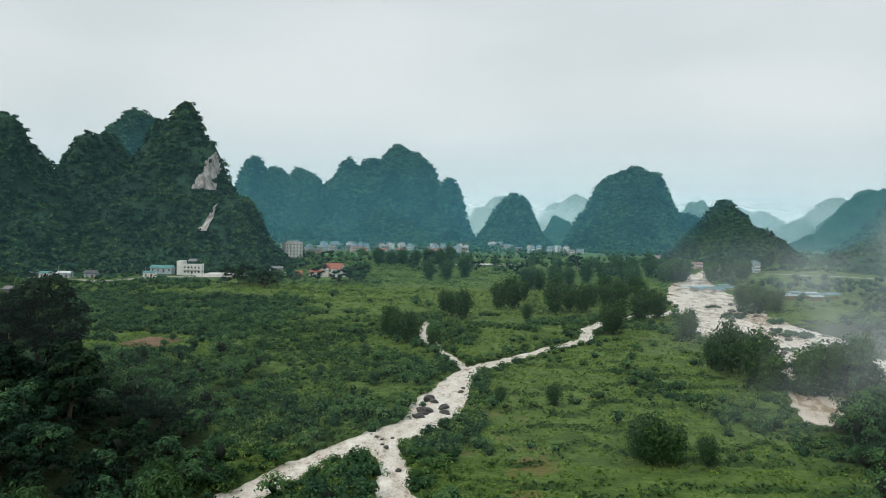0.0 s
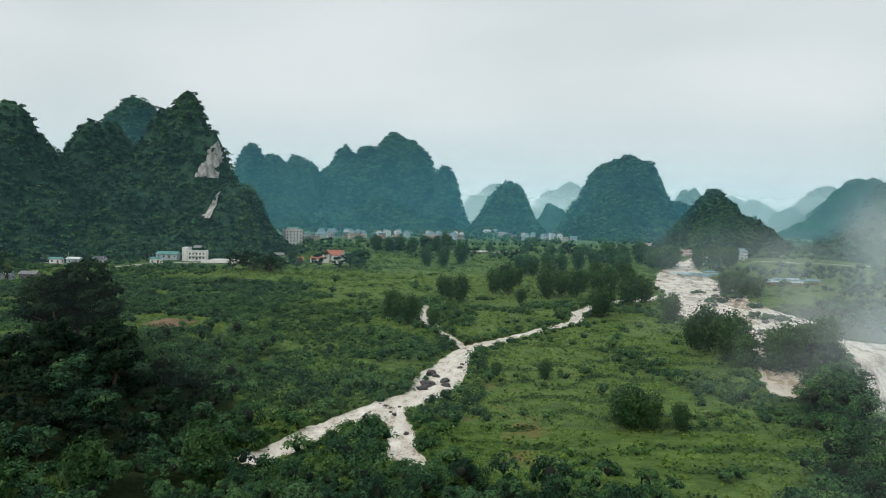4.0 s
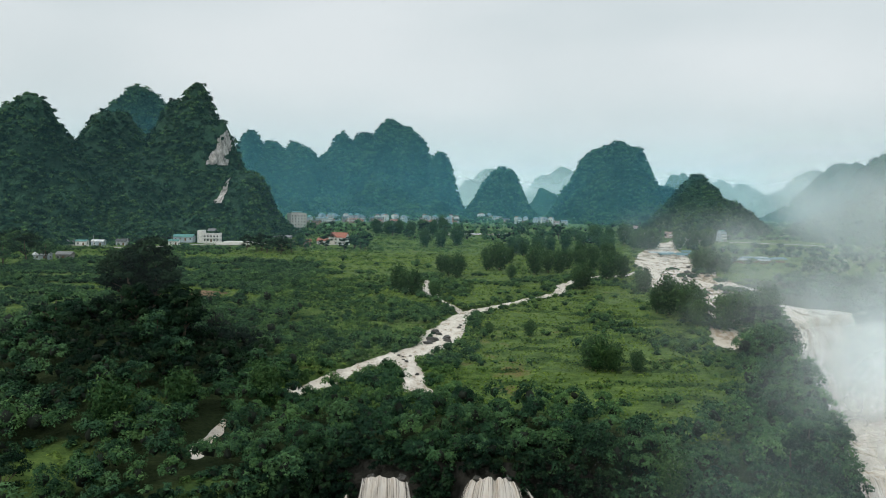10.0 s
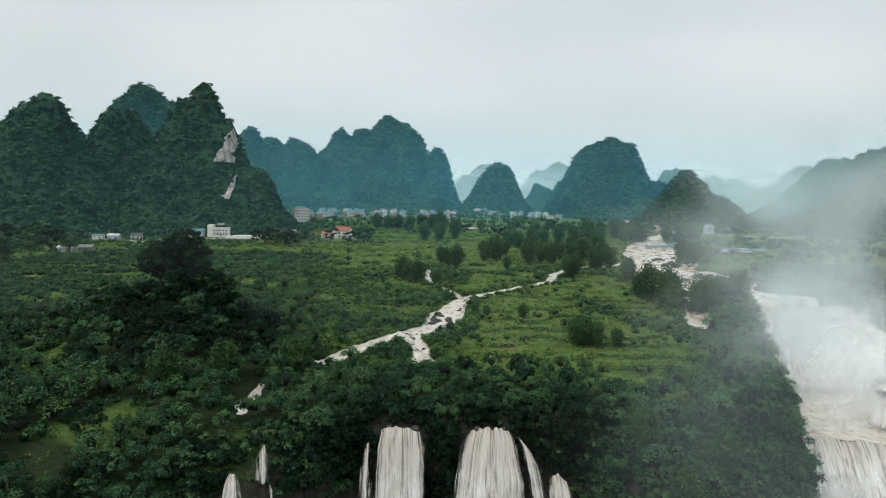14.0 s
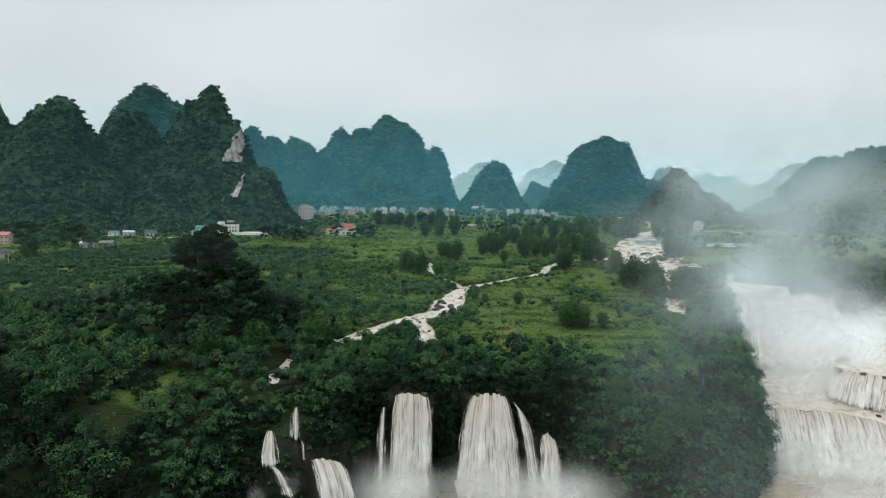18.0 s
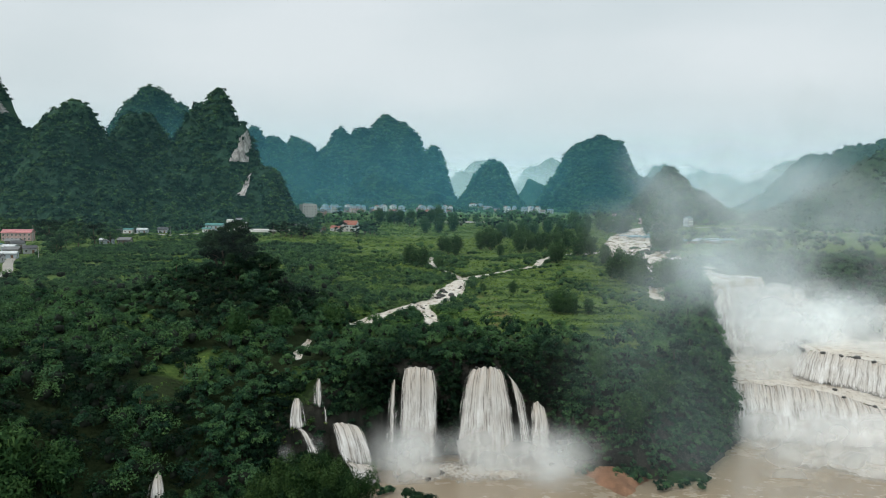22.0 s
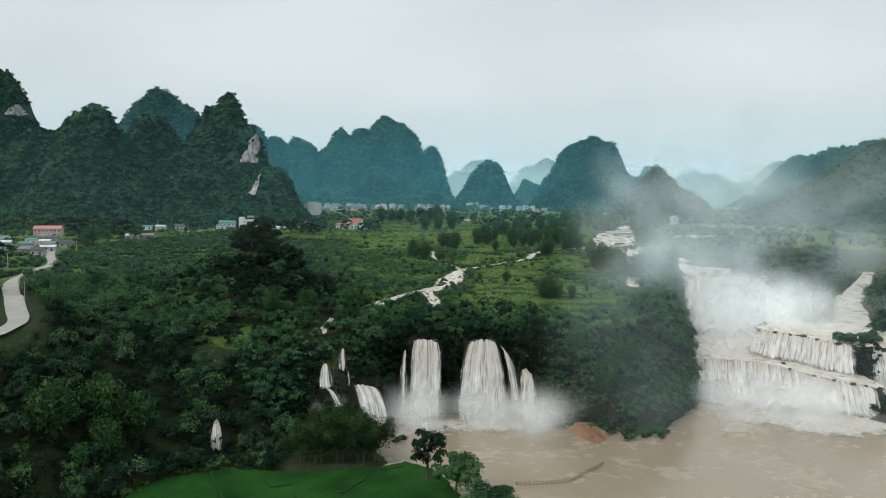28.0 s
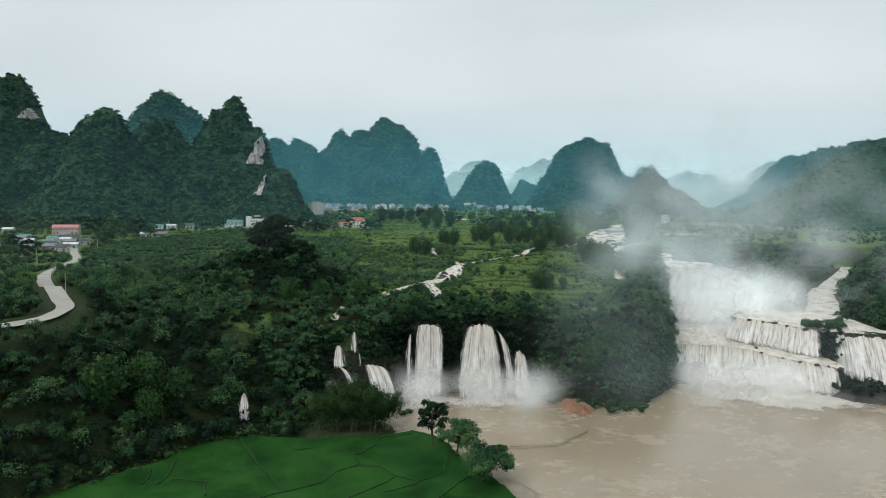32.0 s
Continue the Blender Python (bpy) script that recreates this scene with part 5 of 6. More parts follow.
def cascade(course, label, lift=0.55):
    p = np.array(course)
    pad = p[:, 2].max() + 2
    ax, ay = np.arange(p[:, 0].min() - pad, p[:, 0].max() + pad, 0.4), np.arange(p[:, 1].min() - pad, p[:, 1].max() + pad, 0.4)
    x, y = np.meshgrid(ax, ay)
    c = line_distance(x, y, course) + 1.4 * (fbm(x / 1.6, y / 3, 23, 3) - 0.5)
    z = land(x, y) + lift + 0.6 * (fbm(x / 0.9, y / 2, 29, 3) - 0.5)
    f = grid_faces(len(ax), len(ay))
    co, f = prune(np.stack([x.ravel(), y.ravel(), z.ravel()], 1), f[(c.ravel()[f] < 0.3).all(1)])
    me = np_mesh("cascade", co, f, False)
    me.uv_layers.new(name="UVMap").data.foreach_set("uv", np.stack([co[:, 0], co[:, 2] - co[:, 1]], 1)[f.ravel()].astype(np.float32).ravel())
    tagged(part("cascade", me, M_FALL), label, "waterfall", group="small cascades")


waterfall("slim white side fall on the wooded cliff", [([(-27.9, -9.6, 30.8), (-25.3, -9.6, 31)], [(-28.8, -13.4, 22.4), (-23.0, -13.4, 22.2)], 0.1),
          ([(-25.6, -13, 23), (-23.2, -13, 22.8)], [(-24.4, -16, 17.6), (-21.8, -16, 17.2)], 0.1)], 7)
waterfall("white side fall fanning out among dark trees", [([(-33.8, -15.4, 26.4), (-31.0, -15.4, 26.2)], [(-36.0, -19.6, 17.4), (-27.6, -19.6, 17.2)], 0.1),
          ([(-33.0, -19.4, 17.9), (-28.4, -19.4, 17.4)], [(-28.0, -24, 11), (-22.0, -24, 10.4)], 0.12)], 8)
waterfall("low white chute sliding over a rock shelf into the pool", [([(-23.2, -13.4, 17.9), (-17.5, -12.4, 17.2), (-11.6, -11.4, 15.2)], [(-19.4, -20, 8.4), (-12.6, -20, 5.6), (-5.6, -17, 4.6)], 0.16),
          ([(-19.0, -19.4, 8.8), (-12.6, -19.6, 6.4), (-6.6, -17, 5.0)], [(-14.5, -23.4, 3.0), (-9, -22, 0), (-3.6, -18.6, 0)], 0.2)], 9)
waterfall("small white fall at the edge of the paddies", [([(-65.8, -46, 14.6), (-63.6, -46, 14.4)], [(-67.6, -50, 5.2), (-58.8, -50, 4.6)], 0.1)], 10)
cascade([(-44, -18, 0.5), (-43, -27, 0.6), (-40, -36, 0.8), (-38, -44, 0.8)], "thin rill running down beside the bamboo", 0.7)


# ---- rocks in the water ----
def boulder(seed, name="rock"):
    rng = np.random.default_rng(seed)
    bm = bmesh.new()
    bmesh.ops.create_icosphere(bm, subdivisions=2, radius=1)
    for v in bm.verts:
        v.co *= 0.8 + 0.45 * noise.noise(v.co * 1.3 + Vector((seed * 3.1, 0, 0)))
        v.co.z *= 0.6
    me = bpy.data.meshes.new(name)
    bm.to_mesh(me)
    bm.free()
    me.materials.append(M_WET)
    return me


BOULDERS = [boulder(k) for k in range(4)]
ROCK_AT = [(19.6, 102.5, 1.7), (17, 86, 1.9), (18.5, 84.5, 1.2), (23.8, 120, 1.1), (14, 103, 2.4), (12.5, 99.5, 1.8), (6, 78, 0.8), (5, 79.5, 0.6), (10, 66, 0.8), (27, 141, 0.7), (14.8, 114, 1.8), (16, 111.5, 1.5), (19, 107.6, 1.6), (18.4, 106, 1.0), (17, 85, 1.5), (24.6, 124, 1.0), (3, 84.5, 0.7), (4.5, 83, 0.5), (1.5, 86, 0.5), (7, 84, 0.6),
           (186, 14.5, 1.2), (190, 6, 1.4), (196, -2, 0.9), (14, -11, 1.5), (10, -16, 1.2), (0, -14, 1.0), (205, 1, 1.3), (209, -4, 1.1), (214, -7, 1.2), (185, 58, 1.6), (191, 52, 1.3), (199, 38, 1.4), (178, 48, 1.1),
           (175, 300, 2.4), (182, 285, 2.0), (160, 262, 2.2), (170, 240, 1.8), (148, 222, 2.6), (165, 214, 2.0), (142, 198, 2.2), (150, 186, 1.6), (136, 176, 1.8), (158, 176, 1.5), (186, 330, 2.0), (180, 232, 1.6)]
for k, (x, y, s) in enumerate(ROCK_AT):
    ob = part("rock", BOULDERS[k % 4], None)
    base = 0.0 if y < 30 else (12.2 if 150 < x < 202 and y < 70 else float(water_level(x, y)))
    ob.matrix_basis = pose(x, y, base + 0.15 * s, 0, 0, 77 * k) @ Matrix.Diagonal((s * 1.2, s, s, 1))
    tagged(ob, "dark wet boulder standing in the rushing water", "rock", "boulders in the water")

for k, (x, y, z, s) in enumerate([(181, 63, 24.2, 1.5), (186, 58.5, 24.2, 1.2), (190.5, 55, 24.2, 1.8), (193.5, 48, 24.2, 1.3), (198.5, 39, 24.2, 1.6), (203, 34, 24.2, 1.4), (175, 70, 24.0, 1.8), (181, 26.5, 12.2, 1.2), (186, 20, 12.2, 1.0),
                                  (191, 14.5, 12.2, 1.3), (195, 11.5, 12.2, 0.9), (199, 8, 12.2, 1.4), (176, 38, 12.2, 1.0), (26, 2.4, 32, 1.2), (32.5, 2.4, 32, 1.0), (3, 2.4, 32, 1.1), (9.5, 2.6, 31.8, 1.3), (185, 84, 24.4, 3.0), (190, 88, 24.4, 2.4)]):
    ob = part("rock", BOULDERS[k % 4], None)
    ob.matrix_basis = pose(x, y, z, 0, 0, 61 * k) @ Matrix.Diagonal((s * 1.2, s, s, 1))
    tagged(ob, "dark wet rock breaking the lip of the falls", "rock", "rocks on the falls")

# bushes on river islets
ISLETS = [(172, 318, 5, 2.2), (166, 276, 7, 2.4), (182, 262, 5, 2), (172, 226, 9, 2), (150, 214, 6, 1.6), (136, 188, 6, 2.2), (160, 190, 8, 2), (196, 208, 7, 2.4), (140, 156, 8, 2.4), (152, 146, 8, 2.4), (128, 132, 8, 2.4),
          (186, 300, 8, 2.6), (206, 10, 6, 2.0), (213, 4, 7, 1.8), (222, 4, 6, 1.8), (204, 41, 4, 3.0), (211, 42, 5, 2.8), (217, 45, 5, 2.8), (206, 46, 4, 2.6), (214, 92, 5, 2.6), (222, 108, 6, 3.0), (14, 103.5, 1.6, 1.2), (14.6, 113.4, 1.6, 1.0), (13, 110, 1.6, 1.0), (17.4, 83.6, 1.2, 0.8), (-38, -42, 5, 1.7), (-26, -37, 5, 1.6), (-46, -47, 5, 1.5), (-15, -38, 4, 1.5), (-56, -46, 4, 1.2), (-30, -55, 3, 0.8), (-70, -53, 3, 1.2), (-74, -58, 2.5, 0.8), (-64, -51, 3, 0.9), (-57, -48, 3, 1.0), (-50, -51, 3, 0.9), (-43, -54, 2.5, 0.8), (-80, -74, 3, 0.9), (-88, -86, 3, 1.0), (-96, -96, 3, 1.0), (73, -14, 3.5, 2.0), (84, -20, 4, 1.8), (93, -19, 5, 1.6), (62, -9, 4, 2.0), (79, -15, 4, 2.6), (-6, 69, 2, 1.2), (1, 63, 5, 1.8), (-3, 58, 6, 1.8), (-5, -26, 4, 1.4), (98, -14, 5, 1.2)]
px, py, pr = [], [], []
for x, y, s, r in ISLETS:
    for q in range(int(s * s / 3.2) + 4):
        a, d = RNG.uniform(0, 6.28), s * math.sqrt(RNG.random())
        px.append(x + d * math.cos(a))
        py.append(y + d * math.sin(a) * 0.8)
        pr.append(r * RNG.uniform(0.5, 1.1))
px, py, pr = np.array(px), np.array(py), np.array(pr)
foliage("islet_bushes", px, py, np.maximum(land(px, py), 0) + pr * 0.8, pr, pr, 100, 0.42, M_LEAF_DARK, "bushes crowding small islets between the channels")

# rocky islet before the side fall
px, py = RNG.uniform(194, 222, 70), RNG.uniform(-7, 8, 70)
ok = poly_distance(px, py, [(193, 4), (198, -5), (208, -8), (220, -6), (223, 2), (212, 8), (200, 9)]) < 0
px, py = px[ok], py[ok]
pr = RNG.uniform(1.2, 2.8, len(px))
foliage("islet_bushes", px, py, 2.2 + pr * 0.7 + RNG.uniform(0, 2.5, len(px)), pr, pr, 120, 0.4, M_LEAF_DEEP, "dark bushes on a rocky islet below the side fall")
# growth on the rock between the middle tier and the side fall, and round the small falls
px, py, pz = RNG.uniform(202, 211, 46), RNG.uniform(25, 36, 46), RNG.uniform(12, 27, 46)
pr = RNG.uniform(1.2, 2.4, 46)
foliage("cliff_growth", px, py, pz, pr, pr, 110, 0.4, M_LEAF_DEEP, "dark bushes hanging on the rock between the falls")
k = 620
px, pz = RNG.uniform(-46, -5, k), RNG.uniform(0.5, 31, k)
py = np.interp(px, [-46, -38, -24, -13, -4], [-31, -23, -13, -5, 4]) + np.interp(px, [-60, -40, -25, -10, 0], [36, 17, 9, 6, 4]) * (pz / 32) ** 2 + RNG.uniform(-0.8, 0.6, k)
ok = np.ones(k, bool)
for x0, x1, z0, z1 in ((-36, -28, 9, 27.5), (-30, -21, 9, 19), (-28.8, -22.4, 16, 32), (-24, -4, 0, 19)):
    ok &= ~((px > x0) & (px < x1) & (pz > z0) & (pz < z1))
py = np.where(ok, py, py + 3.4)
pr = RNG.uniform(1.2, 2.4, len(px))
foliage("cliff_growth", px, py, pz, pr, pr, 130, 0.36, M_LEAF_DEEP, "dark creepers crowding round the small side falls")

# ---- rice paddies ----
def rice_material():
    n = Nodes("young_rice")
    f = n.math("ADD", n.math("MULTIPLY", n.noise(0.06, 4, 0.6), 0.55), n.math("MULTIPLY", n.noise(2.2, 4, 0.7), 0.45))
    c = n.ramp(f, (0.40, (0.005, 0.028, 0.005)), (0.5, (0.011, 0.050, 0.009)), (0.60, (0.024, 0.078, 0.015)))
    plot = n.add("TexVoronoi", Vector=n.coords(), Scale=0.055)
    c = n.mix(n.grey(n.add("SeparateColor", Color=plot.outputs["Color"]).outputs[0], 0.0, 1.0, 0.0, 0.55), c, n.mix(0.5, c, (0.034, 0.105, 0.014)))
    return n.surface(c, 0.8, n.bump(n.noise(3.5, 3, 0.7), 0.6, 0.3), spec=0.05)


M_RICE = rice_material()
M_BUND = paint("grassy_bund", (0.022, 0.058, 0.016), 0.9, 0.3, 1)
plate("rice_paddy", RICE, 2.35, 1.2, M_RICE, "bright green flooded rice paddies beside the pool", 1.2, 0.08, 9)
tagged(scene.objects["rice_paddy"], category="rice field")
BUNDS = [[(-62, -60), (-52, -79), (-37, -104)], [(-44, -65), (-40, -71), (-34, -68.5)], [(-32, -75), (-24, -89), (-26, -97), (-37, -104), (-44, -108), (-60, -112)], [(-24, -89), (-16.4, -83.6), (-18.6, -75.5), (-12.8, -66), (-9.8, -57.5), (0, -55)],
         [(-23, -70.8), (-18.6, -75)], [(-77.5, -80), (-76, -92), (-76.5, -99)], [(-83, -87), (-81.5, -94), (-81.6, -99)], [(-60, -107), (-62, -97.4), (-73.5, -95)], [(-30, -118), (-14.6, -105), (-7, -96.7), (-4, -91.4), (3.7, -96.5), (11.4, -88.7), (12.8, -76)],
         [(6, -112), (10, -106), (20, -91)], [(-7, -104), (-3.5, -101.6), (3, -97)], [(-4, -91.4), (-9, -84), (-16.4, -83.6)], [(-36, -122), (-44, -108)]]
for line in BUNDS:
    pts = along([(x, y, 2.5) for x, y in line], np.linspace(0, 1, 24))
    pts[:, 0] += 1.6 * (fbm(pts[:, 0] / 5, pts[:, 1] / 5, 71, 2) - 0.5)
    pts[:, 1] += 1.6 * (fbm(pts[:, 0] / 5, pts[:, 1] / 5, 72, 2) - 0.5)
    ob = part("paddy_bund", np_mesh("paddy_bund", *tube(pts, 0.16 + 0.14 * np.abs(np.sin(np.arange(24) * 1.3)), 6), False), M_BUND)
    tagged(ob, "low grassy earth bund between rice plots", "bund", "bunds of the rice paddies")

# trees by the paddies and the red landing
stand(broadleaf(17, 5.4, 21, 6000, 0.36, M_LEAF_DEEP, "tall dark tree with layered crown beside the paddies", 16), 7.6, -65, 20)
stand(broadleaf(13, 7.0, 22, 7000, 0.36, M_LEAF_MID, "rounded light green tree by the water's edge", 16), 16, -73, 140)
stand(broadleaf(11, 8.0, 23, 8000, 0.38, M_LEAF_MID, "low spreading tree leaning over the muddy shore", 18), 25, -95, 80)
M_CLAY = paint("red_clay", (0.30, 0.165, 0.10), 0.95, 0.3, 0.6)
M_MUD = paint("grey_mud", (0.30, 0.25, 0.19), 0.8, 0.2, 0.6)


def bank(name, outline, top, material, label, seed):
    p = np.array(outline)
    ax, ay = np.arange(p[:, 0].min() - 3, p[:, 0].max() + 3, 0.7), np.arange(p[:, 1].min() - 3, p[:, 1].max() + 3, 0.7)
    x, y = np.meshgrid(ax, ay)
    d = -poly_distance(x, y, outline) + 3 * (fbm(x / 4, y / 4, seed, 3) - 0.5)
    z = -0.4 + (top + 0.4) * smooth(d / 5) + 0.5 * (fbm(x / 2, y / 2, seed + 1, 3) - 0.5)
    f = grid_faces(len(ax), len(ay))
    co, f = prune(np.stack([x.ravel(), y.ravel(), z.ravel()], 1), f[(d.ravel()[f] > -1).all(1)])
    tagged(part(name, np_mesh(name, co, f, False), material), label, "bank", kind="structure")


bank("clay_bank", [(60, -9), (64, -20), (71, -29), (77, -21), (83, -15), (77, -6), (66, -4)], 2.2, M_CLAY, "bare red clay landing at the foot of the promontory", 81)
bank("rock_islet", [(191, 4), (197, -6), (208, -10), (222, -8), (226, 2), (214, 10), (199, 11)], 3.4, M_WET, "low dark rock islet below the side fall", 86)
bank("mud_bank", [(24, -76), (33, -80), (37, -90), (44, -100), (40, -112), (24, -110), (20, -92)], 1.6, M_MUD, "muddy stony shore beside the rice paddies", 82)
bank("mud_bank", [(-14, -30), (-4, -28), (2, -34), (-2, -42), (-12, -44)], 1.2, M_MUD, "flat muddy bank under the bamboo", 83)
# Dark green that holds the grove's shade in its colour.
M_UNDER = paint("undergrowth_shade", (0.032, 0.050, 0.018), 0.95, 0.25, 1.5)
bank("grass_bank", [(-62, -36), (-44, -34), (-30, -26), (-16, -28), (-10, -36), (-4, -46), (-10, -55), (-40, -58), (-58, -50)], 2.0, M_UNDER, "weedy ground under the bamboo grove, shade painted into it", 85)
bank("grass_bank", [(84, -6), (86, -18), (102, -16), (104, -8)], 2.2, M_BUND, "low grassy bank beside the landing", 84)

# bamboo fence standing in the shallow water
fence = new("bamboo_fence")
FENCE = along([(36, -63, 0.0), (46, -62, 0.0), (54, -60, 0.0), (60, -54, 0.0), (68, -46, 0.0)], np.linspace(0, 1, 28))
post_mesh = np_mesh("post", *tube([(0, 0, -0.6), (0, 0, 1.5)], (0.09, 0.07), 6), False)
for k, p in enumerate(FENCE):
    ob = part("post", post_mesh, M_CULM, fence)
    ob.location = (p[0], p[1], p[2] + 0.15 * math.sin(k * 2.3))
for dz in (0.5, 1.1):
    part("rail", np_mesh("rail", *tube([(p[0], p[1], dz + 0.08 * math.sin(i * 1.7)) for i, p in enumerate(FENCE)], np.full(len(FENCE), 0.07), 5), False), M_CULM, fence)
tagged(fence, "rough bamboo fence standing in the shallow brown water", "fence")

# ---- mist and spray ----
def mist_material(name, strength, color=(0.9, 0.92, 0.92), scale=0.03):
    """Drifting spray: soft-edged, mostly transparent."""
    n = Nodes(name)
    uv = n.add("TexCoord").outputs["UV"]
    v = n.add("VectorMath", Vector=uv)
    v.operation = "SUBTRACT"
    v.inputs[1].default_value = (0.5, 0.5, 0)
    ln = n.add("VectorMath")
    ln.operation = "LENGTH"
    n.t.links.new(v.outputs[0], ln.inputs[0])
    cloud = n.noise(scale, 6, 0.58)
    edge = n.add("MapRange", Value=n.math("ADD", ln.outputs["Value"], n.math("MULTIPLY", n.math("SUBTRACT", cloud, 0.5), 0.35)))
    edge.interpolation_type = "SMOOTHERSTEP"
    for k, q in zip((1, 2, 3, 4), (0.02, 0.46, 1.0, 0.0)):
        edge.inputs[k].default_value = q
    wisp = n.grey(n.noise(scale * 1.4, 5, 0.6), 0.34, 0.66, 0.35, 1.15)
    hard = n.grey(ln.outputs["Value"], 0.18, 0.48, 1.0, 0.0)
    a = n.math("MULTIPLY", n.math("MULTIPLY", n.math("MULTIPLY", edge.outputs[0], wisp), hard), strength)
    d, t = n.add("BsdfDiffuse", Color=(*color, 1)), n.add("BsdfTranslucent", Color=(*color, 1))
    add = n.add("AddShader")
    n.t.links.new(d.outputs[0], add.inputs[0])
    n.t.links.new(t.outputs[0], add.inputs[1])
    m = n.add("MixShader", Fac=a)
    n.t.links.new(n.add("BsdfTransparent").outputs[0], m.inputs[1])
    n.t.links.new(add.outputs[0], m.inputs[2])
    n.t.links.new(m.outputs[0], n.out.inputs[0])
    return n.mat


def mist_bank(label, puffs, material, seed):
    """Overlapping soft sheets, each x, y, z, half width, half height, turned a little this way and that."""
    rng = np.random.default_rng(seed)
    bm = bmesh.new()
    layer = bm.loops.layers.uv.new("UVMap")
    for x, y, z, w, h in puffs:
        a = rng.uniform(-0.5, 0.5)
        lean = rng.uniform(-0.25, 0.25) * h
        ux, uy = math.cos(a) * w, math.sin(a) * w
        vs = [bm.verts.new((x + sx * ux, y + sx * uy + sz * lean, z + sz * h)) for sx, sz in ((-1, -1), (1, -1), (1, 1), (-1, 1))]
        f = bm.faces.new(vs)
        for loop, uv in zip(f.loops, ((0, 0), (1, 0), (1, 1), (0, 1))):
            loop[layer].uv = uv
    ob = part("mist", bm, material)
    ob.visible_shadow = False
    return tagged(ob, label, "mist", kind="stuff")


M_MIST = mist_material("falls_mist", 0.155, (0.455, 0.50, 0.51))
M_SPRAY = mist_material("spray", 0.46, (0.415, 0.41, 0.40), 0.02)
M_FINE_SPRAY = mist_material("fine_spray", 0.33, (0.435, 0.44, 0.435), 0.03)
rng = np.random.default_rng(3)
puffs = []
# The mist's left limit is placed to fit the camera's view.
for k in range(34):
    t = rng.random()
    w = rng.uniform(24, 40)
    y = rng.uniform(-30, 96)
    puffs.append((94 + 0.5 * max(y, 0) + 0.4 * w + rng.exponential(40) + rng.normal(0, 9), y, 60 + 52 * t + rng.normal(0, 6), w, rng.uniform(17, 27)))
for k in range(16):
    y = rng.uniform(40, 110)
    puffs.append((118 + 0.25 * y + rng.exponential(40), y, rng.uniform(28, 60), rng.uniform(24, 40), rng.uniform(16, 26)))
for k in range(18):
    puffs.append((rng.uniform(146, 214), rng.uniform(104, 186), rng.uniform(46, 104), rng.uniform(24, 38), rng.uniform(17, 27)))
mist_bank("pale mist drifting up from the great falls", puffs, M_MIST, 4)
mist_bank("thin mist creeping over the river bend and the meadow edge", [(rng.uniform(98, 158), rng.uniform(80, 190), rng.uniform(44, 84), rng.uniform(26, 40), rng.uniform(15, 24)) for k in range(16)],
          mist_material("creeping_mist", 0.085, (0.45, 0.49, 0.495), 0.025), 12)
# Placed by the camera's sight lines, to pale the promontory late in the path.
mist_bank("faint spray haze hanging before the wooded promontory", [(rng.uniform(66, 190), rng.uniform(-60, -16), rng.uniform(14, 64), rng.uniform(34, 52), rng.uniform(22, 34)) for k in range(34)],
          mist_material("faint_spray", 0.018, (0.44, 0.54, 0.55), 0.02), 8)
# Wisps placed close to the camera path to fit its view.
mist_bank("pale wisps set above the pool to fit the camera's view", [(rng.uniform(70, 104), rng.uniform(-46, -20), rng.uniform(66, 104), rng.uniform(14, 21), rng.uniform(11, 17)) for k in range(20)],
          mist_material("view_wisps", 0.15, (0.46, 0.52, 0.535), 0.05), 9)
mist_bank("thin mist trailing over the far bank", [(330, 250, 70, 70, 40), (300, 320, 80, 80, 44), (380, 220, 70, 70, 50), (250, 280, 70, 70, 36), (420, 330, 90, 90, 50), (340, 420, 90, 110, 46)], mist_material("thin_mist", 0.09, (0.36, 0.46, 0.49), 0.012), 5)
mist_bank("white spray billowing at the foot of the great falls", [(rng.uniform(130, 178), rng.uniform(-16, 18), rng.uniform(0, 8), rng.uniform(13, 22), rng.uniform(6, 11)) for k in range(26)]
          + [(rng.uniform(186, 220), rng.uniform(118, 150), rng.uniform(28, 44), rng.uniform(14, 22), rng.uniform(9, 14)) for k in range(12)]
          + [(rng.uniform(124, 176), rng.uniform(6, 26), rng.uniform(2, 11), rng.uniform(14, 22), rng.uniform(8, 12)) for k in range(18)]
          , M_SPRAY, 6)
mist_bank("white spray filling the basin below the upper tier", [(rng.uniform(150, 222), rng.uniform(62, 104), rng.uniform(14, 42), rng.uniform(16, 28), rng.uniform(12, 19)) for k in range(58)]
          + [(rng.uniform(176, 204), rng.uniform(72, 88), rng.uniform(26, 36), rng.uniform(12, 18), rng.uniform(8, 12)) for k in range(14)], M_FINE_SPRAY, 14)
mist_bank("white spray billowing at the foot of the twin falls", [(rng.uniform(-4, 54), rng.uniform(-20, -7), rng.uniform(0, 12), rng.uniform(10, 18), rng.uniform(8, 14)) for k in range(36)]
          + [(-26, -18, 12, 5, 5), (-34, -24, 11, 5, 5), (-11, -20, 3, 8, 5), (-8, -18, 6, 8, 7)]
          + [(rng.uniform(34, 66), rng.uniform(-26, -8), rng.uniform(4, 16), rng.uniform(13, 20), rng.uniform(10, 15)) for k in range(8)], M_FINE_SPRAY, 7)

# ---- buildings ----
WALLS = {"white": (0.72, 0.70, 0.66), "grey": (0.42, 0.43, 0.43), "pink": (0.50, 0.36, 0.34), "cream": (0.54, 0.50, 0.44), "blue": (0.40, 0.46, 0.50), "dark": (0.20, 0.19, 0.18), "brick": (0.40, 0.22, 0.16)}
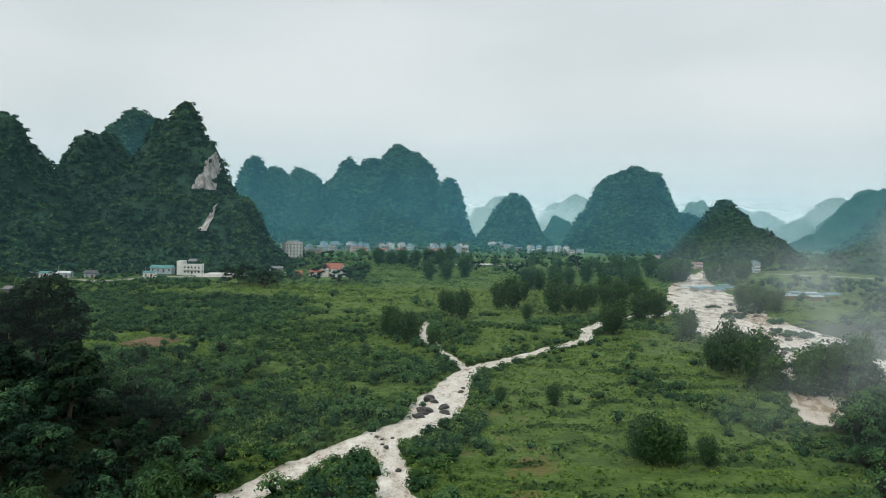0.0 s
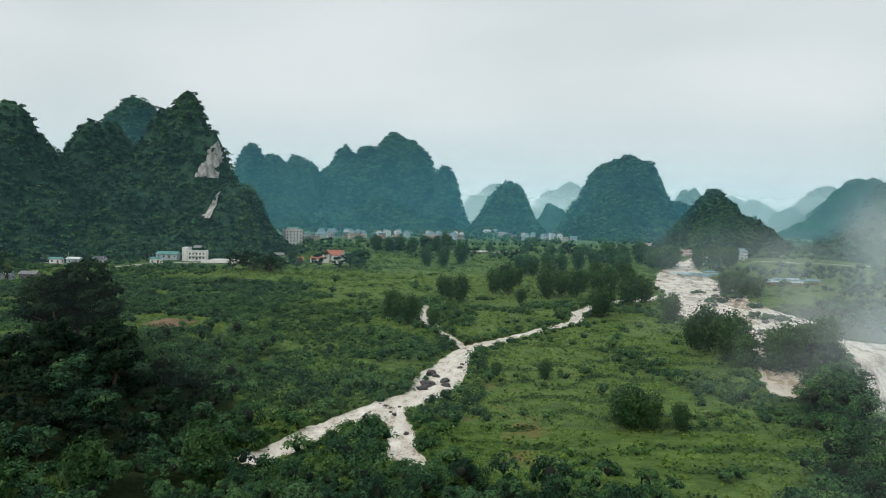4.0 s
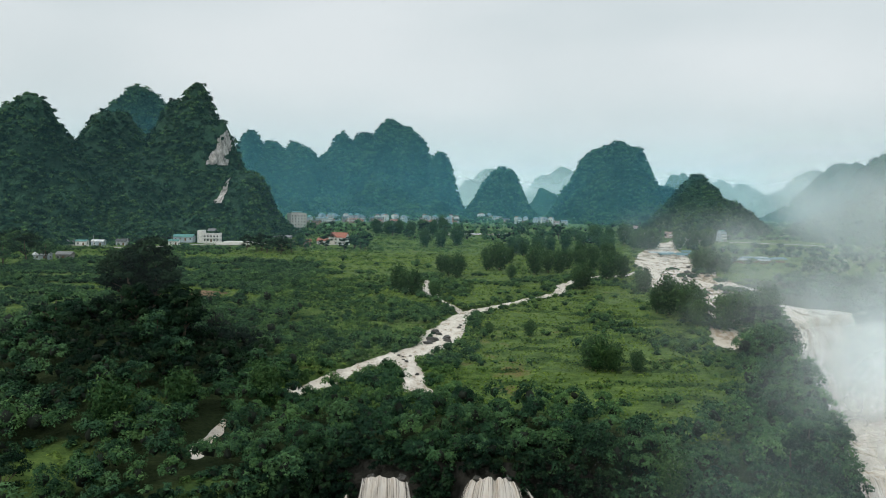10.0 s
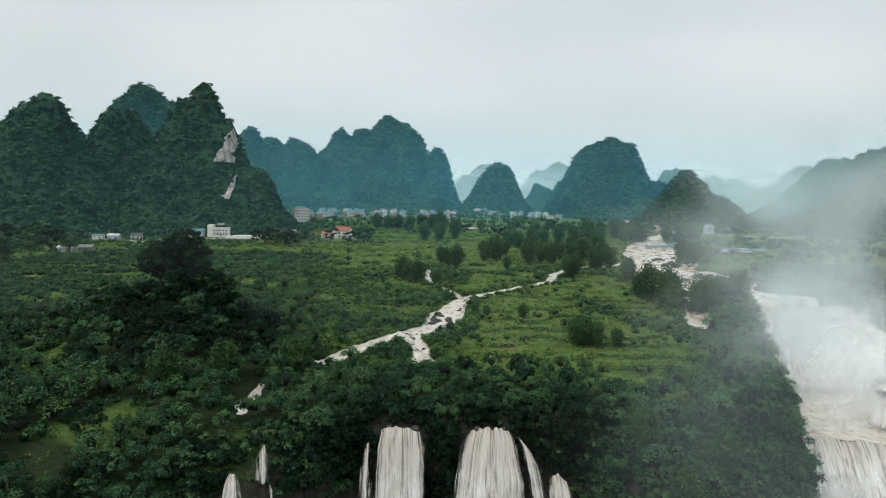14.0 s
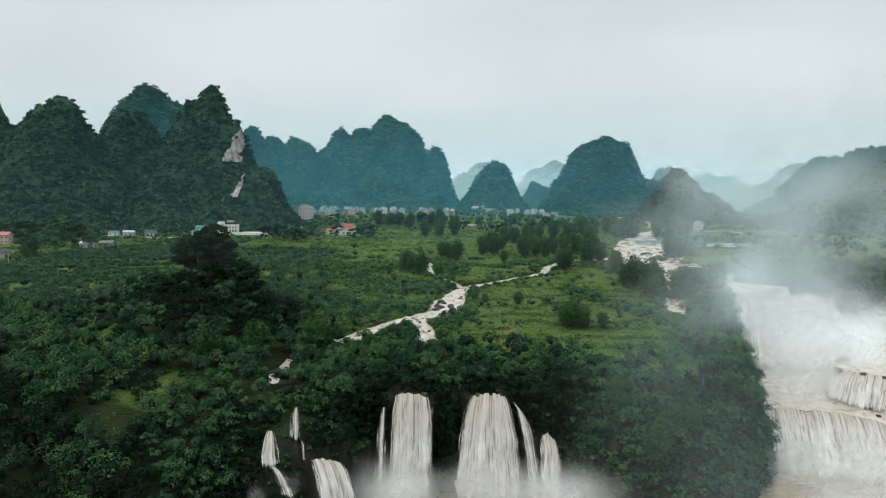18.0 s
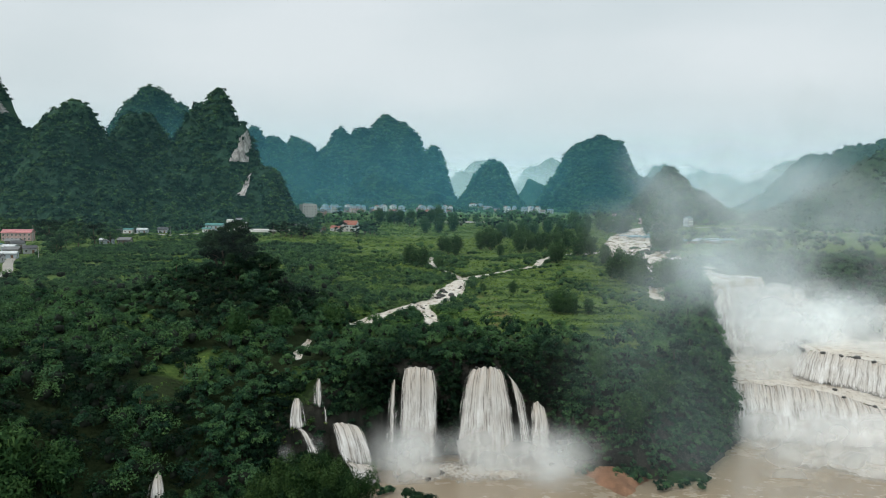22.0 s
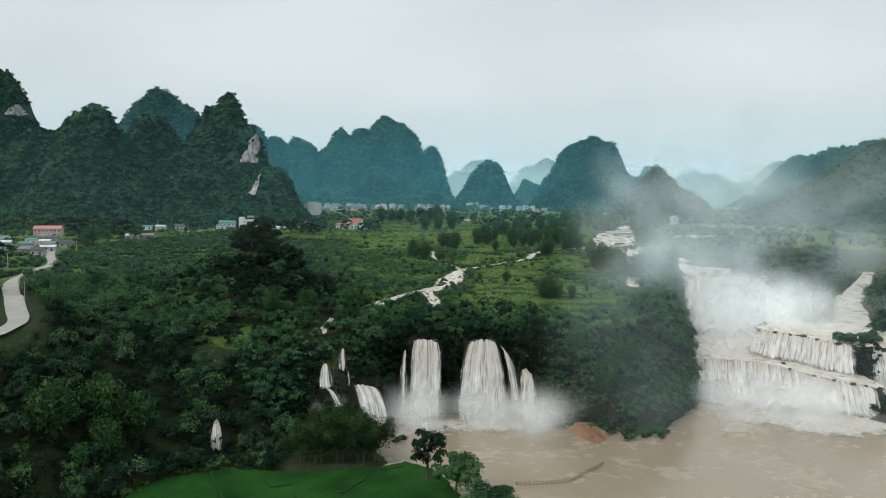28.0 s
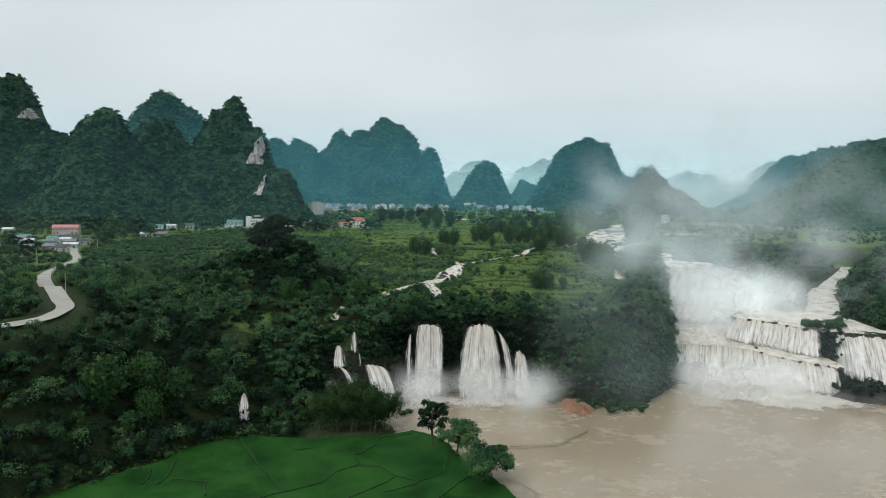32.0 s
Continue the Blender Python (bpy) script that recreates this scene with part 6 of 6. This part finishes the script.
M_WALL = {k: paint("render_" + k, v, 0.85, 0.14, 1.0) for k, v in WALLS.items()}
ROOFS = {"red": (0.34, 0.12, 0.075), "teal": (0.10, 0.26, 0.24), "blue": (0.16, 0.24, 0.29), "grey": (0.20, 0.20, 0.20), "white": (0.62, 0.64, 0.64), "pink": (0.55, 0.22, 0.22), "dark": (0.08, 0.08, 0.085)}
M_ROOF = {k: paint("roof_" + k, v, 0.6, 0.2, 1.2) for k, v in ROOFS.items()}
n = Nodes("window_glass")
M_GLASS = n.surface(n.ramp(n.noise(0.8, 2), (0.3, (0.02, 0.026, 0.03)), (0.7, (0.06, 0.07, 0.075))), 0.12, spec=0.6)
M_WOOD = paint("door_wood", (0.16, 0.09, 0.05), 0.7, 0.2, 3)


def box(bm, x0, x1, y0, y1, z0, z1):
    vs = [bm.verts.new(p) for p in ((x0, y0, z0), (x1, y0, z0), (x1, y1, z0), (x0, y1, z0), (x0, y0, z1), (x1, y0, z1), (x1, y1, z1), (x0, y1, z1))]
    for f in ((3, 2, 1, 0), (4, 5, 6, 7), (0, 1, 5, 4), (1, 2, 6, 5), (2, 3, 7, 6), (3, 0, 4, 7)):
        bm.faces.new([vs[i] for i in f])


def boxes(*rows):
    bm = bmesh.new()
    for r in rows:
        box(bm, *r)
    return bm


def gable(w, d, z, rise, over=0.5, thick=0.18):
    """A pitched roof with thickness, its ridge along x."""
    bm = bmesh.new()
    a, b = w / 2 + over, d / 2 + over
    prof = [(-b, z - 0.1), (0, z + rise), (b, z - 0.1), (b, z - 0.1 - thick), (0, z + rise - thick), (-b, z - 0.1 - thick)]
    left = [bm.verts.new((-a, y, q)) for y, q in prof]
    right = [bm.verts.new((a, y, q)) for y, q in prof]
    for i in range(6):
        j = (i + 1) % 6
        bm.faces.new((left[i], left[j], right[j], right[i]))
    bm.faces.new((left[0], left[5], left[4], left[1]))
    bm.faces.new((left[1], left[4], left[3], left[2]))
    bm.faces.new((right[1], right[4], right[5], right[0]))
    bm.faces.new((right[2], right[3], right[4], right[1]))
    bmesh.ops.recalc_face_normals(bm, faces=bm.faces)
    return bm


def wall_body(w, d, h, rise):
    bm = boxes((-w / 2, w / 2, -d / 2, d / 2, -1.5, h))
    if rise:
        for sx in (-1, 1):
            vs = [bm.verts.new((sx * w / 2, y, z)) for y, z in ((-d / 2, h), (d / 2, h), (0, h + rise - 0.2))]
            bm.faces.new(vs)
    return bm


def house(w, d, storeys, wall, roof, label, rise=0.0, bays=3, balcony=False, name="house", cap=False):
    """A block of rooms: walls, roof, windows with frames, a door; its front faces south."""
    root = new(name)
    h = 3.2 * storeys + 0.3
    part("wall", wall_body(w, d, h, rise), M_WALL[wall], root)
    if rise:
        part("roof", gable(w, d, h, rise), M_ROOF[roof], root)
    else:
        part("roof", boxes((-w / 2 - 0.3, w / 2 + 0.3, -d / 2 - 0.3, d / 2 + 0.3, h, h + 0.22)), M_WALL[wall], root)
        part("parapet", boxes((-w / 2, w / 2, -d / 2, -d / 2 + 0.2, h + 0.22, h + 0.9), (-w / 2, -w / 2 + 0.2, -d / 2 + 0.2, d / 2, h + 0.22, h + 0.9), (w / 2 - 0.2, w / 2, -d / 2 + 0.2, d / 2, h + 0.22, h + 0.9)), M_WALL[wall], root)
        if cap:
            part("roof_shelter", gable(w * 0.6, d * 0.8, h + 2.2, 0.7), M_ROOF[roof], root)
            part("shelter_wall", boxes((-w * 0.27, w * 0.27, -d * 0.3, d * 0.3, h + 0.2, h + 2.3)), M_WALL[wall], root)
    pane = bpy.data.meshes.new("window")
    bm = boxes((-0.62, 0.62, -0.06, 0.05, 0, 1.5))
    bm.to_mesh(pane)
    bm.free()
    pane.materials.append(M_GLASS)
    rim = bpy.data.meshes.new("frame")
    bm = boxes((-0.74, 0.74, -0.12, 0.05, -0.14, 0), (-0.74, 0.74, -0.12, 0.05, 1.5, 1.62), (-0.74, -0.62, -0.1, 0.05, 0, 1.5), (0.62, 0.74, -0.1, 0.05, 0, 1.5), (-0.04, 0.04, -0.09, 0.05, 0, 1.5))
    bm.to_mesh(rim)
    bm.free()
    rim.materials.append(M_WALL["white"])
    for s in range(storeys):
        for b in range(bays):
            x = (b + 0.5) / bays * w - w / 2
            if s == 0 and b == bays // 2:
                part("door", boxes((x - 0.7, x + 0.7, -d / 2 - 0.08, -d / 2 + 0.05, 0, 2.3)), M_WOOD, root)
                continue
            win = part("window", pane, None, root)
            win.location = (x, -d / 2, 0.9 + 3.2 * s)
            part("frame", rim, None, win)
        for sx in (-1, 1):
            win = part("window", pane, None, root)
            win.location, win.rotation_euler = (sx * w / 2, 0, 0.9 + 3.2 * s), (0, 0, math.pi / 2)
            part("frame", rim, None, win)
        if balcony and s:
            part("balcony", boxes((-w / 2, w / 2, -d / 2 - 1.2, -d / 2, 3.2 * s - 0.1, 3.2 * s + 0.1), (-w / 2, w / 2, -d / 2 - 1.2, -d / 2 - 1.1, 3.2 * s + 0.1, 3.2 * s + 0.95)), M_WALL["white"], root)
    return tagged(root, label, "house")


def put(ob, x, y, turn=0.0, lift=0.0):
    ob.matrix_basis = pose(x, y, float(land(x, y)) + lift, 0, 0, turn)
    return ob


# hotel block at the foot of the hill
hotel = house(17, 15, 6, "white", "teal", "six-storey pale hotel block with a teal roof shelter", 0, 5, False, "hotel", True)
put(hotel, -146, 609, 28, 1.5)
tagged(hotel, category="hotel")
part("side_wall", boxes((8.52, 8.9, -7.5, 7.5, 0, 19.6)), M_WALL["cream"], hotel, "cream side wall of the hotel")
# white villa with its terrace
villa = put(house(13, 10, 2, "white", "grey", "white flat-roofed villa with broad windows and terrace", 0, 5, True, "villa", False), -181, 440, 6, 1.2)
part("stair_tower", boxes((-11.5, -6.52, -4, 5, -1, 9.6)), M_WALL["white"], villa)
part("tower_roof", gable(5.2, 9.4, 9.7, 1.6), M_ROOF["grey"], villa)
yard = part("courtyard", boxes((-172, -143, 428, 452, 46, 50.0), (-174, -142, 427.4, 428, 46, 50.8)), M_WALL["white"])
tagged(yard, "pale concrete courtyard with a low retaining wall", "courtyard")
put(house(16, 9, 1, "blue", "teal", "long low workshop with a green metal roof", 1.8, 4, False, "workshop"), -205, 440, 6, 2.0)
# red-roofed house in the meadow
red = put(house(14, 10, 2, "white", "red", "white house with a steep red tiled roof", 4.0, 4, True), -74, 452, -14)
part("front_gable", gable(6, 7, 7.2, 3.4), M_ROOF["red"], red).matrix_basis = pose(-5, -3.4, 0, 0, 0, 90)
part("porch", boxes((-7.8, -2.2, -6.8, -5.02, -1, 7.0)), M_WALL["cream"], red)
put(house(10, 8, 1, "white", "red", "low white wing with a red tiled roof", 2.4, 3), -88.5, 455, -14)
put(house(6, 5, 1, "brick", "red", "small brick outhouse with a tiled roof", 1.8, 2), -100, 440, 10)
# houses by the winding road
put(house(21, 9, 2, "pink", "pink", "long pink two-storey school with a red roof", 2.2, 7, False, "school"), -318, 312, 12)
put(house(12, 8, 1, "grey", "grey", "grey roadside hut with a tin roof", 1.6, 3, False, "hut"), -198, 90, -20)
put(house(6, 5, 1, "blue", "blue", "small blue-roofed shed below the road", 1.0, 2, False, "shed"), -222, 52, 15)
kinds = [house(9, 7, 1, "dark", "grey", "low dark hut with a weathered grey roof", 1.6, 3, False, "hut"), house(8, 6, 1, "grey", "dark", "small hut with a blackened tile roof", 1.8, 2, False, "hut"),
         house(8, 6, 1, "white", "teal", "market stall with a turquoise sheet roof", 1.0, 2, False, "stall"), house(9, 6, 1, "blue", "white", "shed with a pale metal roof", 1.2, 2, False, "shed")]
HUTS = [(-300, 276, 10), (-288, 262, 20), (-296, 250, 0), (-280, 240, -8), (-270, 226, 12), (-262, 232, 30), (-284, 222, 5), (-256, 200, 16), (-266, 192, -12), (-274, 204, 25), (-292, 206, 8), (-306, 232, 15), (-318, 246, -5),
        (-310, 196, 10), (-330, 270, 12), (-240, 294, 4), (-229, 300, 8), (-252, 180, 10), (-270, 398, 5), (-258, 400, 5), (-282, 402, 8), (-240, 402, 2), (-205, 418, 6), (-380, 330, 6), (-130, 492, 4), (-138, 486, 12)]
for k, (x, y, turn) in enumerate(HUTS):
    src = kinds[k % 4]
    if k < 4:
        put(src, x, y, turn)
    else:
        ob = copy_thing(src, pose(x, y, float(land(x, y)), 0, 0, turn))
    tagged(src if k < 4 else ob, group="huts by the road")
# stalls with sheet roofs beside the river
M_TARP = paint("teal_tarpaulin", (0.10, 0.20, 0.23), 0.5, 0.2, 0.8)
M_TARP2 = paint("pale_tarpaulin", (0.36, 0.42, 0.44), 0.5, 0.2, 0.8)


def stall(material):
    root = new("market_stall")
    part("roof", gable(9, 5, 2.7, 0.8, 0.3, 0.08), material, root)
    for sx in (-1, 1):
        for sy in (-1, 1):
            part("post", boxes((sx * 4.2 - 0.08, sx * 4.2 + 0.08, sy * 2.2 - 0.08, sy * 2.2 + 0.08, -0.3, 2.65)), M_WOOD, root)
    part("counter", boxes((-3.6, 3.6, -1.9, -1.3, -0.1, 0.9)), M_WOOD, root)
    return tagged(root, "open market stall under a sloping sheet roof", "stall", "market stalls by the river")


stalls = [stall(M_TARP), stall(M_TARP2)]
rnd = random.Random(5)
k = 0
for cx, cy, nx, ny in ((204, 424, 3, 3), (232, 376, 4, 2), (262, 384, 3, 2)):
    for i in range(nx):
        for j in range(ny):
            x, y = cx + i * 11 - nx * 5 + rnd.uniform(-3, 3) + 6, cy + j * 9 - ny * 4 + rnd.uniform(-3, 3)
            if k < 2:
                put(stalls[k], x, y, rnd.uniform(-12, 12))
            else:
                copy_thing(stalls[0 if rnd.random() < 0.62 else 1], pose(x, y, float(land(x, y)), 0, 0, rnd.uniform(-14, 14)))
            k += 1
# village across the fields
village = [house(7, 12, 3, "white", "red", "narrow white three-storey village house", 0, 2, True, "house", True), house(8, 11, 2, "pink", "red", "pink two-storey village house", 0, 2, True),
           house(10, 9, 2, "grey", "blue", "grey village house with a blue roof", 1.6, 3), house(12, 9, 1, "cream", "red", "low cream farmhouse with a tiled roof", 2.2, 3),
           house(7, 10, 3, "blue", "teal", "pale blue three-storey village house", 0, 2, True, "house", True), house(9, 9, 2, "brick", "dark", "brick house with a dark roof", 1.8, 3)]
VILLAGE = []
rnd = random.Random(11)
for x0, x1, y0, y1, count in ((-182, -95, 880, 1010, 30), (-92, 40, 900, 1010, 32), (70, 132, 1150, 1195, 14), (118, 216, 960, 1040, 17), (286, 350, 700, 860, 13), (-225, -150, 760, 820, 5)):
    for k in range(count):
        VILLAGE.append((rnd.uniform(x0, x1), rnd.uniform(y0, y1), rnd.uniform(-25, 25)))
VILLAGE += [(-128, 900, 4), (-120, 905, 4), (165, 985, 0), (180, 985, 0), (192, 990, 0), (327, 628, 12), (300, 640, -20), (280, 660, 5)]
for k, (x, y, turn) in enumerate(VILLAGE):
    if k < 6:
        ob = put(village[k], x, y, turn)
    else:
        ob = copy_thing(village[rnd.randrange(6)], pose(x, y, float(land(x, y)), 0, 0, turn))
    tagged(ob, group="village houses")

# ---- fields round the village ----
M_FIELD = paint("village_rice", (0.065, 0.165, 0.040), 0.9, 0.14, 0.2)
M_SOIL = paint("ploughed_soil", (0.17, 0.105, 0.06), 0.95, 0.2, 1.2)


def field(name, outline, material, label, step=6.0):
    """A crop that follows the ground."""
    p = np.array(outline, float)
    ax, ay = np.arange(p[:, 0].min() - step, p[:, 0].max() + step, step), np.arange(p[:, 1].min() - step, p[:, 1].max() + step, step)
    x, y = np.meshgrid(ax, ay)
    co, f = shore(x, y, land(x, y) + 0.3, poly_distance(x, y, outline), step)
    tagged(part(name, np_mesh(name, co, f, False), material), label, "field", kind="structure")


field("rice_field", [(-192, 742), (-112, 730), (-98, 850), (-196, 866)], M_FIELD, "bright green rice field behind the hotel")
field("rice_field", [(-70, 800), (30, 790), (44, 880), (-80, 880)], M_FIELD, "bright green rice field before the village")
field("rice_field", [(66, 1052), (240, 1046), (232, 1140), (56, 1140)], M_FIELD, "bright green rice field between village blocks")
field("ploughed_field", [(-104, 168), (-88, 165), (-83, 178), (-99, 184)], M_SOIL, "small ploughed plot of brown soil in the scrub", 2.0)

# ---- roads ----
M_ROAD = paint("pale_concrete_road", (0.37, 0.345, 0.305), 0.9, 0.12, 0.5)


def road(course, label, lift=0.12):
    p = np.array(course)
    s = np.concatenate([[0], np.cumsum(np.hypot(np.diff(p[:, 0]), np.diff(p[:, 1])))])
    t = np.arange(0, s[-1], 3.0)
    # soften the corners
    c = np.stack([np.interp(t, s, p[:, k]) for k in range(3)], 1)
    for _ in range(12):
        c[1:-1] = (c[:-2] + 2 * c[1:-1] + c[2:]) / 4
    d = np.gradient(c[:, :2], axis=0)
    d /= np.linalg.norm(d, axis=1, keepdims=True)
    side = np.stack([-d[:, 1], d[:, 0]], 1)
    cross = np.linspace(-1, 1, 5)
    pts = c[:, None, :2] + side[:, None, :] * (cross[None, :, None] * c[:, None, 2:3])
    z = land(c[:, 0], c[:, 1])[:, None] + np.maximum(land(pts[..., 0], pts[..., 1]) - land(c[:, 0], c[:, 1])[:, None], 0) + lift + 0.06 * (1 - cross ** 2)[None]
    co = np.concatenate([pts, z[..., None]], -1).reshape(-1, 3)
    tagged(part("road", np_mesh("road", co, grid_faces(5, len(c)), False), M_ROAD), label, "road", kind="structure")


road(LEFT_ROAD, "pale concrete road winding down past the huts", 0.35)
road(WEST_ROAD, "pale road along the foot of the hill", 0.3)
road(EAST_ROAD, "pale dirt road crossing the far meadow", 0.4)

# ---- poles and wires ----
M_CONCRETE = paint("pole_concrete", (0.40, 0.39, 0.37), 0.85, 0.12, 2)
M_WIRE = paint("wire", (0.03, 0.03, 0.03), 0.6, 0.05, 2)


def pole():
    root = new("utility_pole")
    part("mast", np_mesh("mast", *tube([(0, 0, -0.5), (0, 0, 9)], (0.17, 0.11), 8), False), M_CONCRETE, root)
    for z in (7.6, 8.5):
        part("crossarm", boxes((-0.9, 0.9, -0.06, 0.06, z, z + 0.12)), M_WOOD, root)
        for x in (-0.8, 0.0, 0.8):
            part("insulator", np_mesh("insulator", *tube([(x, 0, z + 0.12), (x, 0, z + 0.34)], (0.05, 0.03), 6), False), M_GLASS, root)
    return tagged(root, "concrete utility pole with crossarms", "pole", "utility poles")


POLES = [(-157, 4, 20), (-214, 62, 20), (-240, 128, 10), (-232, 190, 0), (-300, 300, 0), (-258, 392, 60), (-222, 372, 60), (-198, 396, 60), (-176, 420, 50), (-250, 60, 20), (-330, 352, 30)]
first = pole()
for k, (x, y, turn) in enumerate(POLES):
    m = pose(x, y, float(land(x, y)), 0, 0, turn)
    if k:
        copy_thing(first, m)
    else:
        first.matrix_basis = m
for a, b in ((0, 1), (1, 2), (2, 3), (5, 6), (6, 7), (7, 8)):
    pa, pb = [np.array((POLES[i][0], POLES[i][1], float(land(*POLES[i][:2])) + 8.7)) for i in (a, b)]
    pts = [pa + (pb - pa) * t - np.array((0, 0, 1.4 * 4 * t * (1 - t))) for t in np.linspace(0, 1, 9)]
    tagged(part("cable", np_mesh("cable", *tube(pts, np.full(9, 0.03), 4), False), M_WIRE), "thin black power cable sagging between poles", "cable", "power cables")
